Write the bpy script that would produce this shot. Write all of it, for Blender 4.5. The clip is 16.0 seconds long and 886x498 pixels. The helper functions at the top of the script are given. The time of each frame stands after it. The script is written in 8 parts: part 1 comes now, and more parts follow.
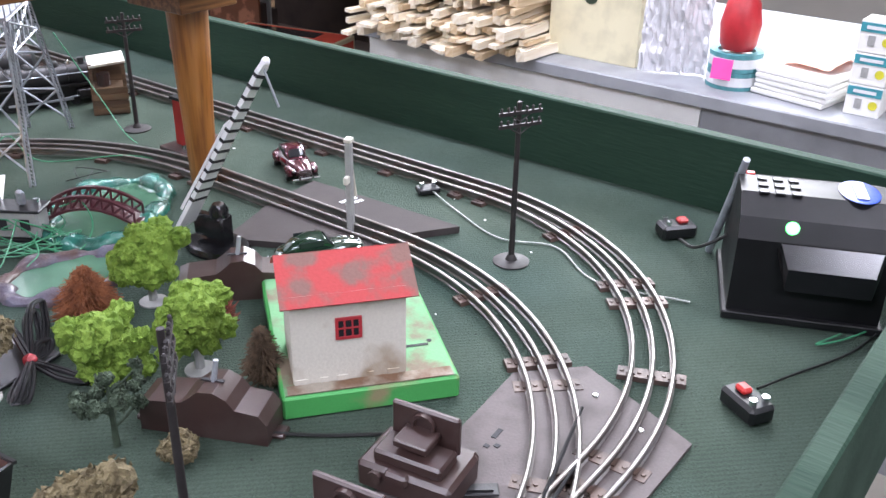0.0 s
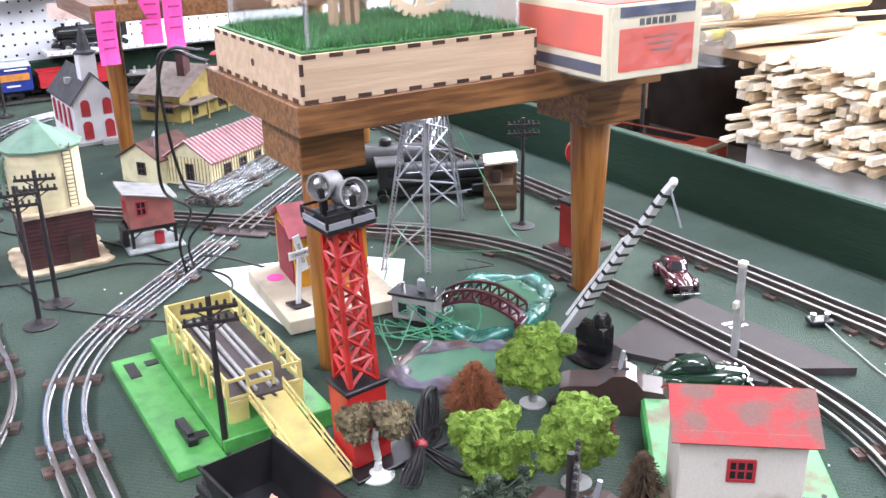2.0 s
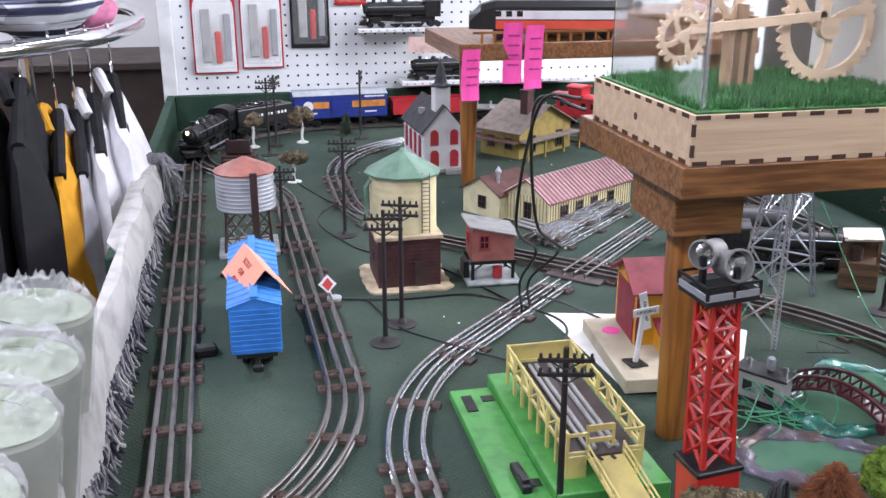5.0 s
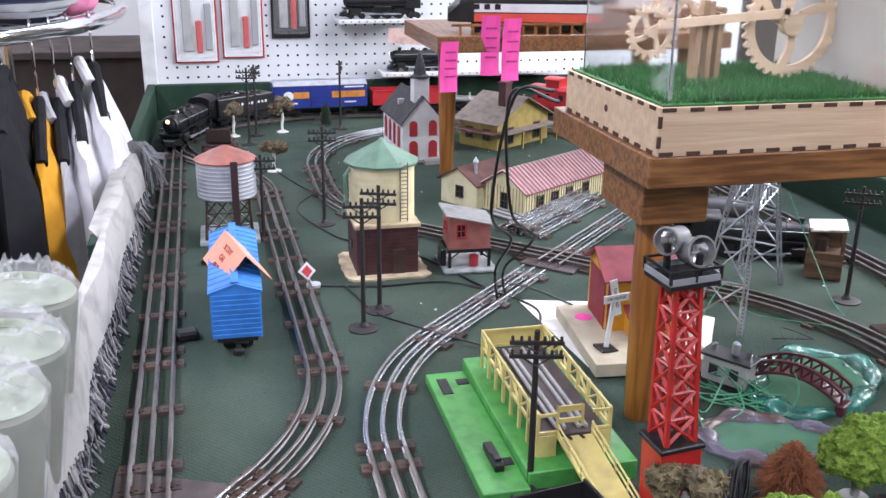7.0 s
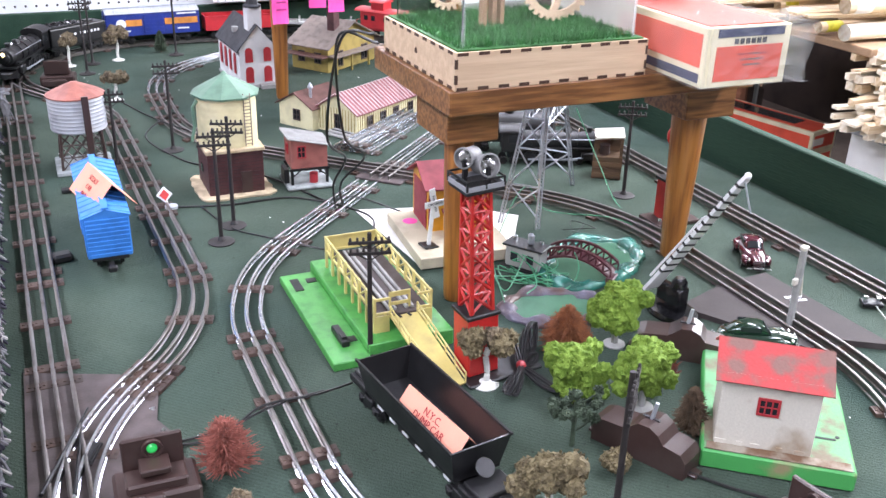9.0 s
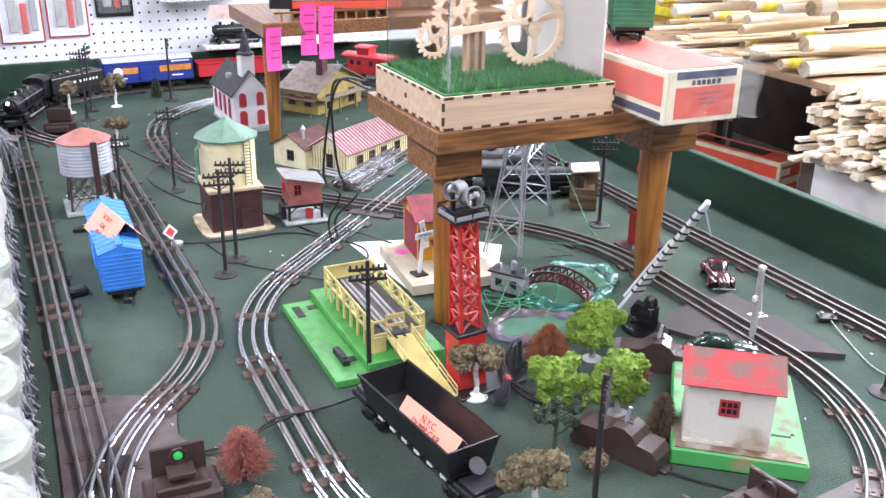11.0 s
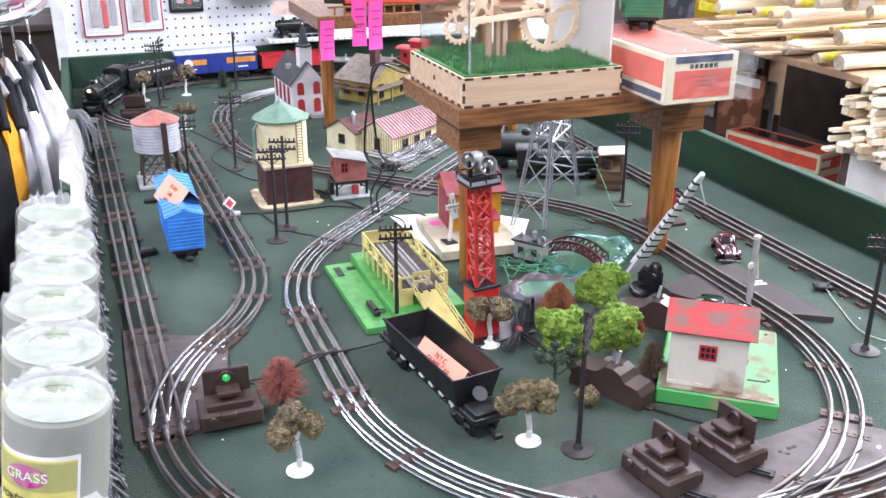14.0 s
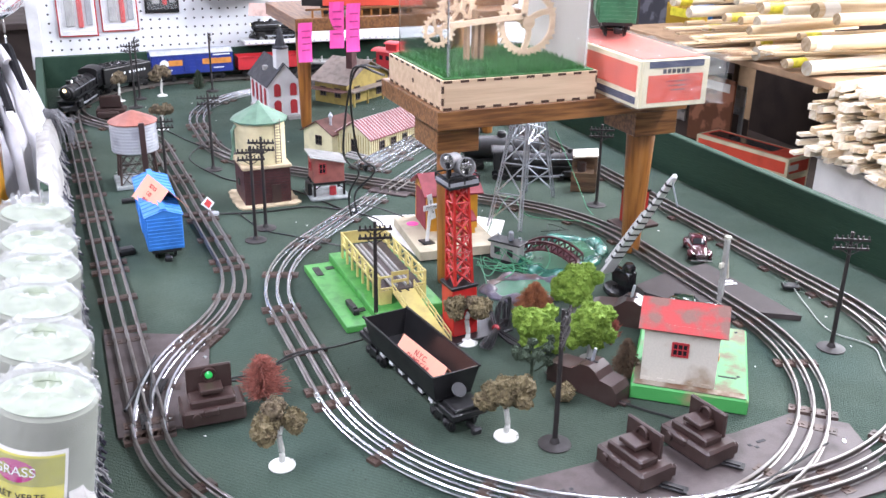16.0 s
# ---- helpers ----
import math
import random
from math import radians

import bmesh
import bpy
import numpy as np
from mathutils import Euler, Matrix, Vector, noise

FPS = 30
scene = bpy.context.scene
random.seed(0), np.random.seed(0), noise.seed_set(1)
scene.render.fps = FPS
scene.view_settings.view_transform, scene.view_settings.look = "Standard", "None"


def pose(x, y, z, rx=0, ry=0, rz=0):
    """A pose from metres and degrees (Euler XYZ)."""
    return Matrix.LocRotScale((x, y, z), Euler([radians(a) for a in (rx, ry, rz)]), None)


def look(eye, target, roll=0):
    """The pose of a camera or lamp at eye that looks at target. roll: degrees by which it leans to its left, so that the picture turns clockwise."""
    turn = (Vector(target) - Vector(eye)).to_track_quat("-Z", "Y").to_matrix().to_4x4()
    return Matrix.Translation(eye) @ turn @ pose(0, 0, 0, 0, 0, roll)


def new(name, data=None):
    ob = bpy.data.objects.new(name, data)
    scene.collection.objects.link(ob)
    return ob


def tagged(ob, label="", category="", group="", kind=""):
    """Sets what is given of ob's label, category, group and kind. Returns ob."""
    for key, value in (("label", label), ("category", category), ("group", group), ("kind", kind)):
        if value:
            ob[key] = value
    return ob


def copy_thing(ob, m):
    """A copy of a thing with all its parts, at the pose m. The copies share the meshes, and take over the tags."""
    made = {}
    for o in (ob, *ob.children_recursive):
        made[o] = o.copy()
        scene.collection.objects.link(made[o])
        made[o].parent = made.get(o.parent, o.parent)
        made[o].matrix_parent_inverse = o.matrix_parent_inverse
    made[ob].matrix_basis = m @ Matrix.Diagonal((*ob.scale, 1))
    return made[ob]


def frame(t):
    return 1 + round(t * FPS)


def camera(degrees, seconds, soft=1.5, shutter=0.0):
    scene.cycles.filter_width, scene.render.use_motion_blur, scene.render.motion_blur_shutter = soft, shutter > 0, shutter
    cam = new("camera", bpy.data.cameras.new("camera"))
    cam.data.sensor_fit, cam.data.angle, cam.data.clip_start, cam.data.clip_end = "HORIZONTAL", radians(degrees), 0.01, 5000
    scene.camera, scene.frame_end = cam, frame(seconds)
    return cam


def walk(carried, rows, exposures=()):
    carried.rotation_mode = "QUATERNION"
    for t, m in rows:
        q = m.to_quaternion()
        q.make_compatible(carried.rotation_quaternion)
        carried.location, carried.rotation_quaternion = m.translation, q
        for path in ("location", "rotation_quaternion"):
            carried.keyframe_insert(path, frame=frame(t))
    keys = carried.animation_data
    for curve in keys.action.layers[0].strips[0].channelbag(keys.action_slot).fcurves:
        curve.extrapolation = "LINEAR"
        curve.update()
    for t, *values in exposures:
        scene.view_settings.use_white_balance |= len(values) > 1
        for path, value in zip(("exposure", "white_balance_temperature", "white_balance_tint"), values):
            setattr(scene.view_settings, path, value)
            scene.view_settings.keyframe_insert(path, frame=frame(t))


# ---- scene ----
cam = camera(50.8, 16.0)
PATH = [
    (0, (0.044, -0.002, 0.44), (1.475, 1.068, -0.459), 1.1),
    (0.5, (0.042, 0.008, 0.443), (1.366, 1.199, -0.468), -0.8),
    (1, (0.032, 0.02, 0.456), (1.237, 1.373, -0.39), -1.8),
    (1.5, (0.024, 0.031, 0.46), (1.108, 1.524, -0.312), -1.7),
    (2, (0.016, 0.041, 0.462), (0.975, 1.639, -0.262), -1.3),
    (2.5, (0.007, 0.059, 0.464), (0.849, 1.746, -0.204), -0.6),
    (3, (-0.004, 0.079, 0.465), (0.662, 1.855, -0.169), -0.4),
    (3.5, (-0.014, 0.083, 0.465), (0.544, 1.902, -0.151), -0.5),
    (4, (-0.018, 0.093, 0.466), (0.47, 1.938, -0.132), 0.3),
    (4.5, (-0.023, 0.098, 0.467), (0.388, 1.954, -0.154), 0.2),
    (4.7, (-0.03, 0.093, 0.47), (0.369, 1.947, -0.165), -0.1),
    (6.8, (-0.039, 0.075, 0.472), (0.395, 1.918, -0.173), 1.0),
    (7, (-0.036, 0.06, 0.475), (0.406, 1.897, -0.181), 0.7),
    (7.5, (-0.025, 0.03, 0.504), (0.397, 1.844, -0.224), 0.8),
    (8, (-0.057, -0.02, 0.529), (0.393, 1.779, -0.221), 1.1),
    (8.5, (-0.093, -0.081, 0.544), (0.594, 1.627, -0.239), 1.8),
    (9, (-0.091, -0.123, 0.552), (0.655, 1.538, -0.277), 1.5),
    (9.5, (-0.096, -0.152, 0.562), (0.637, 1.506, -0.284), 0.6),
    (10, (-0.116, -0.16, 0.572), (0.653, 1.488, -0.262), 0.9),
    (10.2, (-0.123, -0.165, 0.579), (0.671, 1.48, -0.236), 0.9),
    (12.3, (-0.145, -0.314, 0.583), (0.625, 1.387, -0.133), 1.2),
    (12.5, (-0.144, -0.327, 0.585), (0.628, 1.374, -0.131), 1.1),
    (13, (-0.141, -0.35, 0.584), (0.618, 1.353, -0.14), 0.8),
    (13.5, (-0.143, -0.355, 0.584), (0.556, 1.365, -0.159), 0.2),
    (14, (-0.146, -0.372, 0.591), (0.514, 1.358, -0.165), 0.1),
    (14.5, (-0.152, -0.386, 0.595), (0.515, 1.337, -0.172), 0.2),
    (15, (-0.16, -0.385, 0.595), (0.524, 1.332, -0.171), 0.6),
    (15.5, (-0.163, -0.387, 0.595), (0.535, 1.327, -0.164), 0.8),
    (16, (-0.162, -0.389, 0.596), (0.554, 1.321, -0.155), 0.9),
]
EXPOSURES = [(0.0, 0.0), (1.0, 0.1), (2.0, 0.3), (3.0, 0.05), (4.5, -0.36), (7.0, -0.28), (8.5, 0.2), (10.0, 0.24), (12.5, 0.2), (16.0, 0.2)]
walk(cam, [(t, look(eye, target, roll)) for t, eye, target, roll in PATH], EXPOSURES)


# ---------------------------------------------------------------- light
world = bpy.data.worlds.new("world")
scene.world = world
world.use_nodes = True
world.node_tree.nodes["Background"].inputs[0].default_value = (0.9, 0.95, 1.0, 1)
world.node_tree.nodes["Background"].inputs[1].default_value = 0.3


def area_lamp(name, m, w, h, power, color):
    d = bpy.data.lights.new(name, "AREA")
    d.shape, d.size, d.size_y, d.energy, d.color = "RECTANGLE", w, h, power, color
    ob = new(name, d)
    ob.matrix_world = m
    return ob


CEIL = 1.75
FLOOR = -0.80
# overhead tubes are unseen; the last is added fill from behind the camera
TUBES = [(-1.1, 0.4), (-1.1, 2.6), (1.2, -0.7), (1.2, 1.2), (1.2, 3.0), (-0.5, -1.6)]
for tx, ty in TUBES:
    area_lamp("assumed_tube_light", pose(tx, ty, CEIL - 0.12), 0.3, 1.2, 52 if tx < 0 else 38, (0.86, 0.865, 1.05))
# added lamp over the timber shelf, for daylight from an assumed, unseen window
area_lamp("timber_fill_light", look((2.75, 1.35, 1.15), (1.6, 1.3, 0.0)), 1.5, 0.9, 140, (0.92, 0.94, 1.03))


# ---------------------------------------------------------------- materials
def mat(name, col, rough=0.55, metal=0.0, var=0.18, scale=45.0, bump=0.12, col2=None, mixlo=0.45, mixhi=0.7, grain=420.0,
        stretch=(1, 1, 1), coat=0.0, per_object=0.0, trans=0.0, alpha=1.0, emit=None, power=0.0, spec=0.5):
    m = bpy.data.materials.new(name)
    m.use_nodes = True
    nt = m.node_tree
    b = nt.nodes["Principled BSDF"]
    b.inputs["Roughness"].default_value = rough
    b.inputs["Metallic"].default_value = metal
    b.inputs["Coat Weight"].default_value = coat
    b.inputs["Transmission Weight"].default_value = trans
    b.inputs["Alpha"].default_value = alpha
    b.inputs["Specular IOR Level"].default_value = spec
    if emit:
        b.inputs["Emission Color"].default_value = (*emit, 1)
        b.inputs["Emission Strength"].default_value = power
    tc = nt.nodes.new("ShaderNodeTexCoord")
    mp = nt.nodes.new("ShaderNodeMapping")
    mp.inputs["Scale"].default_value = stretch
    nt.links.new(tc.outputs["Object"], mp.inputs[0])
    n1 = nt.nodes.new("ShaderNodeTexNoise")
    n1.inputs["Scale"].default_value, n1.inputs["Detail"].default_value = scale, 5
    n2 = nt.nodes.new("ShaderNodeTexNoise")
    n2.inputs["Scale"].default_value, n2.inputs["Detail"].default_value = grain, 3
    nt.links.new(mp.outputs[0], n1.inputs[0])
    nt.links.new(mp.outputs[0], n2.inputs[0])
    c2 = col2 or tuple(c * (1 - 2 * var) for c in col)
    ramp = nt.nodes.new("ShaderNodeValToRGB")
    ramp.color_ramp.elements[0].position, ramp.color_ramp.elements[1].position = mixlo, mixhi
    ramp.color_ramp.elements[0].color, ramp.color_ramp.elements[1].color = (*col, 1), (*c2, 1)
    nt.links.new(n1.outputs[0], ramp.inputs[0])
    fine = nt.nodes.new("ShaderNodeMixRGB")
    fine.blend_type = "MULTIPLY"
    fine.inputs[0].default_value = var
    nt.links.new(ramp.outputs[0], fine.inputs[1])
    nt.links.new(n2.outputs[0], fine.inputs[2])
    out = fine.outputs[0]
    if per_object:
        oi = nt.nodes.new("ShaderNodeObjectInfo")
        hsv = nt.nodes.new("ShaderNodeHueSaturation")
        mr = nt.nodes.new("ShaderNodeMapRange")
        mr.inputs[3].default_value, mr.inputs[4].default_value = 1 - per_object, 1 + per_object
        nt.links.new(oi.outputs["Random"], mr.inputs[0])
        nt.links.new(mr.outputs[0], hsv.inputs["Value"])
        nt.links.new(out, hsv.inputs["Color"])
        out = hsv.outputs[0]
    nt.links.new(out, b.inputs["Base Color"])
    rr = nt.nodes.new("ShaderNodeMapRange")
    rr.inputs[3].default_value, rr.inputs[4].default_value = rough * 0.8, min(rough * 1.25, 1)
    nt.links.new(n1.outputs[0], rr.inputs[0])
    nt.links.new(rr.outputs[0], b.inputs["Roughness"])
    if bump:
        bp = nt.nodes.new("ShaderNodeBump")
        bp.inputs["Strength"].default_value = bump
        bp.inputs["Distance"].default_value = 0.002
        nt.links.new(n2.outputs[0], bp.inputs["Height"])
        nt.links.new(bp.outputs[0], b.inputs["Normal"])
    return m


def wood(name, c1, c2, axis=0, ring=26.0, rough=0.45, coat=0.0):
    st = [1.0, 1.0, 1.0]
    st[axis] = 0.07
    return mat(name, c1, rough, 0, 0.15, ring, 0.25, c2, 0.4, 0.62, 260, tuple(st), coat)


CARPET = mat("green_carpet", (0.070, 0.105, 0.083), 0.95, 0, 0.45, 9, 1.0, (0.045, 0.073, 0.056), 0.35, 0.75, 520, spec=0.15)


def ribbed_pile(m):
    """Fine slanting ribs, trodden patches and dark specks of dirt on the carpet."""
    nt = m.node_tree
    b = nt.nodes["Principled BSDF"]
    tc = nt.nodes.new("ShaderNodeTexCoord")
    wv = nt.nodes.new("ShaderNodeTexWave")
    wv.bands_direction = "DIAGONAL"
    wv.inputs["Scale"].default_value, wv.inputs["Distortion"].default_value = 95.0, 4.5
    wv.inputs["Detail"].default_value, wv.inputs["Detail Scale"].default_value = 2.0, 4.0
    patch = nt.nodes.new("ShaderNodeTexNoise")
    patch.inputs["Scale"].default_value, patch.inputs["Detail"].default_value = 3.2, 6
    speck = nt.nodes.new("ShaderNodeTexNoise")
    speck.inputs["Scale"].default_value, speck.inputs["Detail"].default_value = 150.0, 2
    for n in (wv, patch, speck):
        nt.links.new(tc.outputs["Object"], n.inputs["Vector"])
    col = b.inputs["Base Color"].links[0].from_socket

    def blend(src, lo, hi, a, c):
        ramp = nt.nodes.new("ShaderNodeValToRGB")
        ramp.color_ramp.elements[0].position, ramp.color_ramp.elements[1].position = lo, hi
        ramp.color_ramp.elements[0].color, ramp.color_ramp.elements[1].color = (*a, 1), (*c, 1)
        nt.links.new(src, ramp.inputs[0])
        mx = nt.nodes.new("ShaderNodeMixRGB")
        mx.blend_type, mx.inputs[0].default_value = "MULTIPLY", 1.0
        nt.links.new(col, mx.inputs[1])
        nt.links.new(ramp.outputs[0], mx.inputs[2])
        return mx.outputs[0]

    col = blend(wv.outputs["Fac"], 0.2, 0.8, (0.88, 0.88, 0.88), (1.10, 1.10, 1.10))
    col = blend(patch.outputs["Fac"], 0.40, 0.66, (1.10, 1.02, 0.98), (0.84, 0.90, 0.93))
    col = blend(speck.outputs["Fac"], 0.255, 0.32, (0.55, 0.52, 0.50), (1.0, 1.0, 1.0))
    nt.links.new(col, b.inputs["Base Color"])
    bp = nt.nodes.new("ShaderNodeBump")
    bp.inputs["Strength"].default_value, bp.inputs["Distance"].default_value = 0.22, 0.0010
    nt.links.new(wv.outputs["Fac"], bp.inputs["Height"])
    nt.links.new(b.inputs["Normal"].links[0].from_socket, bp.inputs["Normal"])
    nt.links.new(bp.outputs[0], b.inputs["Normal"])


ribbed_pile(CARPET)
GREEN_BOARD = mat("green_painted_board", (0.022, 0.055, 0.034), 0.72, 0, 0.3, 14, 0.5, (0.012, 0.036, 0.022), grain=300, spec=0.25, stretch=(1, 0.12, 1))
RAIL = mat("steel_rail", (0.28, 0.265, 0.255), 0.42, 1.0, 0.15, 30, 0.05, (0.17, 0.145, 0.13), 0.4, 0.75)
BRIGHT_RAIL = mat("bright_rail", (0.66, 0.68, 0.71), 0.25, 1.0, 0.1, 30, 0.05, (0.36, 0.35, 0.34), 0.5, 0.8)
TIE = mat("brown_tie", (0.10, 0.062, 0.048), 0.5, 0.2, 0.3, 60, 0.1, (0.06, 0.04, 0.034), per_object=0.2)
BROWN_PLASTIC = mat("brown_bakelite", (0.048, 0.027, 0.024), 0.33, 0, 0.2, 40, 0.06, (0.062, 0.042, 0.037))
SWITCH_BASE = mat("dark_switch_base", (0.100, 0.080, 0.078), 0.6, 0, 0.25, 30, 0.1, (0.066, 0.052, 0.050), spec=0.3)
BLACK = mat("black_plastic", (0.012, 0.012, 0.013), 0.38, 0, 0.2, 40, 0.06)
GLOSS_BLACK = mat("gloss_black_plastic", (0.008, 0.008, 0.009), 0.18, 0, 0.1, 30, 0.02)
DARK_METAL = mat("dark_metal", (0.03, 0.03, 0.032), 0.42, 0.5, 0.2, 40, 0.1)
POLE = mat("dark_brown_pole", (0.020, 0.016, 0.016), 0.6, 0, 0.2, 60, 0.08)
OAK = wood("oak_side", (0.29, 0.130, 0.042), (0.125, 0.048, 0.014), 0, 210, 0.4, 0.15)
OAK_Y = wood("oak_side_y", (0.235, 0.105, 0.038), (0.125, 0.050, 0.017), 1, 210, 0.4, 0.15)
OAK_LEG = wood("oak_leg", (0.37, 0.150, 0.032), (0.22, 0.080, 0.018), 2, 150, 0.35, 0.25)
PLY = wood("birch_plywood", (0.66, 0.49, 0.33), (0.57, 0.41, 0.27), 0, 110, 0.6)
PLY_BURNT = mat("laser_burnt_edge", (0.07, 0.035, 0.022), 0.8)
SHAVED = wood("basswood_strip", (0.70, 0.56, 0.38), (0.55, 0.40, 0.24), 0, 80, 0.7)
SHAVED_PALE = wood("pale_basswood", (0.86, 0.79, 0.66), (0.76, 0.65, 0.48), 0, 80, 0.7)
FAKE_GRASS = mat("artificial_grass", (0.028, 0.15, 0.028), 0.6, 0, 0.3, 60, 0.2, (0.014, 0.07, 0.016), per_object=0.1)
ACRYLIC = mat("clear_acrylic", (0.95, 0.97, 0.97), 0.03, 0, 0.02, 5, 0.0, trans=1.0, spec=0.4)
WHITE = mat("white_paint", (0.74, 0.75, 0.76), 0.5, 0, 0.1, 20, 0.08)
WHITE_DIRTY = mat("dirty_white_tin", (0.68, 0.645, 0.56), 0.55, 0.0, 0.22, 26, 0.15, (0.34, 0.25, 0.16), 0.53, 0.74)
RED_TIN = mat("worn_red_tin", (0.44, 0.062, 0.062), 0.6, 0.0, 0.25, 34, 0.12, (0.22, 0.12, 0.10), 0.47, 0.60, spec=0.25)
GREEN_TIN = mat("worn_green_tin", (0.07, 0.36, 0.09), 0.5, 0, 0.15, 22, 0.1, (0.30, 0.26, 0.14), 0.58, 0.72)
PALE_GREEN_TIN = mat("faded_green_tin", (0.17, 0.38, 0.19), 0.65, 0, 0.25, 30, 0.12, (0.21, 0.17, 0.12), 0.46, 0.62, spec=0.2)
GREEN_PLAT = mat("bright_green_paint", (0.085, 0.36, 0.075), 0.40, 0, 0.25, 60, 0.05, (0.055, 0.25, 0.055))
YELLOW = mat("cream_yellow_metal", (0.66, 0.56, 0.20), 0.42, 0, 0.15, 40, 0.06, (0.52, 0.43, 0.17))
RED = mat("bright_red_paint", (0.52, 0.026, 0.024), 0.35, 0, 0.15, 40, 0.04)
RED_CAR = mat("red_plastic_car", (0.50, 0.030, 0.040), 0.35, 0, 0.12, 40, 0.04)
BLUE = mat("bright_blue_plastic", (0.045, 0.23, 0.66), 0.45, 0, 0.12, 40, 0.04)
DEEP_BLUE = mat("deep_blue_plastic", (0.02, 0.04, 0.24), 0.35, 0, 0.12, 40, 0.04)
ORANGE = mat("orange_stripe", (0.60, 0.24, 0.05), 0.4)
SILVER = mat("silver_roof", (0.58, 0.61, 0.66), 0.4, 0.3, 0.1, 40, 0.05)
SILVER_METAL = mat("aluminium_paint", (0.50, 0.53, 0.58), 0.4, 0.5, 0.2, 60, 0.1)
GREY_PLASTIC = mat("grey_plastic", (0.36, 0.36, 0.35), 0.5, 0, 0.15, 50, 0.1)
MAROON = mat("maroon_paint", (0.075, 0.010, 0.020), 0.15, 0.2, 0.1, 30, 0.02, coat=0.7)
DARK_GREEN_PAINT = mat("dark_green_paint", (0.012, 0.035, 0.02), 0.15, 0.2, 0.1, 30, 0.02, coat=0.7)
CHROME = mat("chrome", (0.85, 0.86, 0.88), 0.12, 1.0, 0.05, 40, 0.02)
GLASS_DARK = mat("dark_glass", (0.02, 0.022, 0.025), 0.1, 0, 0.05, 20, 0)
PALE_YELLOW = mat("pale_yellow_siding", (0.72, 0.67, 0.43), 0.5, 0, 0.1, 50, 0.06)
MUSTARD = mat("mustard_siding", (0.33, 0.245, 0.065), 0.55, 0, 0.15, 50, 0.06)
CREAM_TANK = mat("cream_tank", (0.70, 0.63, 0.38), 0.45, 0, 0.12, 30, 0.05)
ROOF_BROWN = mat("brown_roof", (0.13, 0.060, 0.050), 0.55, 0, 0.2, 60, 0.2)
ROOF_GREY_BROWN = mat("grey_brown_roof", (0.22, 0.175, 0.15), 0.6, 0, 0.2, 60, 0.2)
ROOF_RIBBED = mat("maroon_ribbed_roof", (0.26, 0.095, 0.105), 0.5, 0, 0.2, 60, 0.1)
RIB_PALE = mat("pale_roof_rib", (0.72, 0.62, 0.63), 0.5)
ROOF_SLATE = mat("slate_roof", (0.035, 0.037, 0.045), 0.6, 0, 0.2, 60, 0.2)
ROOF_GREEN = mat("sage_green_roof", (0.13, 0.235, 0.165), 0.5, 0, 0.15, 40, 0.08)
ROOF_RUST = mat("rust_red_roof", (0.36, 0.13, 0.10), 0.5, 0, 0.2, 40, 0.1)
TANK_GREY = mat("grey_blue_tank", (0.40, 0.42, 0.46), 0.45, 0.1, 0.15, 40, 0.06)
BRICK_MAROON = mat("dark_brick_base", (0.085, 0.028, 0.030), 0.55, 0, 0.2, 70, 0.15)
HUT_PINK = mat("faded_brick_red", (0.36, 0.125, 0.105), 0.55, 0, 0.15, 50, 0.1)
SAND = mat("sandy_base", (0.62, 0.50, 0.33), 0.9, 0, 0.25, 40, 0.5)
PLASTER_GREY = mat("grey_plaster_base", (0.33, 0.36, 0.36), 0.9, 0, 0.25, 50, 0.5)
CREAM_BOARD = mat("cream_board", (0.52, 0.46, 0.34), 0.7, 0, 0.2, 20, 0.15)
PAPER = mat("white_paper", (0.78, 0.77, 0.74), 0.7, 0, 0.06, 20, 0.05)
TAG = mat("salmon_card", (0.86, 0.36, 0.25), 0.7, 0, 0.05, 20, 0.03)
PINK = mat("hot_pink_paper", (0.90, 0.09, 0.40), 0.7, 0, 0.05, 20, 0.03)
INK = mat("red_ink", (0.35, 0.02, 0.03), 0.7)
INK_DARK = mat("dark_ink", (0.02, 0.02, 0.025), 0.7)
YELLOW_SHACK = mat("orange_yellow_plastic", (0.72, 0.35, 0.03), 0.35, 0, 0.1, 40, 0.03)
RED_ROOF_PLASTIC = mat("crimson_plastic_roof", (0.42, 0.035, 0.045), 0.35, 0, 0.1, 40, 0.03)
LEAF_LIME = mat("lime_flock", (0.22, 0.345, 0.045), 0.95, 0, 0.4, 120, 0.8, (0.12, 0.215, 0.018), 0.4, 0.65, 700)
LEAF_OLIVE = mat("olive_lichen", (0.23, 0.185, 0.095), 0.95, 0, 0.4, 120, 0.8, (0.11, 0.085, 0.045), 0.4, 0.65, 700)
LEAF_BROWN = mat("brown_lichen", (0.21, 0.165, 0.10), 0.95, 0, 0.3, 120, 0.7, (0.09, 0.065, 0.042), 0.4, 0.65, 700)
LEAF_RUST = mat("rust_bristle", (0.32, 0.115, 0.045), 0.9, 0, 0.3, 120, 0.4, (0.19, 0.065, 0.028), 0.4, 0.65, 700)
LEAF_RED = mat("dusty_red_bristle", (0.36, 0.115, 0.085), 0.9, 0, 0.3, 120, 0.4)
LEAF_DARK = mat("dark_green_foliage", (0.045, 0.07, 0.04), 0.9, 0, 0.3, 120, 0.4)
LEAF_DRY = mat("dry_brown_bristle", (0.13, 0.085, 0.05), 0.9, 0, 0.3, 120, 0.4)
BARK_WHITE = mat("white_trunk", (0.66, 0.66, 0.62), 0.7, 0, 0.25, 120, 0.4, (0.25, 0.25, 0.22), 0.6, 0.72)
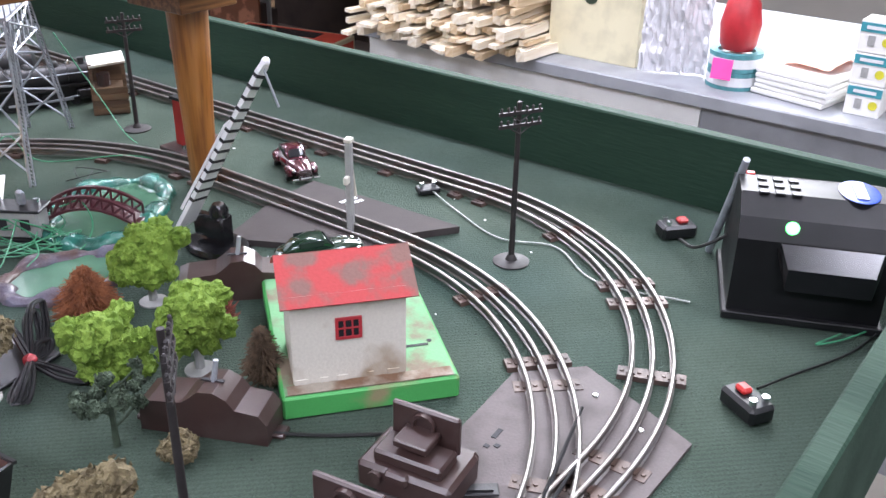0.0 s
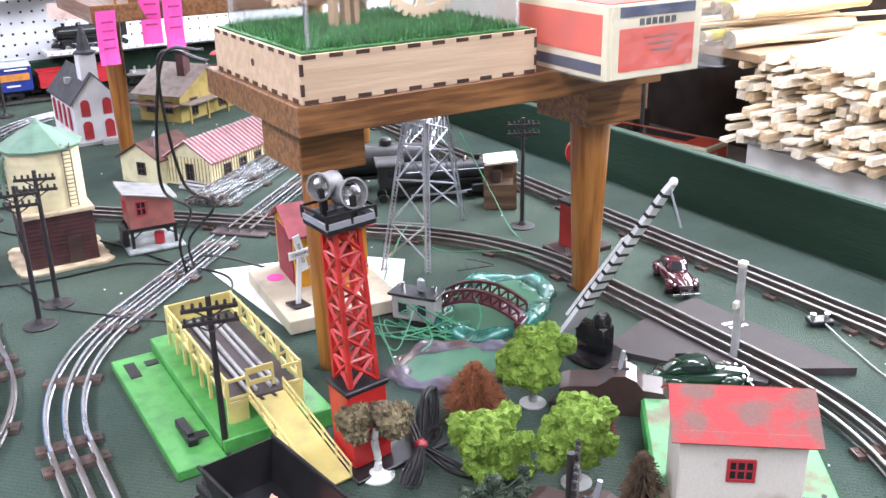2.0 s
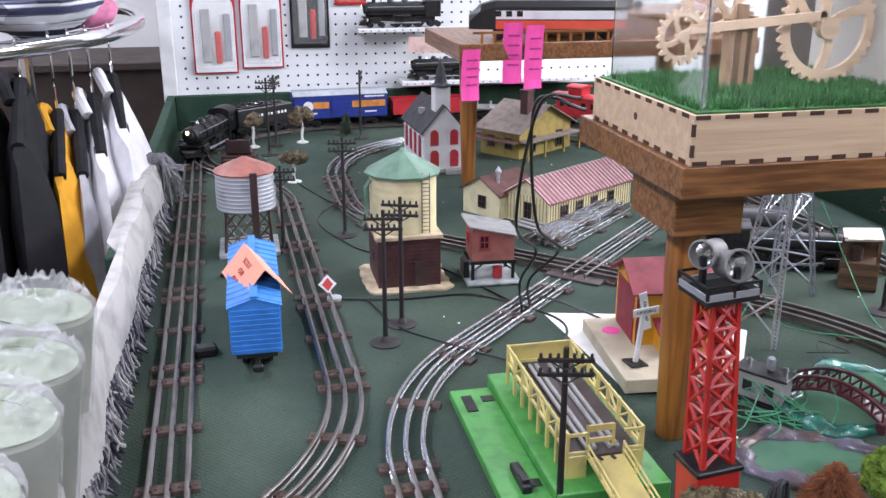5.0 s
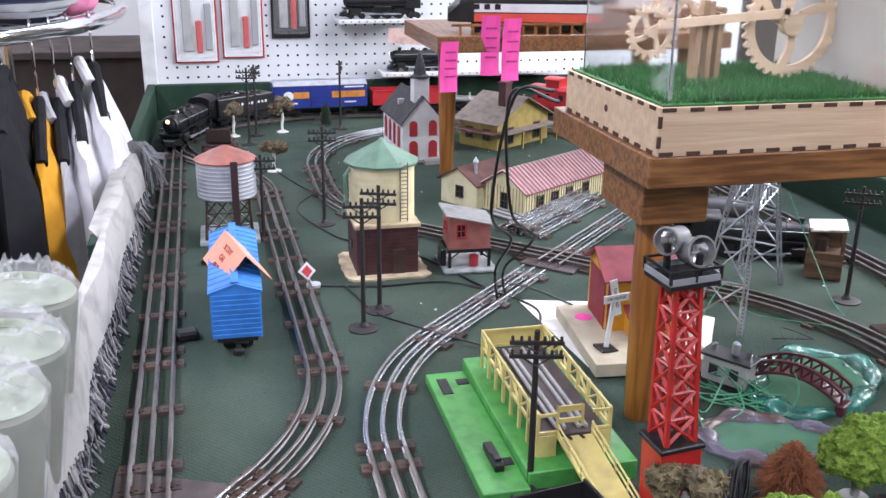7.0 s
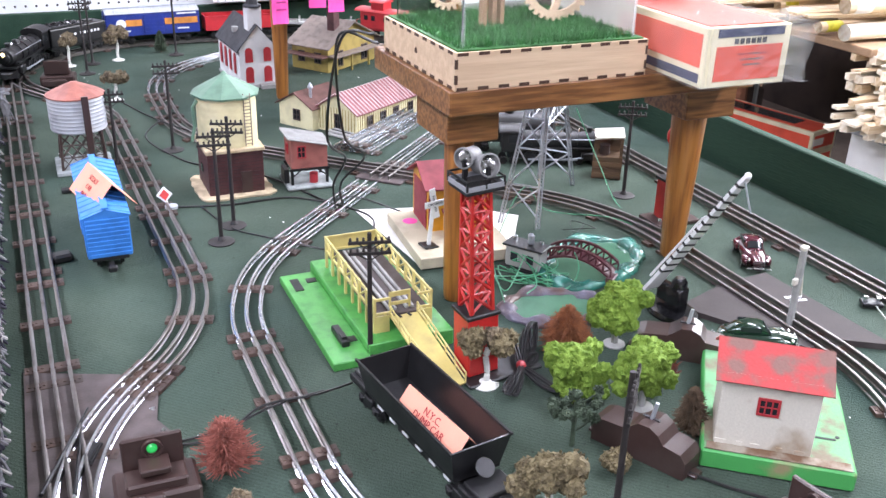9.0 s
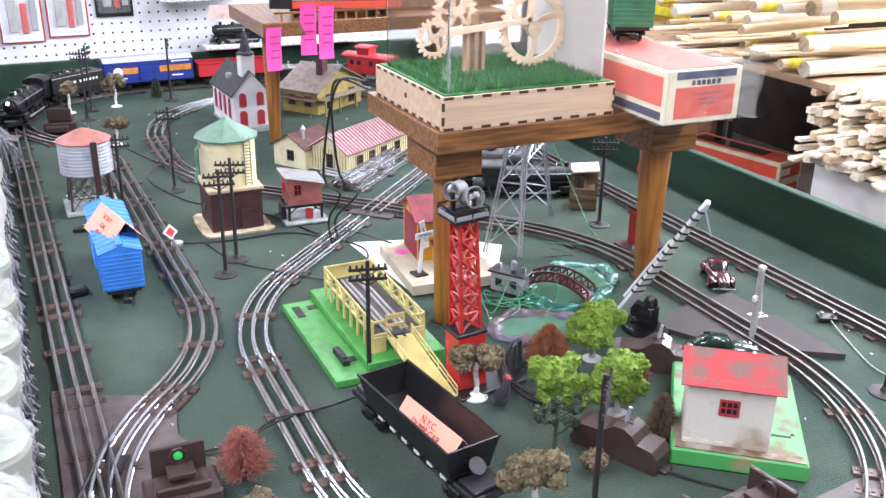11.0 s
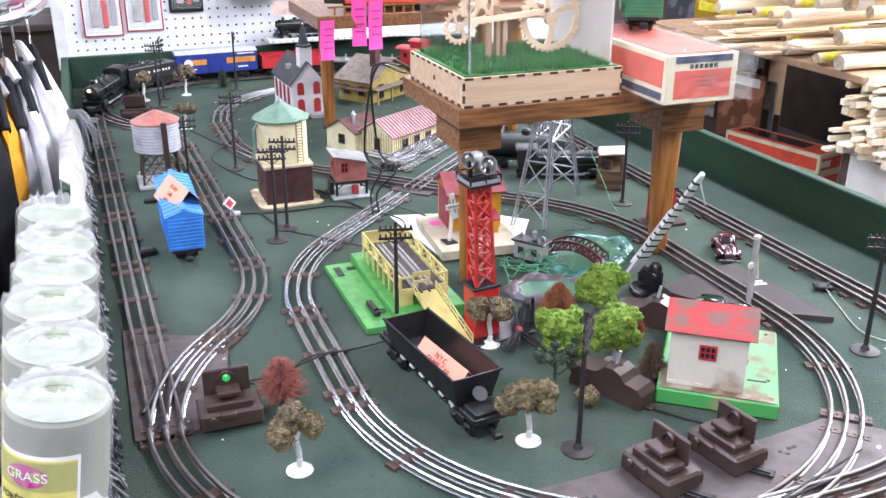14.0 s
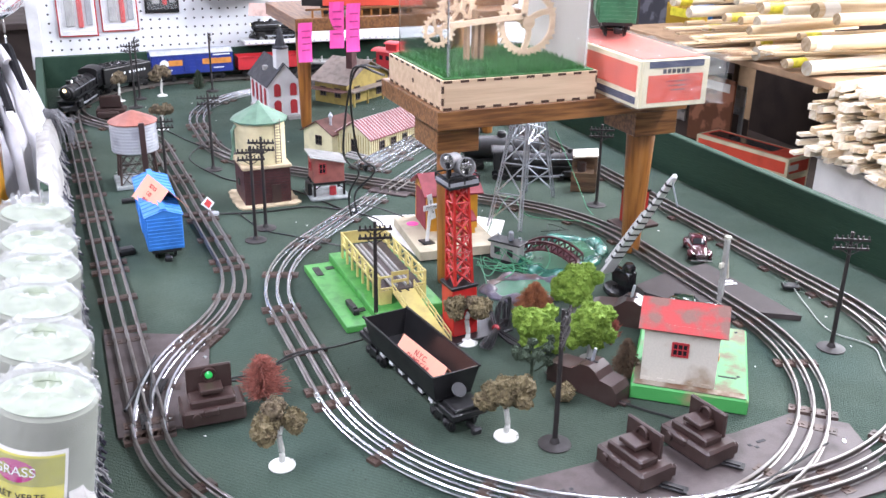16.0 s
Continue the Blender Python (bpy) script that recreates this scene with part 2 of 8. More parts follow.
WATER = mat("painted_water", (0.085, 0.20, 0.125), 0.15, 0, 0.15, 22, 0.1, (0.05, 0.14, 0.085), coat=0.6)
POND_RIM = mat("teal_foil_rim", (0.03, 0.20, 0.15), 0.25, 0.2, 0.3, 45, 0.5, (0.02, 0.09, 0.065), coat=0.5)
POND_RIM_PALE = mat("violet_brown_rim", (0.135, 0.13, 0.185), 0.38, 0, 0.3, 18, 0.5, (0.080, 0.040, 0.034), 0.40, 0.58, coat=0.25)
BRIDGE_MAROON = mat("maroon_bridge", (0.085, 0.022, 0.03), 0.35, 0, 0.15, 40, 0.08)
CABLE = mat("black_cable", (0.012, 0.012, 0.012), 0.4)
GREEN_WIRE = mat("green_wire", (0.06, 0.30, 0.15), 0.4)
GREY_WIRE = mat("grey_wire", (0.30, 0.33, 0.30), 0.4)
MAT_BROWN = mat("brown_crossing_plate", (0.046, 0.038, 0.037), 0.7, 0, 0.2, 20, 0.12, (0.064, 0.054, 0.052), spec=0.2)
LAMP_ON = mat("lit_headlamp", (1, 0.8, 0.5), 0.3, emit=(1.0, 0.75, 0.4), power=4)
GREEN_LAMP = mat("green_lens", (0.02, 0.30, 0.06), 0.2, emit=(0.05, 0.9, 0.2), power=0.35)
WALL_WHITE = mat("white_wall", (0.68, 0.68, 0.67), 0.7, 0, 0.06, 3, 0.05)
WALL_BEIGE = mat("beige_wall", (0.50, 0.48, 0.44), 0.7, 0, 0.06, 3, 0.05)
PEG_WHITE = mat("white_pegboard", (0.78, 0.80, 0.82), 0.55, 0, 0.05, 5, 0.03)
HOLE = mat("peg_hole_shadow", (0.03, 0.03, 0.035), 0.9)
FLOOR_TILE = mat("vinyl_floor", (0.24, 0.22, 0.19), 0.5, 0, 0.12, 4, 0.05)
CLOTH_WHITE = mat("white_cloth", (0.74, 0.735, 0.76), 0.9, 0, 0.08, 30, 0.5, grain=900, spec=0.2)
CLOTH_CREAM = mat("cream_woven_cloth", (0.48, 0.47, 0.45), 0.95, 0, 0.15, 30, 0.7, grain=900, spec=0.2)
CLOTH_YELLOW = mat("golden_cloth", (0.68, 0.33, 0.03), 0.9, 0, 0.12, 30, 0.4, grain=900, spec=0.2)
CLOTH_BLACK = mat("black_cloth", (0.015, 0.015, 0.018), 0.9, 0, 0.12, 30, 0.4, grain=900, spec=0.2)
YARN_NAVY = mat("navy_yarn", (0.03, 0.03, 0.05), 0.9, 0, 0.2, 200, 0.4)
YARN_GREY = mat("grey_yarn", (0.24, 0.24, 0.255), 0.9, 0, 0.2, 200, 0.4)
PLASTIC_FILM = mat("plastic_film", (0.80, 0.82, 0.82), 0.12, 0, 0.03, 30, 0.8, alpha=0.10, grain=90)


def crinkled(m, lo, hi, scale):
    """Creases in thin film: milky ridges in the opacity stand in for crease highlights, clear between."""
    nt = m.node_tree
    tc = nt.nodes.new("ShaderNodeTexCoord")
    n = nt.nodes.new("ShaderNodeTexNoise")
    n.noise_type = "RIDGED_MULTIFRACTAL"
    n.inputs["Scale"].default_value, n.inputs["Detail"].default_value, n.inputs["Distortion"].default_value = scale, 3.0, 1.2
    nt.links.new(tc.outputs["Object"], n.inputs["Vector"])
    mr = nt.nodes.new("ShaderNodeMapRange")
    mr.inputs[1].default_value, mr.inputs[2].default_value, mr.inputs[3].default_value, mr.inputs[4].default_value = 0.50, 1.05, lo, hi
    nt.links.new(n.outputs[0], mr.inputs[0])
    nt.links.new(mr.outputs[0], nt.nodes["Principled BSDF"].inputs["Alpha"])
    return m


# highlights on the film's creases are put into its opacity as pale ridges
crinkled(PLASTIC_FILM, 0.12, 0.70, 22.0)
BAG_FILM = crinkled(mat("cloudy_glint_bag_film", (0.84, 0.85, 0.86), 0.18, 0, 0.03, 30, 0.8, alpha=0.2, grain=70), 0.16, 0.70, 20.0)
BEIGE_PANE = mat("opaque_beige_pane", (0.46, 0.43, 0.38), 0.35, 0, 0.12, 6, 0.02)
RUSTY_APRON = mat("rust_stained_tin", (0.34, 0.30, 0.24), 0.7, 0, 0.3, 40, 0.15, (0.17, 0.10, 0.06), 0.42, 0.62, spec=0.2)
CRATE_DARK = wood("weathered_crate", (0.17, 0.105, 0.06), (0.085, 0.05, 0.03), 0, 90)
GRASS_ROLL = mat("sage_grass_roll", (0.20, 0.215, 0.165), 0.85, 0, 0.15, 60, 0.3, (0.165, 0.18, 0.135))
GRASS_ROLL_END = mat("pale_roll_end", (0.22, 0.26, 0.185), 0.85, 0, 0.2, 60, 0.4)
LABEL_YELLOW = mat("yellow_label", (0.72, 0.66, 0.05), 0.45)
LABEL_MAGENTA = mat("magenta_label", (0.45, 0.03, 0.20), 0.45)
BOX_RED = mat("orange_red_carton", (0.72, 0.085, 0.045), 0.5, 0, 0.1, 20, 0.04)
BOX_CREAM = mat("cream_carton", (0.74, 0.68, 0.47), 0.55, 0, 0.1, 20, 0.04)
BOX_NAVY = mat("navy_carton", (0.03, 0.04, 0.10), 0.5)
CARD_BROWN = mat("brown_cardboard", (0.30, 0.19, 0.11), 0.8, 0, 0.12, 20, 0.1)
SHELF_GREY = mat("grey_painted_shelf", (0.30, 0.31, 0.33), 0.5, 0, 0.12, 10, 0.06)
SHELF_WHITE = mat("white_cabinet", (0.84, 0.84, 0.82), 0.3, 0, 0.1, 8, 0.05)
DARK_SHELF = mat("dark_shelf_wood", (0.045, 0.030, 0.024), 0.6, 0, 0.2, 12, 0.1)


# ---------------------------------------------------------------- mesh helpers
def box(bm, c, s, rz=0.0, bevel=0.0, m=None, seg=1):
    """A box of size s with its centre at c."""
    mm = Matrix.Translation(c) @ Matrix.Rotation(radians(rz), 4, "Z") @ Matrix.Diagonal((*s, 1))
    if m is not None:
        mm = m @ mm
    r = bmesh.ops.create_cube(bm, size=1.0, matrix=mm)
    if bevel:
        vs = set(r["verts"])
        es = [e for e in bm.edges if e.verts[0] in vs and e.verts[1] in vs]
        bmesh.ops.bevel(bm, geom=es, offset=bevel, segments=seg, affect="EDGES", profile=0.5)
    return bm


def rod(bm, a, b, r, r2=None, n=10, caps=True):
    a, b = Vector(a), Vector(b)
    d = b - a
    q = d.to_track_quat("Z", "Y").to_matrix().to_4x4()
    bmesh.ops.create_cone(bm, cap_ends=caps, segments=n, radius1=r, radius2=r if r2 is None else r2, depth=d.length,
                          matrix=Matrix.Translation((a + b) / 2) @ q)
    return bm


def lathe(bm, prof, n=24, at=(0, 0, 0), m=None):
    """Turns a profile of (radius, height) round z."""
    rings = []
    for r, z in prof:
        ring = []
        for i in range(n):
            v = Vector((at[0] + r * math.cos(2 * math.pi * i / n), at[1] + r * math.sin(2 * math.pi * i / n), at[2] + z))
            ring.append(bm.verts.new(m @ v if m is not None else v))
        rings.append(ring)
    for a, b in zip(rings, rings[1:]):
        for i in range(n):
            bm.faces.new((a[i], a[(i + 1) % n], b[(i + 1) % n], b[i]))
    bm.faces.new(list(reversed(rings[0])))
    bm.faces.new(rings[-1])
    return bm


def prism(bm, pts, z0, z1, m=None):
    """An upright prism over a plan of points."""
    lo = [bm.verts.new((m @ Vector((x, y, z0))) if m is not None else (x, y, z0)) for x, y in pts]
    hi = [bm.verts.new((m @ Vector((x, y, z1))) if m is not None else (x, y, z1)) for x, y in pts]
    n = len(pts)
    bm.faces.new(list(reversed(lo)))
    bm.faces.new(hi)
    for i in range(n):
        bm.faces.new((lo[i], lo[(i + 1) % n], hi[(i + 1) % n], hi[i]))
    return bm


def plate(bm, pts, thick=0.001):
    """A flat plate through 3D points, with a thickness along its normal."""
    p = [Vector(q) for q in pts]
    nrm = (p[1] - p[0]).cross(p[2] - p[0]).normalized() * thick
    a = [bm.verts.new(q) for q in p]
    b = [bm.verts.new(q - nrm) for q in p]
    n = len(p)
    bm.faces.new(a)
    bm.faces.new(list(reversed(b)))
    for i in range(n):
        bm.faces.new((a[i], b[i], b[(i + 1) % n], a[(i + 1) % n]))
    return bm


def smooth_line(pts, steps=6):
    """Catmull-Rom through a few 3D points."""
    p = [Vector(q) for q in pts]
    p = [2 * p[0] - p[1]] + p + [2 * p[-1] - p[-2]]
    out = []
    for i in range(1, len(p) - 2):
        for k in range(steps):
            t = k / steps
            out.append(0.5 * (2 * p[i] + (p[i + 1] - p[i - 1]) * t + (2 * p[i - 1] - 5 * p[i] + 4 * p[i + 1] - p[i + 2]) * t * t
                              + (3 * p[i] - p[i - 1] - 3 * p[i + 1] + p[i + 2]) * t ** 3))
    out.append(p[-2])
    return out


def tube(bm, pts, r, n=6):
    prev = None
    pts = [Vector(q) for q in pts]
    for i, p in enumerate(pts):
        d = (pts[min(i + 1, len(pts) - 1)] - pts[max(i - 1, 0)]).normalized()
        m = Matrix.Translation(p) @ d.to_track_quat("Z", "Y").to_matrix().to_4x4()
        ring = [bm.verts.new(m @ Vector((r * math.cos(2 * math.pi * k / n), r * math.sin(2 * math.pi * k / n), 0))) for k in range(n)]
        if prev:
            for k in range(n):
                bm.faces.new((prev[k], prev[(k + 1) % n], ring[(k + 1) % n], ring[k]))
        else:
            bm.faces.new(list(reversed(ring)))
        prev = ring
    bm.faces.new(prev)
    return bm


def blob(bm, c, r, sub=2, rough=0.25, freq=30.0, squash=(1, 1, 1)):
    res = bmesh.ops.create_icosphere(bm, subdivisions=sub, radius=1.0)
    c = Vector(c)
    for v in res["verts"]:
        d = v.co.normalized()
        k = 1 + rough * noise.noise(d * 2.3 + c * freq) + rough * 0.6 * noise.noise(d * 6 + c * freq * 2)
        v.co = c + Vector((d.x * squash[0], d.y * squash[1], d.z * squash[2])) * r * k
    return bm


def finish(name, bm, material, smooth=False):
    bmesh.ops.recalc_face_normals(bm, faces=bm.faces[:])
    me = bpy.data.meshes.new(name)
    bm.to_mesh(me)
    bm.free()
    me.materials.append(material)
    if smooth:
        me.shade_smooth()
        me.set_sharp_from_angle(angle=radians(40))
    return me


def B():
    return bmesh.new()


def part(name, bm, material, parent, label="", smooth=False, m=None):
    ob = new(name, finish(name, bm, material, smooth))
    ob.parent = parent
    if m is not None:
        ob.matrix_basis = m
    return tagged(ob, label)


def thing(name, m, label, category, group=""):
    ob = new(name)
    ob.empty_display_size = 0.02
    ob.matrix_basis = m
    return tagged(ob, label, category, group)


def solid(name, bm, material, label, category, group="", kind="", m=None, smooth=False):
    ob = new(name, finish(name, bm, material, smooth))
    if m is not None:
        ob.matrix_basis = m
    return tagged(ob, label, category, group, kind)


# ---------------------------------------------------------------- room and layout table
X0, X1, Y0, Y1 = -0.195, 1.02, 0.09, 2.50
WT = 0.019
WALL_TOP = 0.088
solid("floor", box(B(), (0.6, 1.2, FLOOR - 0.05), (8.4, 8.8, 0.1)), FLOOR_TILE, "worn vinyl shop floor", "floor", kind="structure")
solid("ceiling", box(B(), (0.6, 1.2, CEIL + 0.05), (8.4, 8.8, 0.1)), WALL_WHITE, "white shop ceiling", "ceiling", kind="structure")
solid("wall_north", box(B(), (0.6, 5.55, 0.475), (8.4, 0.1, 2.55)), WALL_BEIGE, "plain pale shop wall", "wall", kind="structure")
solid("wall_south", box(B(), (0.6, -3.15, 0.475), (8.4, 0.1, 2.55)), WALL_BEIGE, "plain pale shop wall", "wall", kind="structure")
solid("wall_west", box(B(), (-3.55, 1.2, 0.475), (0.1, 8.6, 2.55)), WALL_BEIGE, "plain pale shop wall", "wall", kind="structure")
solid("wall_east", box(B(), (4.75, 1.2, 0.475), (0.1, 8.6, 2.55)), WALL_BEIGE, "plain pale shop wall", "wall", kind="structure")

table = thing("layout_table", pose(0, 0, 0), "large train layout table covered in green carpet with painted side boards", "table")
part("tabletop", box(B(), ((X0 + X1) / 2, (Y0 + Y1) / 2, -0.009), (X1 - X0, Y1 - Y0, 0.018)), CARPET, table, "ribbed green carpet surface")
for nm, c, s in (("side_board", (X1 + WT / 2, (Y0 + Y1) / 2, (WALL_TOP - 0.06) / 2), (WT, Y1 - Y0 + 2 * WT, WALL_TOP + 0.06)),
                 ("side_board", (X0 - WT / 2, (1.25 + Y1 + WT) / 2, (WALL_TOP - 0.06) / 2), (WT, Y1 + WT - 1.25, WALL_TOP + 0.06)),
                 ("end_board", ((X0 + X1) / 2, Y1 + WT / 2, (WALL_TOP - 0.06) / 2), (X1 - X0, WT, WALL_TOP + 0.06)),
                 ("end_board", ((X0 + X1) / 2, Y0 - WT / 2, (WALL_TOP - 0.06) / 2), (X1 - X0, WT, WALL_TOP + 0.06))):
    part(nm, box(B(), c, s, bevel=0.002), GREEN_BOARD, table, "dark green painted board")
for lx in (X0 + 0.06, X1 - 0.06):
    for ly in (Y0 + 0.06, 1.3, Y1 - 0.06):
        part("leg", box(B(), (lx, ly, (FLOOR - 0.018) / 2), (0.07, 0.07, -FLOOR - 0.018), bevel=0.003), OAK_LEG, table)
part("crossbeam", box(B(), ((X0 + X1) / 2, 1.3, -0.06), (X1 - X0 - 0.02, 0.05, 0.084)), OAK, table)

# ---------------------------------------------------------------- tubular three-rail track
RAIL_PROFILE = [(-0.0024, 0.0), (0.0024, 0.0), (0.0024, 0.0008), (0.0007, 0.0016), (0.0007, 0.0052), (0.0019, 0.0064), (0.0019, 0.0078),
                (0.0008, 0.0086), (-0.0008, 0.0086), (-0.0019, 0.0078), (-0.0019, 0.0064), (-0.0007, 0.0052), (-0.0007, 0.0016), (-0.0024, 0.0008)]
TIE_TOP = 0.0038
RAD = 0.36


def on_arc(length, radius, s):
    """Place and heading at s along a section that starts at the origin towards +y; radius > 0 turns to the right, 0 is straight."""
    if not radius:
        return Vector((0, s, 0)), 0.0
    a = s / radius
    return Vector((radius * (1 - math.cos(a)), radius * math.sin(a), 0)), -a


def rail_mesh(length, radius, off, bm):
    steps = 1 if not radius else max(2, int(length / 0.012))
    rings = []
    for i in range(steps + 1):
        p, a = on_arc(length, radius, length * i / steps)
        m = Matrix.Translation(p) @ Matrix.Rotation(a, 4, "Z")
        rings.append([bm.verts.new(m @ Vector((off + x, 0, TIE_TOP - 0.0012 + z))) for x, z in RAIL_PROFILE])
    n = len(RAIL_PROFILE)
    for a, b in zip(rings, rings[1:]):
        for k in range(n):
            bm.faces.new((a[k], a[(k + 1) % n], b[(k + 1) % n], b[k]))
    bm.faces.new(rings[0])
    bm.faces.new(list(reversed(rings[-1])))
    return bm


def tie_bm():
    bm = B()
    pr = [(-0.0085, 0), (0.0085, 0), (0.0072, TIE_TOP), (-0.0072, TIE_TOP)]
    a = [bm.verts.new((-0.028, y, z)) for y, z in pr]
    b = [bm.verts.new((0.028, y, z)) for y, z in pr]
    bm.faces.new(a)
    bm.faces.new(list(reversed(b)))
    for i in range(4):
        bm.faces.new((a[i], a[(i + 1) % 4], b[(i + 1) % 4], b[i]))
    for x in (-0.0245, -0.010, 0.010, 0.0245):
        rod(bm, (x, 0, TIE_TOP - 0.0002), (x, 0, TIE_TOP + 0.0008), 0.0022, 0.0015, 6)
    for x in (-0.017, 0, 0.017):
        box(bm, (x, 0, TIE_TOP + 0.0006), (0.0072, 0.008, 0.0016))
    return bm


TIE_MESH = finish("tie", tie_bm(), TIE)
kinds = {}


def section(length, radius, m, bright=False):
    key = (round(length, 4), round(radius, 4), bright)
    if key in kinds:
        return copy_thing(kinds[key], m)
    t = thing("track_section", m, "three-rail tubular steel toy track section with brown metal ties", "toy track", "toy track sections")
    for off in (-0.0170, 0, 0.0170):
        part("rail", rail_mesh(length, radius, off, B()), BRIGHT_RAIL if bright else RAIL, t)
    for s in ([0.018, length / 2, length - 0.018] if length > 0.12 else [0.018, length - 0.018]):
        p, a = on_arc(length, radius, s)
        o = new("tie", TIE_MESH)
        o.parent = t
        o.matrix_basis = Matrix.Translation(p) @ Matrix.Rotation(a, 4, "Z")
    kinds[key] = t
    return t


def run(start, heading, moves, bright=()):
    """Lays sections one after another. moves: ('s', length) or ('r' / 'l', degrees)."""
    m = pose(start[0], start[1], 0.0003, 0, 0, heading)
    for i, (k, v) in enumerate(moves):
        total = v if k == "s" else RAD * radians(v)
        radius = 0 if k == "s" else (RAD if k == "r" else -RAD)
        n = max(1, round(total / 0.235))
        for _ in range(n):
            section(total / n, radius, m, i in bright)
            p, a = on_arc(total / n, radius, total / n)
            m = m @ Matrix.Translation(p) @ Matrix.Rotation(a, 4, "Z")
    return m


# outer loop, clockwise from the switch on the near side
run((-0.116, 0.57), 1.0, [("s", 1.52), ("r", 91), ("s", 0.308), ("r", 90), ("s", 1.52), ("r", 90), ("s", 0.285), ("r", 90)])
# passing line inside the far side
run((-0.118, 0.545), 0, [("r", 39.0), ("s", 0.02), ("l", 40.6), ("s", 0.722), ("l", 38.4), ("r", 40.0)], bright=(0,))
# inner figure of eight
run((0.455, 0.21), 90, [("r", 90), ("s", 0.245), ("r", 45), ("s", 0.265)], bright=(0, 2, 3))
run((0.465, 1.325), -45, [("s", 0.33), ("l", 45), ("s", 0.14), ("l", 85)], bright=(0,))
run((0.355, 0.21), -90, [("l", 90), ("s", 0.305), ("l", 45), ("s", 0.205)])
run((0.415, 1.325), 45, [("s", 0.234), ("r", 45), ("s", 0.175), ("r", 90)], bright=(3,))
# crossing in the middle
cross = thing("track_crossing", pose(0.44, 1.30, 0.0003, 0, 0, 45), "brown plastic track crossing with four steel rail ends", "track crossing")
part("base", box(B(), (0, 0, 0.0019), (0.085, 0.085, 0.0036), bevel=0.001), SWITCH_BASE, cross)
for r in (0, 90):
    for off in (-0.017, 0, 0.017):
        part("rail", rail_mesh(0.07, 0, off, B()), RAIL, cross, m=Matrix.Rotation(radians(r), 4, "Z") @ Matrix.Translation((0, -0.035, 0.0002 if r else 0.0)))
# spare straight track lying beside the station
for k, (sx, sy, sz) in enumerate(((0.432, 1.412, 0.0003), (0.402, 1.440, 0.0003), (0.415, 1.425, 0.0132))):
    run_m = pose(sx, sy, sz, 0, 0, -47 - k)
    section(0.25, 0, run_m, True)


# ---------------------------------------------------------------- more builders
def at(x, y, deg=0.0, z=0.0):
    return pose(x, y, z + 0.0004, 0, 0, deg)


def loft(bm, rings, close=True):
    """Skins closed rings of 3D points."""
    vs = [[bm.verts.new(p) for p in ring] for ring in rings]
    n = len(vs[0])
    for a, b in zip(vs, vs[1:]):
        for k in range(n):
            bm.faces.new((a[k], a[(k + 1) % n], b[(k + 1) % n], b[k]))
    if close:
        bm.faces.new(list(reversed(vs[0])))
        bm.faces.new(vs[-1])
    return bm


def gable_wall(bm, w, d, h, peak, along="x"):
    """House body with a gable: eaves at h, ridge at peak, ridge along x or y, base centred."""
    x, y = w / 2, d / 2
    if along == "x":
        prof = [(-y, 0), (y, 0), (y, h), (0, peak), (-y, h)]
        a = [bm.verts.new((-x, p, z)) for p, z in prof]
        b = [bm.verts.new((x, p, z)) for p, z in prof]
    else:
        prof = [(-x, 0), (x, 0), (x, h), (0, peak), (-x, h)]
        a = [bm.verts.new((p, -y, z)) for p, z in prof]
        b = [bm.verts.new((p, y, z)) for p, z in prof]
    bm.faces.new(a)
    bm.faces.new(list(reversed(b)))
    for i in range(5):
        bm.faces.new((a[i], a[(i + 1) % 5], b[(i + 1) % 5], b[i]))
    return bm


def roof_slab(bm, w, d, h, peak, over, thick, side, along="x"):
    """One pitch of a gabled roof with overhang; side -1 or 1."""
    half = (d if along == "x" else w) / 2
    slope = (peak - h) / half
    e = half + over
    lo = h - slope * over
    ln = (w if along == "x" else d) / 2 + over
    up_ = thick
    pts = [(0, peak + 0.0006), (side * e, lo + 0.0006), (side * e, lo + up_), (0, peak + up_)]
    if along == "x":
        a = [bm.verts.new((-ln, p, z)) for p, z in pts]
        b = [bm.verts.new((ln, p, z)) for p, z in pts]
    else:
        a = [bm.verts.new((p, -ln, z)) for p, z in pts]
        b = [bm.verts.new((p, ln, z)) for p, z in pts]
    bm.faces.new(a)
    bm.faces.new(list(reversed(b)))
    for i in range(4):
        bm.faces.new((a[i], a[(i + 1) % 4], b[(i + 1) % 4], b[i]))
    return bm


def window(parent, c, w, h, axis, frame_mat, pane_mat=None, bars=(1, 1), d=0.0016, name="window"):
    """A framed window on a wall whose outward normal is axis ('-y', '-x', 'x', 'y'), centred at c."""
    rz = {"-y": 0, "y": 180, "-x": -90, "x": 90}[axis]
    m = pose(c[0], c[1], c[2], 0, 0, rz)
    bm = B()
    fw = min(w, h) * 0.14
    box(bm, (-w / 2, -d / 2, 0), (fw, d, h + fw))
    box(bm, (w / 2, -d / 2, 0), (fw, d, h + fw))
    box(bm, (0, -d / 2, h / 2), (w - fw, d, fw))
    box(bm, (0, -d / 2, -h / 2), (w - fw, d, fw))
    for i in range(bars[0]):
        box(bm, (-w / 2 + w * (i + 1) / (bars[0] + 1), -d * 0.35, 0), (fw * 0.6, d * 0.6, h - fw))
    for i in range(bars[1]):
        box(bm, (0, -d * 0.35, -h / 2 + h * (i + 1) / (bars[1] + 1)), (w - fw, d * 0.6, fw * 0.6))
    wn = part(name, bm, frame_mat, parent, m=m)
    part("pane", box(B(), (0, -0.0004, 0), (w - fw, 0.0005, h - fw)), pane_mat or GLASS_DARK, wn)
    return wn


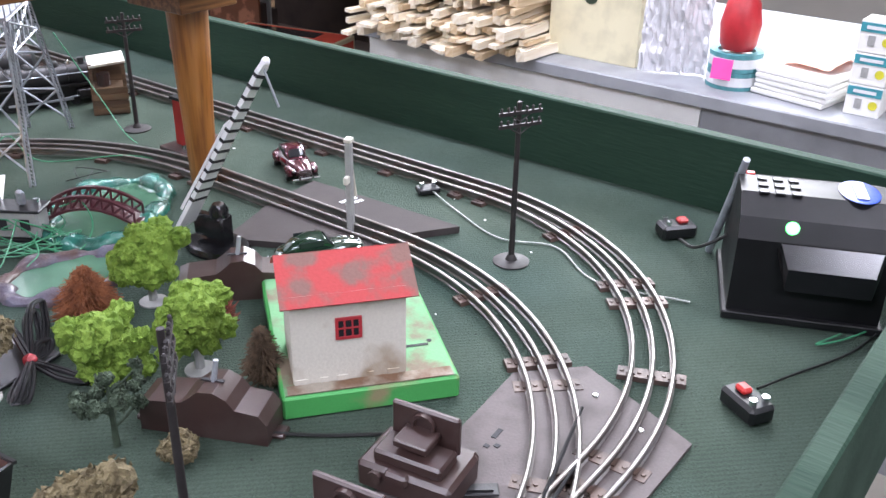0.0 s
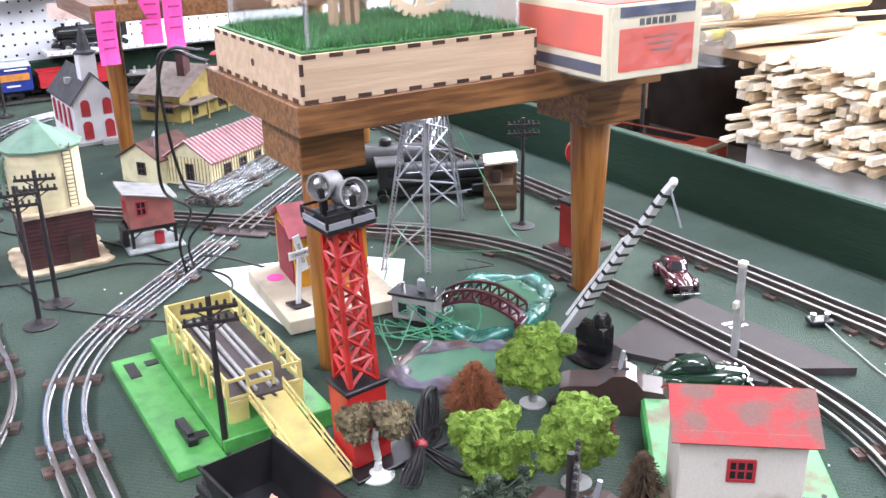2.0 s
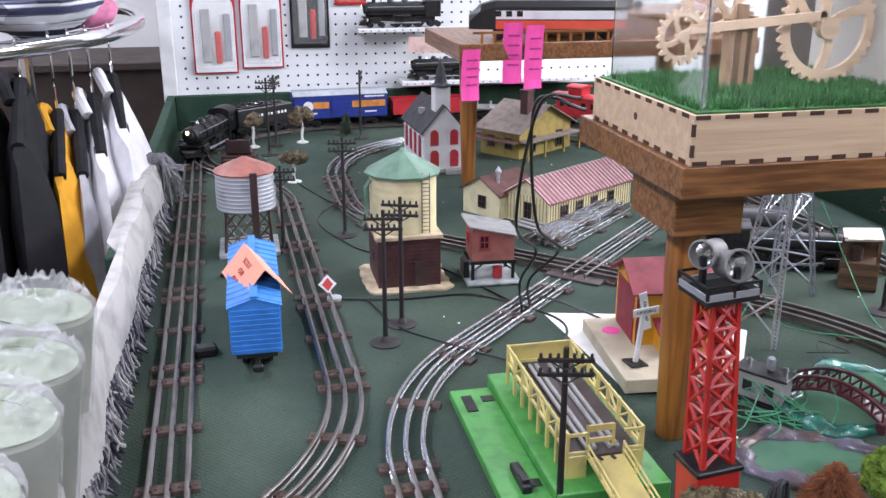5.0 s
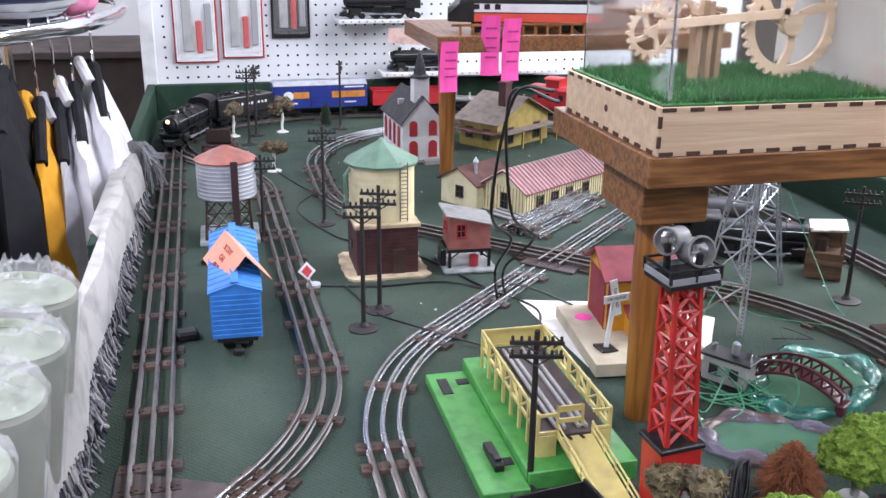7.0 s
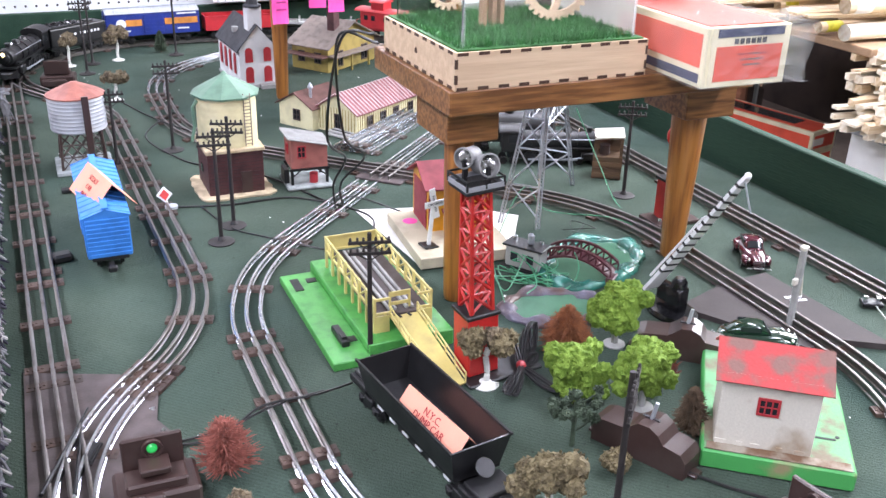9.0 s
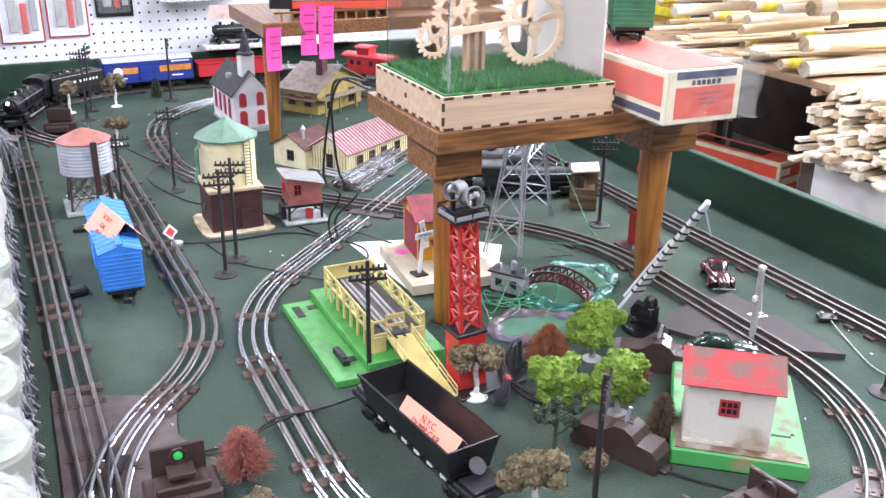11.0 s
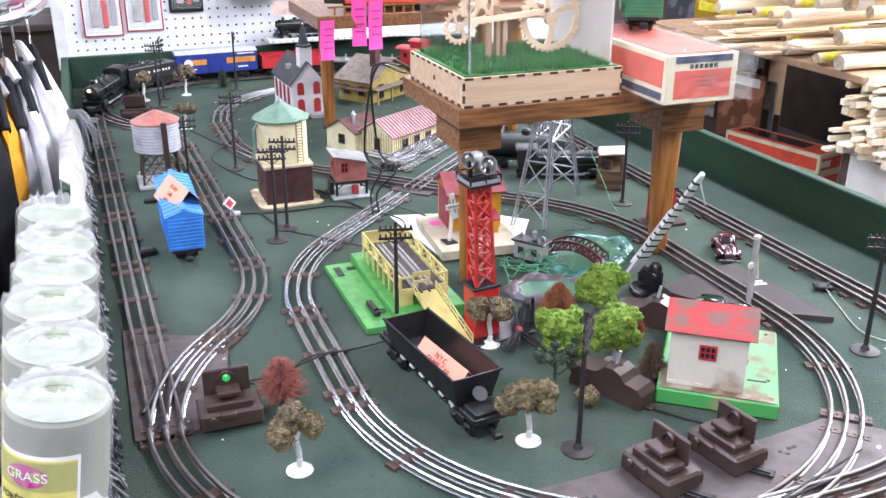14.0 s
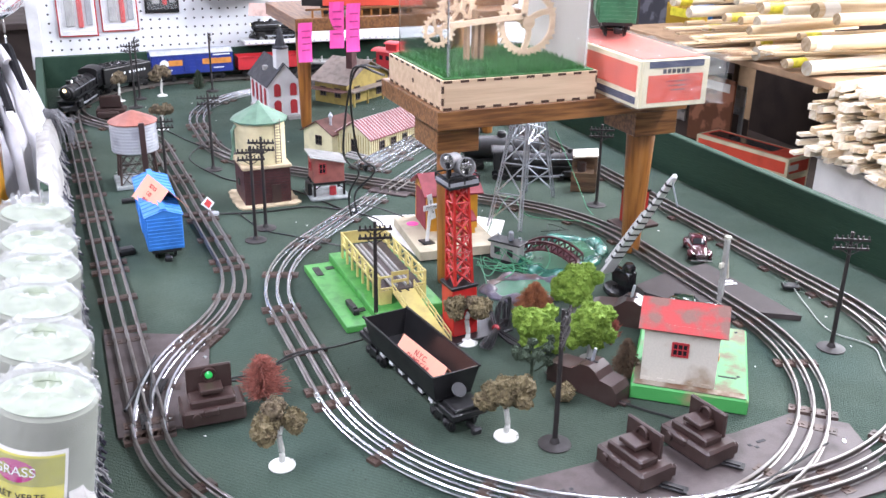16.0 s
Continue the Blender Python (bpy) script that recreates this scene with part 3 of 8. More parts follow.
def letters(txt, size, material, parent, m, label="", name="lettering", depth=0.00015):
    cu = bpy.data.curves.new(name, "FONT")
    cu.body, cu.size, cu.align_x, cu.align_y, cu.extrude = txt, size, "CENTER", "CENTER", depth
    tmp = bpy.data.objects.new(name, cu)
    scene.collection.objects.link(tmp)
    bpy.context.view_layer.update()
    me = bpy.data.meshes.new_from_object(tmp.evaluated_get(bpy.context.evaluated_depsgraph_get()))
    bpy.data.objects.remove(tmp)
    me.materials.clear()
    me.materials.append(material)
    ob = new(name, me)
    ob.parent, ob.matrix_basis = parent, m
    return tagged(ob, label)


def fluff(bm, c, r, n=260, size=0.0026, squash=(1, 1, 1), core=True, lumps=9, seed=1):
    """Foliage: a broken core of lumps with a fuzz of small flakes."""
    rnd = random.Random(seed)
    c = Vector(c)
    cen = []
    for i in range(lumps):
        d = Vector((rnd.gauss(0, 1), rnd.gauss(0, 1), rnd.gauss(0, 1))).normalized()
        p = c + Vector((d.x * squash[0], d.y * squash[1], d.z * squash[2])) * r * 0.55
        cen.append((p, r * rnd.uniform(0.38, 0.58)))
        blob(bm, p, cen[-1][1], 3, 0.45, 140)
    for i in range(n):
        p, rr = rnd.choice(cen)
        d = Vector((rnd.gauss(0, 1), rnd.gauss(0, 1), rnd.gauss(0, 1))).normalized()
        q = p + d * rr * rnd.uniform(0.9, 1.22)
        m = Matrix.Translation(q) @ Euler((rnd.uniform(0, 6), rnd.uniform(0, 6), rnd.uniform(0, 6))).to_matrix().to_4x4()
        s = size * rnd.uniform(0.6, 1.4)
        v = [bm.verts.new(m @ Vector(t)) for t in ((-s, -s * 0.5, 0), (s, -s * 0.4, s * 0.3), (s * 0.3, s, 0), (0, 0, s))]
        bm.faces.new((v[0], v[1], v[2]))
        bm.faces.new((v[0], v[3], v[1]))
        bm.faces.new((v[1], v[3], v[2]))
    return bm


def bristle(bm, h, r, n=260, seed=1, lift=0.35, base=0.006, top=0.15, round_top=False):
    """A bottle-brush tree: thin tapered twigs round an axis."""
    rnd = random.Random(seed)
    for i in range(n):
        t = i / n
        z = base + (h - base) * t * 0.92
        ln = r * ((1 - t ** 2.6 if round_top else (1 - t) ** 0.6) * (1 - top) + top) * rnd.uniform(0.7, 1.15) * min(1, 0.45 + t * 4)
        a = rnd.uniform(0, 2 * math.pi)
        p = Vector((0, 0, z))
        q = p + Vector((math.cos(a) * ln, math.sin(a) * ln, ln * lift * rnd.uniform(0.4, 1.6)))
        rod(bm, p, q, 0.0011, 0.0003, 3, False)
        e = p.lerp(q, 0.6)
        rod(bm, e, e + Vector((rnd.uniform(-1, 1), rnd.uniform(-1, 1), 0.8)).normalized() * ln * 0.35, 0.0007, 0.0002, 3, False)
    return bm


# ---------------------------------------------------------------- telegraph poles
def telegraph_pole(x, y, deg, arms=2, h=0.165, lean=(0, 0), pale=False):
    t = thing("telegraph_pole", pose(x, y, 0.0004, lean[0], lean[1], deg), "dark brown toy telegraph pole with round foot and %s crossarms" % ("three" if arms == 3 else "two"),
              "telegraph pole", "telegraph poles")
    part("foot", lathe(B(), [(0.0185, 0), (0.0188, 0.0012), (0.016, 0.0024), (0.006, 0.0032), (0.0045, 0.007), (0.003, 0.009)], 28), POLE, t, smooth=True)
    part("post", rod(B(), (0, 0, 0.002), (0, 0, h), 0.0032, 0.0024, 10), POLE, t, smooth=True)
    for k in range(arms):
        z = h - 0.010 - 0.0125 * k
        bm = box(B(), (0, -0.003, z), (0.046, 0.003, 0.0032))
        for s in (-1, 1):
            rod(bm, (s * 0.014, -0.003, z), (0, -0.003, z - 0.009), 0.0008, n=4)
        arm = part("crossarm", bm, POLE, t)
        for i in range(6):
            px = (-0.0205, -0.013, -0.0065, 0.0065, 0.013, 0.0205)[i]
            part("insulator", lathe(B(), [(0.001, 0), (0.0017, 0.0012), (0.0012, 0.0026), (0.0016, 0.0036), (0.0006, 0.0048)], 6, (px, -0.003, z + 0.0016)),
                 GREY_PLASTIC if pale else POLE, arm, "pale insulator" if pale else "")
    return t


for px, py, pd, pa, ph, pl in ((0.301, 0.383, 48, 3, 0.168, False), (0.765, 0.450, -28, 2, 0.170, False), (0.118, 1.116, -10, 2, 0.168, False),
                               (0.147, 1.168, -20, 2, 0.168, False), (0.119, 1.552, -8, 2, 0.165, False), (0.017, 1.504, -5, 2, 0.135, False),
                               (0.770, 1.073, -28, 2, 0.160, False), (0.209, 0.737, -14, 2, 0.155, False), (0.245, 2.316, 75, 2, 0.165, False),
                               (0.021, 2.181, -10, 2, 0.172, False), (0.041, 2.278, 60, 2, 0.165, False)):
    telegraph_pole(px, py, pd, pa, ph, pale=pl)


# ---------------------------------------------------------------- watchman's shanty
shanty = thing("toy_shanty", at(0.434, 0.438, -38.3), "worn white tin shanty with red roof on green plate", "toy building")
part("plate", box(B(), (0.0695, 0.097, 0.010), (0.139, 0.194, 0.020), bevel=0.0018), GREEN_TIN, shanty, "green tin base with rust stains")
part("plate_top", box(B(), (0.0695, 0.097, 0.0206), (0.134, 0.189, 0.0008)), PALE_GREEN_TIN, shanty, "faded pale green top of the plate")
W = 0.087
part("wall", box(B(), (0.055, 0.0153, 0.060), (W, 0.0016, 0.078)), WHITE_DIRTY, shanty, "off-white tin front with rust and grime")
for sx in (0.0120, 0.0980):
    bm = B()
    plate(bm, [(sx, 0.016, 0.021), (sx, 0.076, 0.021), (sx, 0.076, 0.096), (sx, 0.046, 0.115), (sx, 0.016, 0.096)], 0.0016)
    part("wall", bm, WHITE_DIRTY, shanty)
part("wall", box(B(), (0.055, 0.0767, 0.060), (W, 0.0016, 0.078)), WHITE_DIRTY, shanty)
for s in (-1, 1):
    ya, yb = 0.046, 0.046 + s * 0.039
    bm = B()
    pts = [(0.003, ya, 0.1175), (0.107, ya, 0.1175), (0.107, yb, 0.0925), (0.003, yb, 0.0925)]
    plate(bm, pts if s < 0 else pts[::-1], 0.0014)
    part("roof_panel", bm, RED_TIN, shanty, "scuffed red tin roof")
window(shanty, (0.054, 0.0145, 0.068), 0.018, 0.0165, "-y", RED_ROOF_PLASTIC, GLASS_DARK, (2, 1))
part("rusty_apron", box(B(), (0.0695, 0.0080, 0.0213), (0.130, 0.0120, 0.0008)), RUSTY_APRON, shanty, "rust-stained front strip of the plate")
part("side_bracket", box(B(), (0.0995, 0.040, 0.052), (0.003, 0.008, 0.008), bevel=0.0008), ORANGE, shanty)
bm = B()
for i, (bx, bw) in enumerate(((0.016, 0.01), (0.034, 0.006), (0.048, 0.008), (0.07, 0.005), (0.088, 0.009))):
    box(bm, (bx, 0.0142, 0.0235), (bw, 0.0016, 0.005))
part("rusty_tabs", bm, WHITE_DIRTY, shanty)
bm = box(B(), (0.114, 0.05, 0.0212), (0.022, 0.003, 0.0006))
part("slot", bm, INK_DARK, shanty)
for hx, hy in ((0.127, 0.055), (0.013, 0.007), (0.05, 0.007), (0.125, 0.18)):
    part("rivet", lathe(B(), [(0.0022, 0.0205), (0.0022, 0.0215)], 8, (hx, hy, 0)), INK_DARK, shanty)

# ---------------------------------------------------------------- loading platform with cattle pen
plat = thing("loading_platform", at(0, 0), "bright green toy loading platform with cream yellow pen and ramp", "toy platform")
part("low_base", box(B(), (0.184, 0.841, 0.005), (0.044, 0.234, 0.010), bevel=0.001), GREEN_PLAT, plat)
part("high_base", box(B(), (0.258, 0.851, 0.010), (0.1036, 0.236, 0.020), bevel=0.0012), GREEN_PLAT, plat)
for cx, cy, w, d in ((0.176, 0.925, 0.011, 0.034), (0.197, 0.932, 0.013, 0.012), (0.196, 0.770, 0.014, 0.012)):
    part("dark_slot", box(B(), (cx, cy, 0.0103), (w, d, 0.0012)), DARK_METAL, plat)
part("slide_switch", box(box(B(), (0.186, 0.775, 0.014), (0.009, 0.042, 0.008), bevel=0.001), (0.186, 0.766, 0.0185), (0.006, 0.012, 0.004)), DARK_METAL, plat)
DZ = 0.038
part("deck", box(B(), (0.256, 0.850, DZ), (0.066, 0.186, 0.004)), SWITCH_BASE, plat, "dark brown deck")
for sx in (0.243, 0.250, 0.264, 0.271):
    part("deck_rail", box(B(), (sx, 0.850, DZ + 0.004), (0.0035, 0.172, 0.004), bevel=0.0008), GREY_PLASTIC, plat)
for sx in (0.2215, 0.2905):
    for zz in (DZ + 0.006, DZ + 0.024):
        part("fence_rail", box(B(), (sx, 0.850, zz), (0.002, 0.188, 0.0034)), YELLOW, plat)
    for i in range(8):
        yy = 0.758 + i * 0.0263
        part("fence_post", box(B(), (sx, yy, 0.042), (0.0028, 0.0044, 0.044)), YELLOW, plat)
        if i < 7:
            bm = B()
            a, b = (sx, yy, DZ + 0.006), (sx, yy + 0.0263, DZ + 0.024)
            if i % 2:
                a, b = (sx, yy, DZ + 0.024), (sx, yy + 0.0263, DZ + 0.006)
            rod(bm, a, b, 0.0014, n=4)
            part("brace", bm, YELLOW, plat)
for yy in (0.756, 0.944):
    for zz in (DZ + 0.006, DZ + 0.024):
        for x0, x1 in (((0.2215, 0.239), (0.273, 0.2905)) if yy < 0.8 else ((0.2215, 0.2905),)):
            part("end_rail", box(B(), ((x0 + x1) / 2, yy, zz), (x1 - x0, 0.002, 0.0028)), YELLOW, plat)
part("front_panel", box(B(), (0.2302, 0.756, 0.030), (0.0174, 0.002, 0.022)), YELLOW, plat)
part("front_panel", box(B(), (0.2818, 0.756, 0.030), (0.0174, 0.002, 0.022)), YELLOW, plat)
bm = B()
for gx in (0.244, 0.268):
    box(bm, (gx, 0.768, DZ + 0.014), (0.002, 0.003, 0.022))
box(bm, (0.256, 0.768, DZ + 0.022), (0.026, 0.002, 0.006))
box(bm, (0.256, 0.768, DZ + 0.010), (0.026, 0.002, 0.004))
part("gate", bm, YELLOW, plat)
part("back_panel", box(B(), (0.256, 0.9455, DZ + 0.015), (0.066, 0.0012, 0.016)), YELLOW, plat)
for gx in (0.250, 0.262):
    part("ramp_slot", box(B(), (gx, 0.7535, DZ + 0.0012), (0.0026, 0.009, 0.0012), 12), INK_DARK, plat)
bm = B()
plate(bm, [(0.240, 0.755, DZ + 0.001), (0.254, 0.643, 0.0035), (0.286, 0.648, 0.0035), (0.273, 0.755, DZ + 0.001)], 0.0022)
part("ramp", bm, YELLOW, plat)
for a, b in (((0.240, 0.755, DZ), (0.254, 0.643, 0.003)), ((0.273, 0.755, DZ), (0.286, 0.648, 0.003))):
    bm = B()
    for dz in (0.006, 0.013):
        rod(bm, (a[0], a[1], a[2] + dz), (b[0], b[1], b[2] + dz), 0.0011, n=4)
    for k in range(6):
        p = Vector(a).lerp(Vector(b), k / 5)
        rod(bm, p, p + Vector((0, 0, 0.014)), 0.0011, n=4)
    part("ramp_rail", bm, YELLOW, plat)

# ---------------------------------------------------------------- floodlight tower
tower = thing("floodlight_tower", pose(0.310, 0.672, 0.0012, 0, -2.4, 4), "red lattice toy floodlight tower with chrome lamps on a black deck", "toy tower")
part("ground_plate", box(B(), (0.020, -0.006, 0.002), (0.092, 0.056, 0.004), bevel=0.001), BLACK, tower)
part("plinth", box(B(), (0, 0, 0.039), (0.037, 0.034, 0.070), bevel=0.001), RED, tower)
part("ledge", box(B(), (0, 0, 0.0765), (0.041, 0.038, 0.005), bevel=0.001), DARK_METAL, tower)
ZA, ZB, HA, HB = 0.079, 0.218, 0.0128, 0.0104
UP = 0.026
def corner(sx, sy, z):
    k = HA + (HB - HA) * (z - ZA) / (ZB - ZA)
    return Vector((sx * k, sy * k, z))
for sx, sy in ((-1, -1), (1, -1), (1, 1), (-1, 1)):
    bm = B()
    rod(bm, corner(sx, sy, ZA), corner(sx, sy, ZB), 0.0026, 0.0022, 4)
    part("corner_post", bm, RED, tower)
for f in range(4):
    c1, c2 = (((-1, -1), (1, -1)), ((1, -1), (1, 1)), ((1, 1), (-1, 1)), ((-1, 1), (-1, -1)))[f]
    bm = B()
    for k in range(6):
        za, zb = ZA + (ZB - ZA) * k / 6, ZA + (ZB - ZA) * (k + 1) / 6
        rod(bm, corner(*c1, za), corner(*c2, zb), 0.0020, n=4)
        rod(bm, corner(*c2, za), corner(*c1, zb), 0.0020, n=4)
        rod(bm, corner(*c1, zb), corner(*c2, zb), 0.0014, n=4)
    part("lattice", bm, RED, tower)
deck = part("deck", box(B(), (0, 0, 0.194 + UP), (0.043, 0.040, 0.004)), DARK_METAL, tower, "black railed deck")
for sx, sy, w, d in ((0, -0.020, 0.0444, 0.0014), (0, 0.020, 0.0444, 0.0014), (-0.0215, 0, 0.0014, 0.0386), (0.0215, 0, 0.0014, 0.0386)):
    part("top_rail", box(B(), (sx, sy, 0.2065 + UP), (w, d, 0.0020)), DARK_METAL, deck)
    part("kick_board", box(B(), (sx, sy, 0.1985 + UP), (w, d, 0.005)), SHELF_GREY, deck)
for sx in (-0.0215, 0, 0.0215):
    for sy in (-0.020, 0.020):
        part("rail_post", box(B(), (sx, sy, 0.2020 + UP), (0.0020, 0.0020, 0.010)), DARK_METAL, deck)
SHELL = mat("dull_silver_shell", (0.30, 0.30, 0.30), 0.45, 0.4, 0.2, 60, 0.1)
REFLECTOR = mat("satin_reflector", (0.70, 0.70, 0.70), 0.22, 1.0, 0.1, 40, 0.03)
for lx, ly, lz, az, el, rr in ((0.008, -0.010, 0.217, -88, 14, 0.0120), (-0.009, 0.008, 0.222, -152, 8, 0.0108)):
    m = pose(lx, ly, lz + UP, 90 - el, 0, az + 90)
    lamp = part("lamp", lathe(B(), [(0.004, -0.022), (0.010, -0.018), (rr * 0.90, -0.006), (rr, 0.0), (rr * 1.04, 0.001), (rr * 1.04, 0.003), (rr * 0.92, 0.0032), (rr * 0.86, -0.004), (rr * 0.5, -0.0125), (0.0008, -0.0150)], 30, m=m), SHELL, tower, "dull silver bowl floodlight", True)
    part("reflector", lathe(B(), [(0.0008, -0.0142), (rr * 0.48, -0.0118), (rr * 0.83, -0.0035), (rr * 0.80, -0.0033), (rr * 0.46, -0.0108), (0.0008, -0.0130)], 30, m=m), REFLECTOR, lamp, "shiny reflector", True)
    part("bulb", lathe(B(), [(0.0005, -0.0125), (0.0022, -0.0115), (0.0026, -0.009), (0.0014, -0.0072), (0.0004, -0.0068)], 12, m=m), ACRYLIC, lamp, "small clear bulb", True)
    part("bracket", box(B(), (lx, ly, lz - 0.013 + UP), (0.004, 0.004, 0.022)), DARK_METAL, tower)

# ---------------------------------------------------------------- crossing gate with striped boom
gate = thing("crossing_gate", at(0.596, 0.702, 98), "black cast toy crossing gate, striped boom raised", "toy crossing gate")
bm = B()
lathe(bm, [(0.026, 0), (0.027, 0.003), (0.025, 0.008), (0.018, 0.0095)], 28)
for v in bm.verts:
    v.co.x *= 1.45
part("foot", bm, GLOSS_BLACK, gate, smooth=True)
bm = B()
box(bm, (-0.004, 0, 0.025), (0.024, 0.018, 0.032), bevel=0.002)
lathe(bm, [(0.010, 0.036), (0.010, 0.047), (0.006, 0.053)], 14, (-0.006, 0, 0))
box(bm, (0.016, 0, 0.026), (0.022, 0.012, 0.026), bevel=0.003)
part("mechanism", bm, GLOSS_BLACK, gate, smooth=True)
bx = at(0.596, 0.702, 98).inverted()
p0, p1 = bx @ Vector((0.574, 0.722, 0.032)), bx @ Vector((0.594, 0.608, 0.216))
d = (p1 - p0)
L = d.length
q = Matrix.Translation(p0) @ Matrix((d.normalized(), Vector((0, 1, 0)).cross(d).cross(d).normalized() * -1, d.cross(Vector((0, 1, 0)).cross(d).cross(d)).normalized() * -1)).transposed().to_4x4()
NS = 22
for side, hw in ((1, 0.0022),):
    white = part("boom", loft(B(), [[q @ Vector((s * L, e * w, f * 0.0022)) for e, f in ((-1, -1), (1, -1), (1, 1), (-1, 1))] for s, w in ((0.0, 0.0125), (0.96, 0.0062), (1.0, 0.004))]), WHITE, gate, "white boom with black diagonal stripes")
bm = B()
for k in range(13):
    s = 0.16 + k * 0.062
    w = 0.0125 - 0.0064 * s
    a = [q @ Vector((L * (s + ds), e * w * 1.02, f)) for f in (-0.0026, 0.0026) for ds, e in ((0, -1), (0.017, -1), (0.041, 1), (0.024, 1))]
    vs = [bm.verts.new(p) for p in a]
    for fc in ((0, 1, 2, 3), (7, 6, 5, 4), (0, 4, 5, 1), (1, 5, 6, 2), (2, 6, 7, 3), (3, 7, 4, 0)):
        bm.faces.new([vs[i] for i in fc])
part("stripes", bm, INK_DARK, white)
bm = B()
rod(bm, q @ Vector((L * 0.08, 0.006, -0.008)), q @ Vector((L * 0.62, 0.004, -0.006)), 0.0016, n=5)
rod(bm, q @ Vector((L * 0.62, 0.004, -0.006)), q @ Vector((L * 0.72, 0, 0)), 0.0014, n=5)
part("tie_rod", bm, WHITE, gate)
tip = q @ Vector((L * 0.97, 0, 0))
part("hanging_rod", rod(B(), tip, tip + Vector((-0.012, -0.004, -0.036)), 0.0012, n=5), SILVER_METAL, gate)
part("tip_lamp", blob(B(), q @ Vector((L * 1.0, 0, 0)), 0.0042, 2, 0.02), WHITE, gate)

# ---------------------------------------------------------------- crossing plates, signal post
for k, pts in enumerate((((0.608, 0.706), (0.690, 0.560), (0.700, 0.566), (0.697, 0.735)), ((0.733, 0.565), (0.786, 0.531), (0.778, 0.742), (0.733, 0.738)))):
    bm = prism(B(), pts, 0, 0.008 if k else 0.007)
    ob = solid("crossing_plate", bm, MAT_BROWN, "dark brown road crossing plate beside the rails", "crossing plate", "crossing plates", m=Matrix.Translation((0, 0, 0.0004)))
    if k:
        for r, (yy, ww) in enumerate(((0.672, 0.028), (0.662, 0.020))):
            b2 = B()
            for j in range(4):
                box(b2, (0.752 + j * 0.006, yy - j * 0.001, 0.0084), (0.0045, 0.0055, 0.0006), -10)
            part("worn_lettering", b2, WHITE, ob, "worn white lettering bars")
post = thing("crossing_signal", at(0.712, 0.622, 20, 0.0), "weathered grey wooden crossing signal post", "signal post")
part("post", box(B(), (0, 0, 0.052), (0.0085, 0.007, 0.104), bevel=0.0012), GREY_PLASTIC, post)
part("bracket", box(B(), (-0.004, 0, 0.064), (0.016, 0.005, 0.008), bevel=0.0008), WHITE_DIRTY, post)
part("arm", box(B(), (0, 0, 0), (0.004, 0.004, 0.05), bevel=0.0008), WHITE_DIRTY, post, m=pose(0.008, 0, 0.062, 0, -14, 0))
part("cap", box(B(), (0, 0, 0.106), (0.010, 0.0085, 0.005), bevel=0.001), WHITE_DIRTY, post)


# ---------------------------------------------------------------- toy cars
def toy_car(x, y, deg, paint, label):
    t = thing("toy_car", at(x, y, deg), label, "toy car", "toy cars on the layout")
    def ring(px, w, z0, z1, n=14):
        out = []
        for i in range(n):
            a = 2 * math.pi * i / n
            cx, cz = math.cos(a), math.sin(a)
            out.append((px, w * abs(cx) ** 0.6 * (1 if cx >= 0 else -1), (z0 + z1) / 2 + (z1 - z0) / 2 * abs(cz) ** 0.7 * (1 if cz >= 0 else -1)))
        return out
    part("body", loft(B(), [ring(-0.045, 0.008, 0.009, 0.015), ring(-0.040, 0.014, 0.006, 0.019), ring(-0.024, 0.0165, 0.005, 0.021), ring(0.0, 0.017, 0.005, 0.022),
                            ring(0.020, 0.0145, 0.005, 0.022), ring(0.036, 0.011, 0.006, 0.020), ring(0.044, 0.008, 0.007, 0.017)]), paint, t, smooth=True)
    part("cabin", loft(B(), [ring(-0.036, 0.007, 0.016, 0.021), ring(-0.026, 0.0125, 0.016, 0.029), ring(-0.010, 0.0135, 0.016, 0.0335), ring(0.004, 0.013, 0.016, 0.033), ring(0.014, 0.011, 0.016, 0.022)]), paint, t, smooth=True)
    part("windscreen", loft(B(), [ring(0.0065, 0.0105, 0.0225, 0.0315), ring(0.0128, 0.0105, 0.0205, 0.0245)]), GLASS_DARK, t)
    for s in (-1, 1):
        part("side_window", box(B(), (-0.010, s * 0.0128, 0.0275), (0.024, 0.0016, 0.0062), bevel=0.0005), GLASS_DARK, t)
        for fx, ln in ((0.026, 0.013), (-0.028, 0.014)):
            bm = blob(B(), (fx, s * 0.0155, 0.0115), 1.0, 2, 0.0, squash=(ln, 0.0052, 0.0075))
            part("fender", bm, paint, t, smooth=True)
            wh = part("wheel", rod(B(), (fx, s * 0.0125, 0.0062), (fx, s * 0.0195, 0.0062), 0.0062, n=16), BLACK, t)
            part("hubcap", rod(B(), (fx, s * 0.0195, 0.0062), (fx, s * 0.0203, 0.0062), 0.0032, n=12), CHROME, wh)
        part("headlight", blob(B(), (0.0385, s * 0.0125, 0.0155), 0.0026, 2, 0.0), CHROME, t)
    part("bonnet_trim", rod(B(), (0.016, 0, 0.0222), (0.043, 0, 0.0182), 0.0008, n=5), CHROME, t)
    bm = B()
    for k in range(5):
        box(bm, (0.0445, 0, 0.0085 + k * 0.0021), (0.0016, 0.016, 0.0010))
    part("grille", bm, CHROME, t)
    for bxp in (0.0475, -0.0475):
        bm = box(B(), (bxp, 0, 0.0065), (0.0024, 0.035, 0.0042), bevel=0.001)
        for s in (-1, 1):
            box(bm, (bxp, s * 0.008, 0.008), (0.003, 0.002, 0.006))
        part("bumper", bm, CHROME, t)
    return t


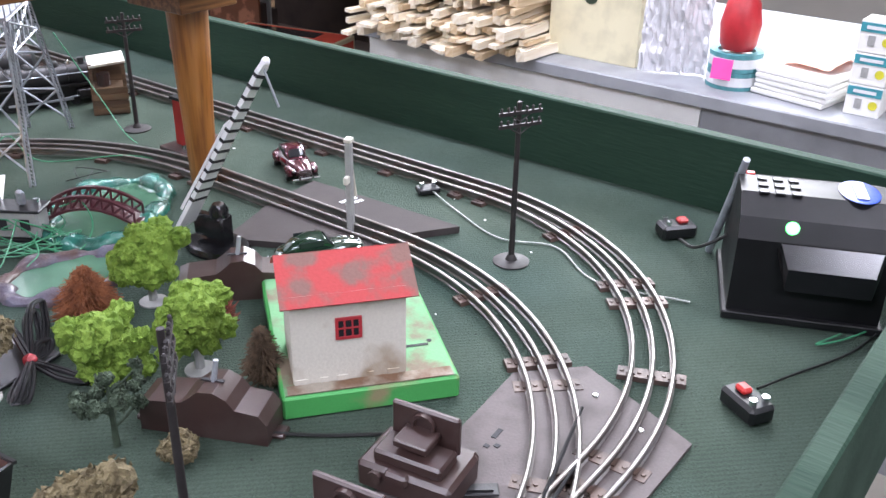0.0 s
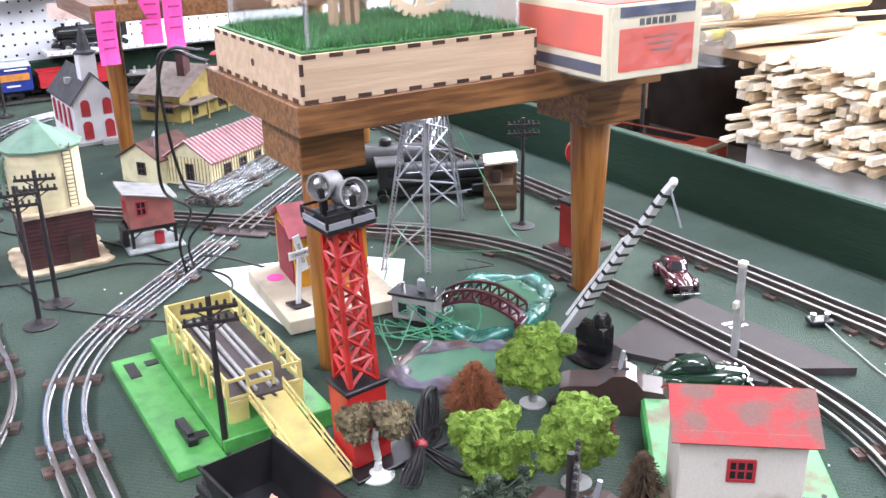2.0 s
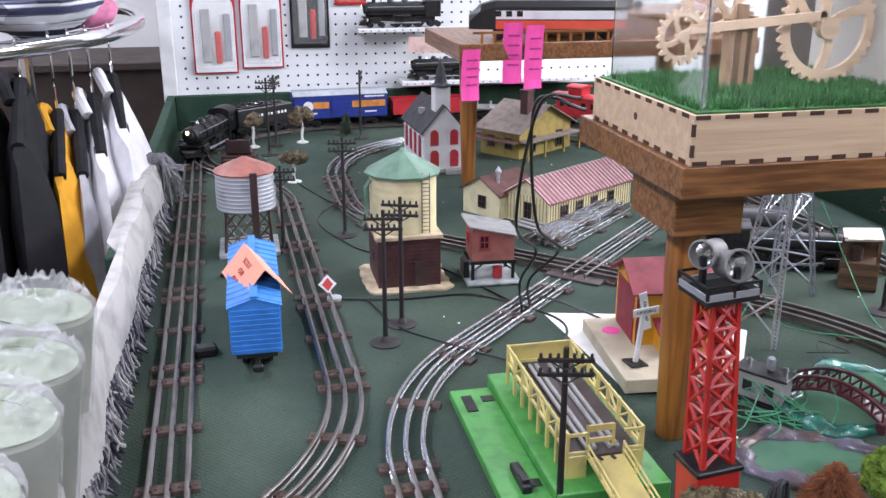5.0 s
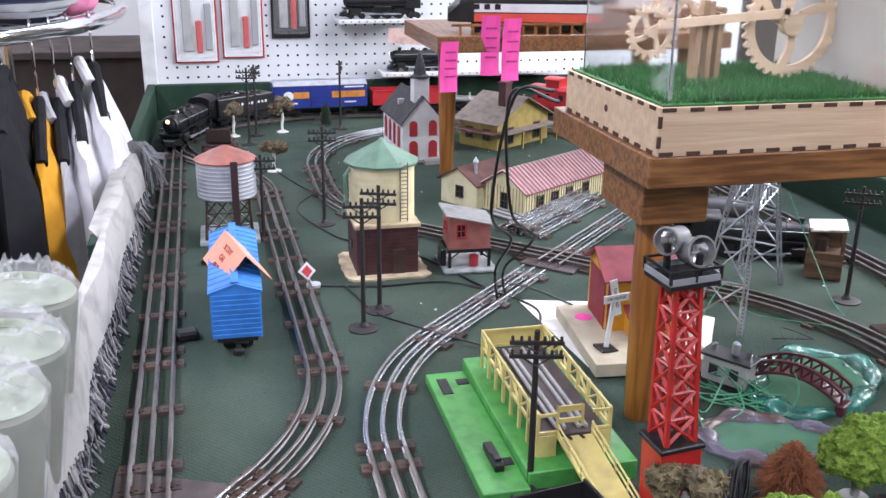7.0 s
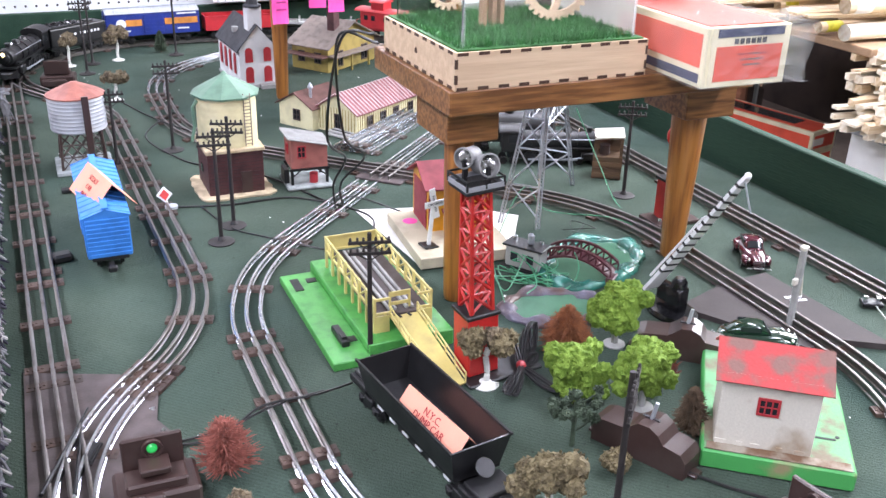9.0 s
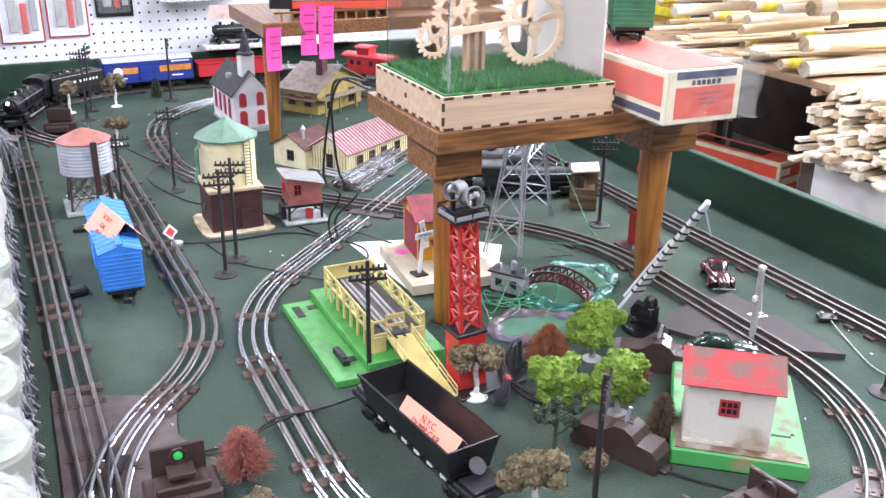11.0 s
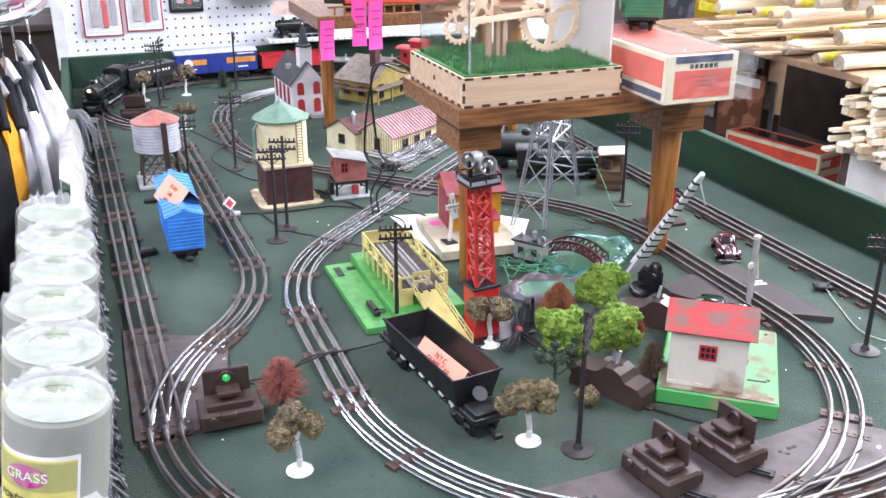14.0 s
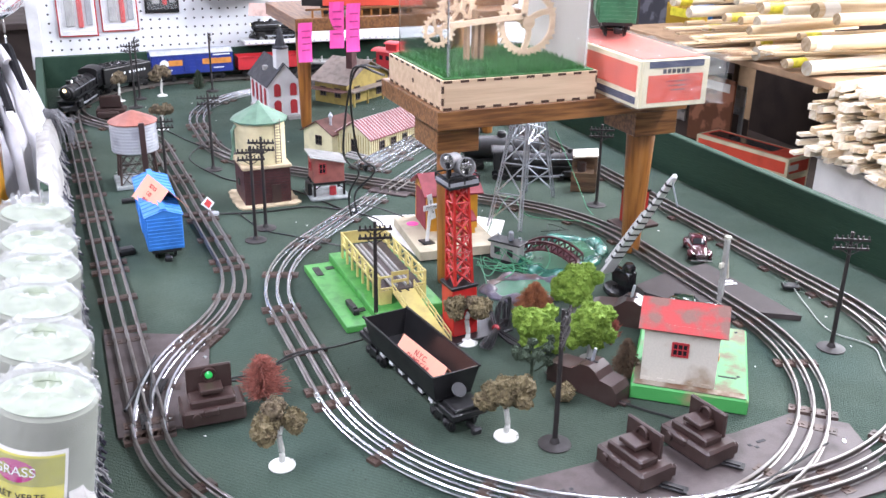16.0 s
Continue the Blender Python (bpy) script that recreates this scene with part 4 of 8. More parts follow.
toy_car(0.800, 0.796, -118, MAROON, "maroon 1940s toy sedan with chrome bumpers parked on carpet")
toy_car(0.640, 0.600, -30, DARK_GREEN_PAINT, "dark green 1940s toy sedan with chrome trim behind the shanty")


# ---------------------------------------------------------------- water towers
wt = thing("water_tower", at(0.180, 1.335, 0), "cream toy water tank, green roof, on a dark brick base", "toy water tower")
rng = random.Random(4)
pts = []
for i in range(36):
    a = 2 * math.pi * i / 36
    k = 1 / max(abs(math.cos(a)), abs(math.sin(a)))
    pts.append((0.0615 * math.cos(a) * k * rng.uniform(0.93, 1.02), 0.0640 * math.sin(a) * k * rng.uniform(0.93, 1.02)))
part("ground", prism(B(), pts, 0, 0.003), SAND, wt, "sandy plaster base with uneven edge")
part("base", box(B(), (0, 0.002, 0.037), (0.088, 0.092, 0.069), bevel=0.0008), BRICK_MAROON, wt, "dark maroon brick-textured base")
bm = B()
for k in range(11):
    for s in (-1, 1):
        box(bm, (0, s * 0.0463 + 0.002, 0.008 + k * 0.0058), (0.086, 0.0004, 0.0006))
        box(bm, (s * 0.0442, 0.002, 0.008 + k * 0.0058), (0.0004, 0.090, 0.0006))
part("mortar_line", bm, DARK_METAL, wt)
part("door", box(B(), (0.016, -0.0446, 0.021), (0.017, 0.0018, 0.036)), BROWN_PLASTIC, wt)
part("side_window", box(B(), (-0.0446, 0.01, 0.035), (0.0016, 0.014, 0.012)), GLASS_DARK, wt)
part("cornice", box(B(), (0, 0.002, 0.0745), (0.094, 0.098, 0.006), bevel=0.001), SAND, wt)
prof = [(0.047, 0.078)]
for k in range(8):
    z = 0.080 + k * 0.0098
    prof += [(0.0468, z), (0.0472, z + 0.002), (0.0468, z + 0.004)]
prof += [(0.0455, 0.160)]
part("tank", lathe(B(), prof, 36, (0, 0.004, 0)), CREAM_TANK, wt, "cream yellow banded tank", True)
part("roof", lathe(B(), [(0.054, 0.156), (0.0545, 0.159), (0.030, 0.173), (0.006, 0.1855), (0.003, 0.190), (0.001, 0.1915)], 10, (0, 0.004, 0)), ROOF_GREEN, wt, "sage green panelled cone roof")
bm = B()
for s in (-1, 1):
    rod(bm, (0.024 + s * 0.0052, -0.0405, 0.079), (0.024 + s * 0.0052, -0.0405, 0.164), 0.0009, n=4)
for k in range(15):
    rod(bm, (0.0188, -0.0405, 0.083 + k * 0.0055), (0.0292, -0.0405, 0.083 + k * 0.0055), 0.0007, n=4)
part("ladder", bm, ROOF_GREY_BROWN, wt)
bm = B()
tube(bm, [(-0.046, -0.004, 0.150), (-0.054, -0.006, 0.140), (-0.053, -0.006, 0.110), (-0.06, -0.01, 0.085)], 0.0028)
part("spout", bm, ROOF_GREEN, wt)

st = thing("water_tower", at(-0.036, 1.515, 0), "grey toy water tank with rust red roof on lattice legs", "toy water tower")
part("pad", box(B(), (0, 0, 0.004), (0.092, 0.090, 0.008), bevel=0.0015), PLASTER_GREY, st)
for sx in (-1, 1):
    for sy in (-1, 1):
        part("leg", rod(B(), (sx * 0.036, sy * 0.036, 0.008), (sx * 0.032, sy * 0.032, 0.070), 0.0022, n=6), BROWN_PLASTIC, st)
for f in range(4):
    a, b = (((-1, -1), (1, -1)), ((1, -1), (1, 1)), ((1, 1), (-1, 1)), ((-1, 1), (-1, -1)))[f]
    bm = B()
    for j in range(3):
        z0, z1 = 0.008 + j * 0.0207, 0.008 + (j + 1) * 0.0207
        for i in range(4):
            pa = Vector((a[0], a[1], 0)).lerp(Vector((b[0], b[1], 0)), i / 4) * 0.034
            pb = Vector((a[0], a[1], 0)).lerp(Vector((b[0], b[1], 0)), (i + 1) / 4) * 0.034
            rod(bm, (pa.x, pa.y, z0), (pb.x, pb.y, z1), 0.0009, n=4)
            rod(bm, (pb.x, pb.y, z0), (pa.x, pa.y, z1), 0.0009, n=4)
        rod(bm, (a[0] * 0.034, a[1] * 0.034, z1), (b[0] * 0.034, b[1] * 0.034, z1), 0.001, n=4)
    part("lattice", bm, BROWN_PLASTIC, st)
prof = [(0.0445, 0.070)]
for k in range(9):
    z = 0.0715 + k * 0.0062
    prof += [(0.0452, z), (0.0458, z + 0.001), (0.0452, z + 0.002)]
prof += [(0.0445, 0.128)]
part("tank", lathe(B(), prof, 36), TANK_GREY, st, "grey ribbed tank", True)
part("roof", lathe(B(), [(0.0475, 0.127), (0.048, 0.129), (0.03, 0.138), (0.008, 0.1475), (0.004, 0.149)], 16), ROOF_RUST, st, "faded rust red cone roof")
part("downpipe", box(B(), (0.012, -0.0475, 0.075), (0.011, 0.005, 0.118), bevel=0.0008), BROWN_PLASTIC, st, "maroon ladder strip")

# ---------------------------------------------------------------- hut on stilts
hut = thing("toy_hut", at(0.300, 1.312, -3), "faded red toy yard hut with grey roof on stilts", "toy building")
part("pad", box(B(), (0, 0, 0.003), (0.078, 0.078, 0.006), bevel=0.002), PLASTER_GREY, hut)
for sx in (-1, 1):
    for sy in (-1, 1):
        part("stilt", box(B(), (sx * 0.029, sy * 0.024, 0.019), (0.0042, 0.0042, 0.028)), DARK_METAL, hut)
bm = B()
for sy in (-1, 1):
    box(bm, (0, sy * 0.024, 0.0315), (0.066, 0.005, 0.004))
    rod(bm, (-0.027, sy * 0.024, 0.020), (-0.012, sy * 0.024, 0.031), 0.0012, n=4)
    rod(bm, (0.027, sy * 0.024, 0.020), (0.012, sy * 0.024, 0.031), 0.0012, n=4)
part("frame", bm, DARK_METAL, hut)
body = B()
plate(body, [(-0.030, -0.026, 0.034), (0.030, -0.026, 0.034), (0.030, -0.026, 0.071), (-0.030, -0.026, 0.083)], 0.052)
part("body", body, HUT_PINK, hut)
bm = B()
plate(bm, [(-0.036, -0.032, 0.0875), (-0.036, 0.032, 0.0875), (0.036, 0.032, 0.0715), (0.036, -0.032, 0.0715)], -0.0016)
hr = part("roof", bm, GREY_PLASTIC, hut, "grey corrugated lean-to roof")
bm = B()
for k in range(13):
    y = -0.030 + k * 0.005
    rod(bm, (-0.036, y, 0.0892), (0.036, y, 0.0732), 0.0007, n=4)
part("roof_ribs", bm, GREY_PLASTIC, hr)
window(hut, (-0.013, -0.0262, 0.062), 0.013, 0.019, "-y", RED_ROOF_PLASTIC)
window(hut, (-0.0302, 0.002, 0.062), 0.012, 0.016, "-x", RED_ROOF_PLASTIC)
part("barrel", rod(B(), (0.008, -0.018, 0.006), (0.008, -0.018, 0.022), 0.007, n=14), RED_ROOF_PLASTIC, hut, "dark red barrel under the floor")
part("step", box(B(), (-0.036, 0, 0.018), (0.008, 0.03, 0.024), bevel=0.001), DARK_METAL, hut)

# ---------------------------------------------------------------- station
sa = 33.0
sta = thing("toy_station", at(0.456, 1.512, sa), "pale yellow toy freight station with maroon ribbed roof", "toy building")
MW, MD, MH, MP = 0.240, 0.095, 0.046, 0.076
Tm = Matrix.Translation((MW / 2, MD / 2, 0))
part("wall", gable_wall(B(), MW, MD, MH, MP, "x"), PALE_YELLOW, sta, m=Tm)
for s in (-1, 1):
    rp = part("roof", roof_slab(B(), MW, MD, MH, MP, 0.006, 0.003, s, "x"), ROOF_RIBBED, sta, "maroon ribbed roof", m=Tm)
    bm = B()
    for k in range(25):
        x = -MW / 2 - 0.004 + k * (MW + 0.008) / 24
        rod(bm, (x, 0, MP + 0.0034), (x, s * (MD / 2 + 0.006), MH - 0.0005), 0.0010, n=4)
    part("roof_ribs", bm, RIB_PALE, rp)
bm = B()
for k in range(34):
    box(bm, (0.004 + k * 0.00703, -0.0004, MH / 2), (0.0011, 0.0012, MH))
for k in range(13):
    box(bm, (-0.0004, 0.005 + k * 0.0071, MH / 2 + 0.004), (0.0012, 0.0011, MH))
part("siding", bm, MUSTARD, sta)
for wx in (0.040, 0.082, 0.125, 0.175):
    window(sta, (wx, -0.0012, 0.025), 0.016, 0.018, "-y", BROWN_PLASTIC)
part("annex_wall", gable_wall(B(), 0.095, 0.085, 0.044, 0.068, "x"), PALE_YELLOW, sta, m=Matrix.Translation((0.030, 0.1378, 0)))
for s in (-1, 1):
    part("annex_roof", roof_slab(B(), 0.095, 0.085, 0.044, 0.068, 0.006, 0.003, s, "x"), ROOF_BROWN, sta, "dark brown roof", m=Matrix.Translation((0.030, 0.1378, 0)))
window(sta, (-0.0176, 0.135, 0.026), 0.016, 0.020, "-x", BROWN_PLASTIC)
window(sta, (-0.0006, 0.045, 0.024), 0.014, 0.028, "-x", BROWN_PLASTIC, name="door")
part("vent_pipe", lathe(B(), [(0.003, 0.055), (0.003, 0.076), (0.0055, 0.077), (0.0055, 0.080), (0.002, 0.086), (0.001, 0.088)], 12, (0.005, 0.118, 0)), SILVER_METAL, sta)
# bundle of pipes beside the station
pb = thing("pipe_stack", at(0.425, 1.520, -60), "small bundle of grey toy pipes on the carpet", "pipe stack")
for k in range(7):
    part("pipe", rod(B(), (-0.03, (k % 4) * 0.0062 - (0 if k < 4 else -0.003), 0.0032 + (0.0054 if k > 3 else 0)), (0.03, (k % 4) * 0.0062 - (0 if k < 4 else -0.003), 0.0032 + (0.0054 if k > 3 else 0)), 0.003, n=10), DARK_METAL if k % 2 else GREY_PLASTIC, pb)

# ---------------------------------------------------------------- church
ch = thing("toy_church", at(0.370, 1.940, 3), "white toy church with slate roof, steeple and red arched windows", "toy building")
CW, CD, CH, CP = 0.086, 0.180, 0.088, 0.138
Cm = Matrix.Translation((0, CD / 2, 0.006))
part("foundation", box(B(), (0, CD / 2, 0.003), (CW + 0.006, CD + 0.006, 0.006)), GREY_PLASTIC, ch)
part("wall", gable_wall(B(), CW, CD, CH - 0.006, CP - 0.006, "y"), WHITE, ch, m=Cm)
for s in (-1, 1):
    part("roof", roof_slab(B(), CW, CD, CH - 0.006, CP - 0.006, 0.006, 0.003, s, "y"), ROOF_SLATE, ch, "dark slate roof", m=Cm)


def arched(parent, c, w, h, axis, material, name="window"):
    rz = {"-y": 0, "-x": -90}[axis]
    bm = B()
    pts = [(-w / 2, -h / 2), (w / 2, -h / 2)] + [(w / 2 * math.cos(a), h / 2 - w / 2 + w / 2 * math.sin(a)) for a in [math.pi * i / 8 for i in range(9)]]
    plate(bm, [(x, -0.0014, z) for x, z in pts], -0.0016)
    wn = part(name, bm, material, parent, m=pose(c[0], c[1], c[2], 0, 0, rz))
    b2 = B()
    box(b2, (0, -0.0016, -w * 0.1), (0.0008, 0.0006, h * 0.9))
    box(b2, (0, -0.0016, 0), (w * 0.9, 0.0006, 0.0008))
    part("glazing_bar", b2, BLACK, wn)


for wx in (-0.021, 0.021):
    arched(ch, (wx, -0.0002, 0.030), 0.018, 0.036, "-y", RED_ROOF_PLASTIC, "door")
    arched(ch, (wx, -0.0002, 0.074), 0.017, 0.032, "-y", RED_ROOF_PLASTIC)
for wy in (0.03, 0.07, 0.11, 0.15):
    arched(ch, (-CW / 2 - 0.0002, wy, 0.052), 0.014, 0.046, "-x", RED_ROOF_PLASTIC)
part("step", box(B(), (0.02, -0.012, 0.004), (0.04, 0.022, 0.008)), GREY_PLASTIC, ch)
stp = part("steeple", box(B(), (0, 0.026, 0.150), (0.032, 0.032, 0.050)), WHITE, ch)
part("spire", lathe(B(), [(0.021, 0.174), (0.021, 0.178), (0.014, 0.182), (0.0075, 0.212), (0.003, 0.226)], 8, (0, 0.026, 0)), ROOF_SLATE, stp)
part("finial", lathe(B(), [(0.002, 0.224), (0.0036, 0.229), (0.001, 0.235)], 8, (0, 0.026, 0)), CHROME, stp)
part("dormer", box(B(), (-0.026, 0.085, 0.116), (0.012, 0.014, 0.012)), GREY_PLASTIC, ch)

# ---------------------------------------------------------------- mustard house
yh = thing("toy_house", at(0.555, 2.015, 35), "mustard yellow toy depot house with grey-brown roof and chimney", "toy building")
Ym = Matrix.Translation((0.095, 0.055, 0))
part("wall", gable_wall(B(), 0.19, 0.11, 0.062, 0.108, "y"), MUSTARD, yh, m=Ym)
for s in (-1, 1):
    part("roof", roof_slab(B(), 0.19, 0.11, 0.062, 0.108, 0.012, 0.003, s, "y"), ROOF_GREY_BROWN, yh, m=Ym)
part("canopy", box(B(), (0.095, -0.012, 0.040), (0.20, 0.034, 0.003)), ROOF_GREY_BROWN, yh)
part("canopy", box(B(), (-0.014, 0.055, 0.040), (0.030, 0.12, 0.003)), ROOF_BROWN, yh)
for wx in (0.0, 0.06, 0.13, 0.19):
    part("canopy_post", box(B(), (wx, -0.026, 0.02), (0.004, 0.004, 0.04)), MUSTARD, yh)
for wx in (0.045, 0.145):
    window(yh, (wx, -0.0008, 0.028), 0.022, 0.036, "-y", BROWN_PLASTIC)
for wy in (0.03, 0.08):
    window(yh, (-0.0008, wy, 0.032), 0.018, 0.024, "-x", BROWN_PLASTIC)
part("chimney", box(box(B(), (0.062, 0.03, 0.115), (0.022, 0.020, 0.052)), (0.062, 0.03, 0.142), (0.026, 0.024, 0.005)), BRICK_MAROON, yh, "dark brick chimney")

# ---------------------------------------------------------------- red and yellow shack on a board
solid("paper_sheet", prism(B(), [(0.334, 1.165), (0.352, 0.955), (0.50, 0.95), (0.565, 1.055), (0.50, 1.12)], 0.0006, 0.0012), PAPER, "sheet of white paper under the board", "paper sheet")
bd = solid("display_board", box(B(), (0, 0, 0.009), (0.138, 0.172, 0.016), bevel=0.0008), CREAM_BOARD, "cream painted board lying on the carpet", "board", m=at(0.424, 1.005, -5, 0.0012))
part("pink_mark", lathe(B(), [(0.011, 0.0172), (0.011, 0.0176)], 20, (-0.045, 0.045, 0)), PINK, bd)
part("dark_stroke", box(B(), (-0.02, 0.012, 0.0174), (0.026, 0.004, 0.0004), 25), INK_DARK, bd)
SHACK_RED = mat("dull_crimson_plastic", (0.27, 0.030, 0.045), 0.6, 0, 0.15, 40, 0.04)
sh = thing("toy_shack", at(0.442, 1.043, -6, 0.0182), "orange-yellow toy shack with crimson roof and awning", "toy building")
part("wall", gable_wall(B(), 0.090, 0.080, 0.068, 0.091, "x"), YELLOW_SHACK, sh)
part("side_wall", box(B(), (-0.0460, 0, 0.033), (0.001, 0.062, 0.064)), SHACK_RED, sh)
for s in (-1, 1):
    part("roof", roof_slab(B(), 0.090, 0.080, 0.068, 0.091, 0.008, 0.003, s, "x"), SHACK_RED, sh)
part("corner_trim", box(B(), (-0.0440, -0.0410, 0.033), (0.003, 0.0016, 0.064)), SHACK_RED, sh)
part("window", box(B(), (0.012, -0.0408, 0.036), (0.014, 0.0014, 0.016)), GLASS_DARK, sh)
bm = B()
plate(bm, [(-0.026, -0.068, 0.024), (0.036, -0.068, 0.024), (0.036, -0.0405, 0.034), (-0.026, -0.0405, 0.034)], 0.002)
part("lean_to_roof", bm, SHACK_RED, sh)
part("lean_to", box(B(), (0.005, -0.0530, 0.011), (0.056, 0.025, 0.022)), YELLOW_SHACK, sh)
cb = thing("crossbuck_sign", pose(0.374, 0.962, 0.0182, 0, 6, 8), "white toy crossbuck railroad sign on a dark foot", "crossing sign")
part("foot", box(B(), (0, 0, 0.0015), (0.022, 0.022, 0.003), bevel=0.0006), DARK_METAL, cb)
part("post", box(B(), (0, 0, 0.036), (0.0052, 0.0030, 0.070)), WHITE, cb)
for r, wd, off in ((-8, "CROSSING", 0.0043), (72, "RAILROAD", 0.0026)):
    arm = part("board", box(B(), (0, 0, 0), (0.032 if r < 0 else 0.044, 0.0016, 0.0090)), WHITE, cb, m=pose(0.0, -off, 0.064, 0, r, 0))
    letters(wd, 0.0050, INK_DARK, arm, pose(0, -0.001, 0, 90, 0, 0))


# ---------------------------------------------------------------- trees
def birch(x, y, h, leaf, clumps, label, seed, turn=None):
    t = thing("toy_tree", at(x, y, seed * 40 if turn is None else turn), label, "toy tree", "white-trunked toy trees")
    part("foot", lathe(B(), [(0.0145, 0), (0.0145, 0.0014), (0.010, 0.003), (0.0035, 0.006)], 22), BARK_WHITE, t, smooth=True)
    bm = tube(B(), smooth_line([(0, 0, 0.002), (0.001, 0, h * 0.3), (-0.001, 0.001, h * 0.6), (0.001, 0, h * 0.8)], 4), 0.0034, 8)
    part("trunk", bm, BARK_WHITE, t, "flaking white trunk")
    for k, (cx, cy, cz, r, lf) in enumerate(clumps):
        part("crown", fluff(B(), (cx, cy, cz), r, 420, 0.0022, (1, 1, 0.78), lumps=8, seed=seed * 10 + k), lf or leaf, t)
    return t


birch(0.007, 0.453, 0.062, LEAF_OLIVE, [(-0.016, 0.004, 0.056, 0.018, LEAF_OLIVE), (0.013, -0.010, 0.052, 0.015, LEAF_OLIVE), (0.002, 0.008, 0.068, 0.015, LEAF_BROWN)], "white-trunked toy tree with olive and brown lichen clumps", 1)
birch(0.257, 0.417, 0.060, LEAF_OLIVE, [(-0.022, 0.003, 0.052, 0.017, LEAF_OLIVE), (0.018, -0.003, 0.058, 0.020, LEAF_OLIVE), (0, 0, 0.060, 0.018, LEAF_OLIVE)], "white-trunked toy tree with broad olive lichen crown", 2, -20)
birch(0.307, 0.641, 0.056, LEAF_BROWN, [(-0.013, 0.004, 0.052, 0.018, LEAF_OLIVE), (0.016, -0.004, 0.052, 0.018, LEAF_OLIVE), (0.002, 0, 0.056, 0.016, LEAF_BROWN)], "white-trunked toy tree with brown lichen crown", 3, -15)
birch(0.060, 1.925, 0.050, LEAF_BROWN, [(-0.012, 0, 0.050, 0.017, LEAF_BROWN), (0.014, 0.002, 0.050, 0.016, LEAF_BROWN)], "white-trunked toy tree with brown lichen crown", 4)
birch(0.103, 2.300, 0.062, LEAF_BROWN, [(-0.012, 0, 0.066, 0.018, LEAF_BROWN), (0.014, 0, 0.060, 0.019, LEAF_BROWN), (0.002, 0, 0.075, 0.014, LEAF_BROWN)], "white-trunked toy tree with brown lichen crown", 5)
birch(-0.012, 2.270, 0.062, LEAF_BROWN, [(-0.012, 0, 0.062, 0.018, LEAF_BROWN), (0.012, 0, 0.064, 0.017, LEAF_BROWN)], "white-trunked toy tree with brown lichen crown", 6)


def sponge(bm, c, r, seed):
    """Blocky flocked foam: many small lumps filling a rough block, with a short fuzz."""
    rnd = random.Random(seed)
    c = Vector(c)
    cen = []
    for i in range(30):
        p = c + Vector((rnd.uniform(-1, 1) * 0.68, rnd.uniform(-1, 1) * 0.62, rnd.uniform(-1, 1) * 0.62)) * r
        cen.append((p, r * rnd.uniform(0.26, 0.40)))
        blob(bm, p, cen[-1][1], 3, 0.45, 160)
    blob(bm, c, r * 0.72, 3, 0.3, 60)
    for i in range(3000):
        p, rr = rnd.choice(cen)
        d = Vector((rnd.gauss(0, 1), rnd.gauss(0, 1), rnd.gauss(0, 1))).normalized()
        q = p + d * rr * rnd.uniform(0.85, 1.12)
        s = rnd.uniform(0.0008, 0.0017)
        m = Matrix.Translation(q) @ Euler((rnd.uniform(0, 6), rnd.uniform(0, 6), rnd.uniform(0, 6))).to_matrix().to_4x4()
        v = [bm.verts.new(m @ Vector(t)) for t in ((-s, -s * 0.6, 0), (s, -s * 0.5, s * 0.3), (s * 0.2, s, 0), (0, 0, s))]
        bm.faces.new((v[0], v[1], v[2]))
        bm.faces.new((v[0], v[3], v[1]))
        bm.faces.new((v[1], v[3], v[2]))
    return bm


def lime(x, y, h, clumps, seed):
    t = thing("toy_tree", at(x, y, 0), "bright lime green flocked toy tree on grey foot", "toy tree", "lime green toy trees")
    part("foot", lathe(B(), [(0.013, 0), (0.013, 0.0014), (0.004, 0.003)], 20), GREY_PLASTIC, t)
    part("trunk", rod(B(), (0, 0, 0.002), (0, 0, h), 0.0042, 0.003, 8), GREY_PLASTIC, t)
    for k, (cx, cy, cz, r) in enumerate(clumps):
        part("crown", sponge(B(), (cx, cy, cz), r, seed * 7 + k), LEAF_LIME, t)
    return t


lime(0.486, 0.664, 0.040, [(0.006, 0, 0.050, 0.030), (-0.010, 0.004, 0.044, 0.025)], 1)
lime(0.385, 0.592, 0.020, [(0, 0.002, 0.034, 0.031), (0.006, -0.004, 0.022, 0.026)], 2)
lime(0.440, 0.542, 0.038, [(0.006, 0, 0.052, 0.027), (-0.010, 0.004, 0.042, 0.024)], 3)


def brush(x, y, h, r, leaf, label, seed, lift=0.4, n=420, name="toy_tree", round_top=False):
    t = thing(name, at(x, y, seed * 33), label, "toy tree", "bristle toy trees")
    part("stem", rod(B(), (0, 0, 0), (0, 0, h * 0.9), 0.0022, 0.0008, 6), LEAF_DRY, t)
    tagged(part("bristle", bristle(B(), h, r, n, seed, lift, round_top=round_top), leaf, t), kind="stuff")
    return t


brush(0.018, 0.592, 0.064, 0.036, LEAF_RED, "dusty red bristle bush on the carpet", 1, 0.15, 430)
brush(0.425, 0.672, 0.064, 0.031, LEAF_RUST, "rust brown bristle toy tree", 2, -0.25, 1100, round_top=True)
brush(0.459, 0.486, 0.058, 0.022, LEAF_DRY, "dry brown bottle-brush toy tree", 3, -0.2, 620)
brush(0.214, 2.360, 0.060, 0.020, LEAF_DARK, "dark green toy pine tree", 4, -0.35, 520)
brush(0.488, 0.566, 0.040, 0.016, LEAF_RED, "small dusty red bristle bush", 5, 0.8, 260)
dk = thing("toy_tree", at(0.338, 0.512), "spindly dark green toy tree with bare branches", "toy tree")
bm = B()
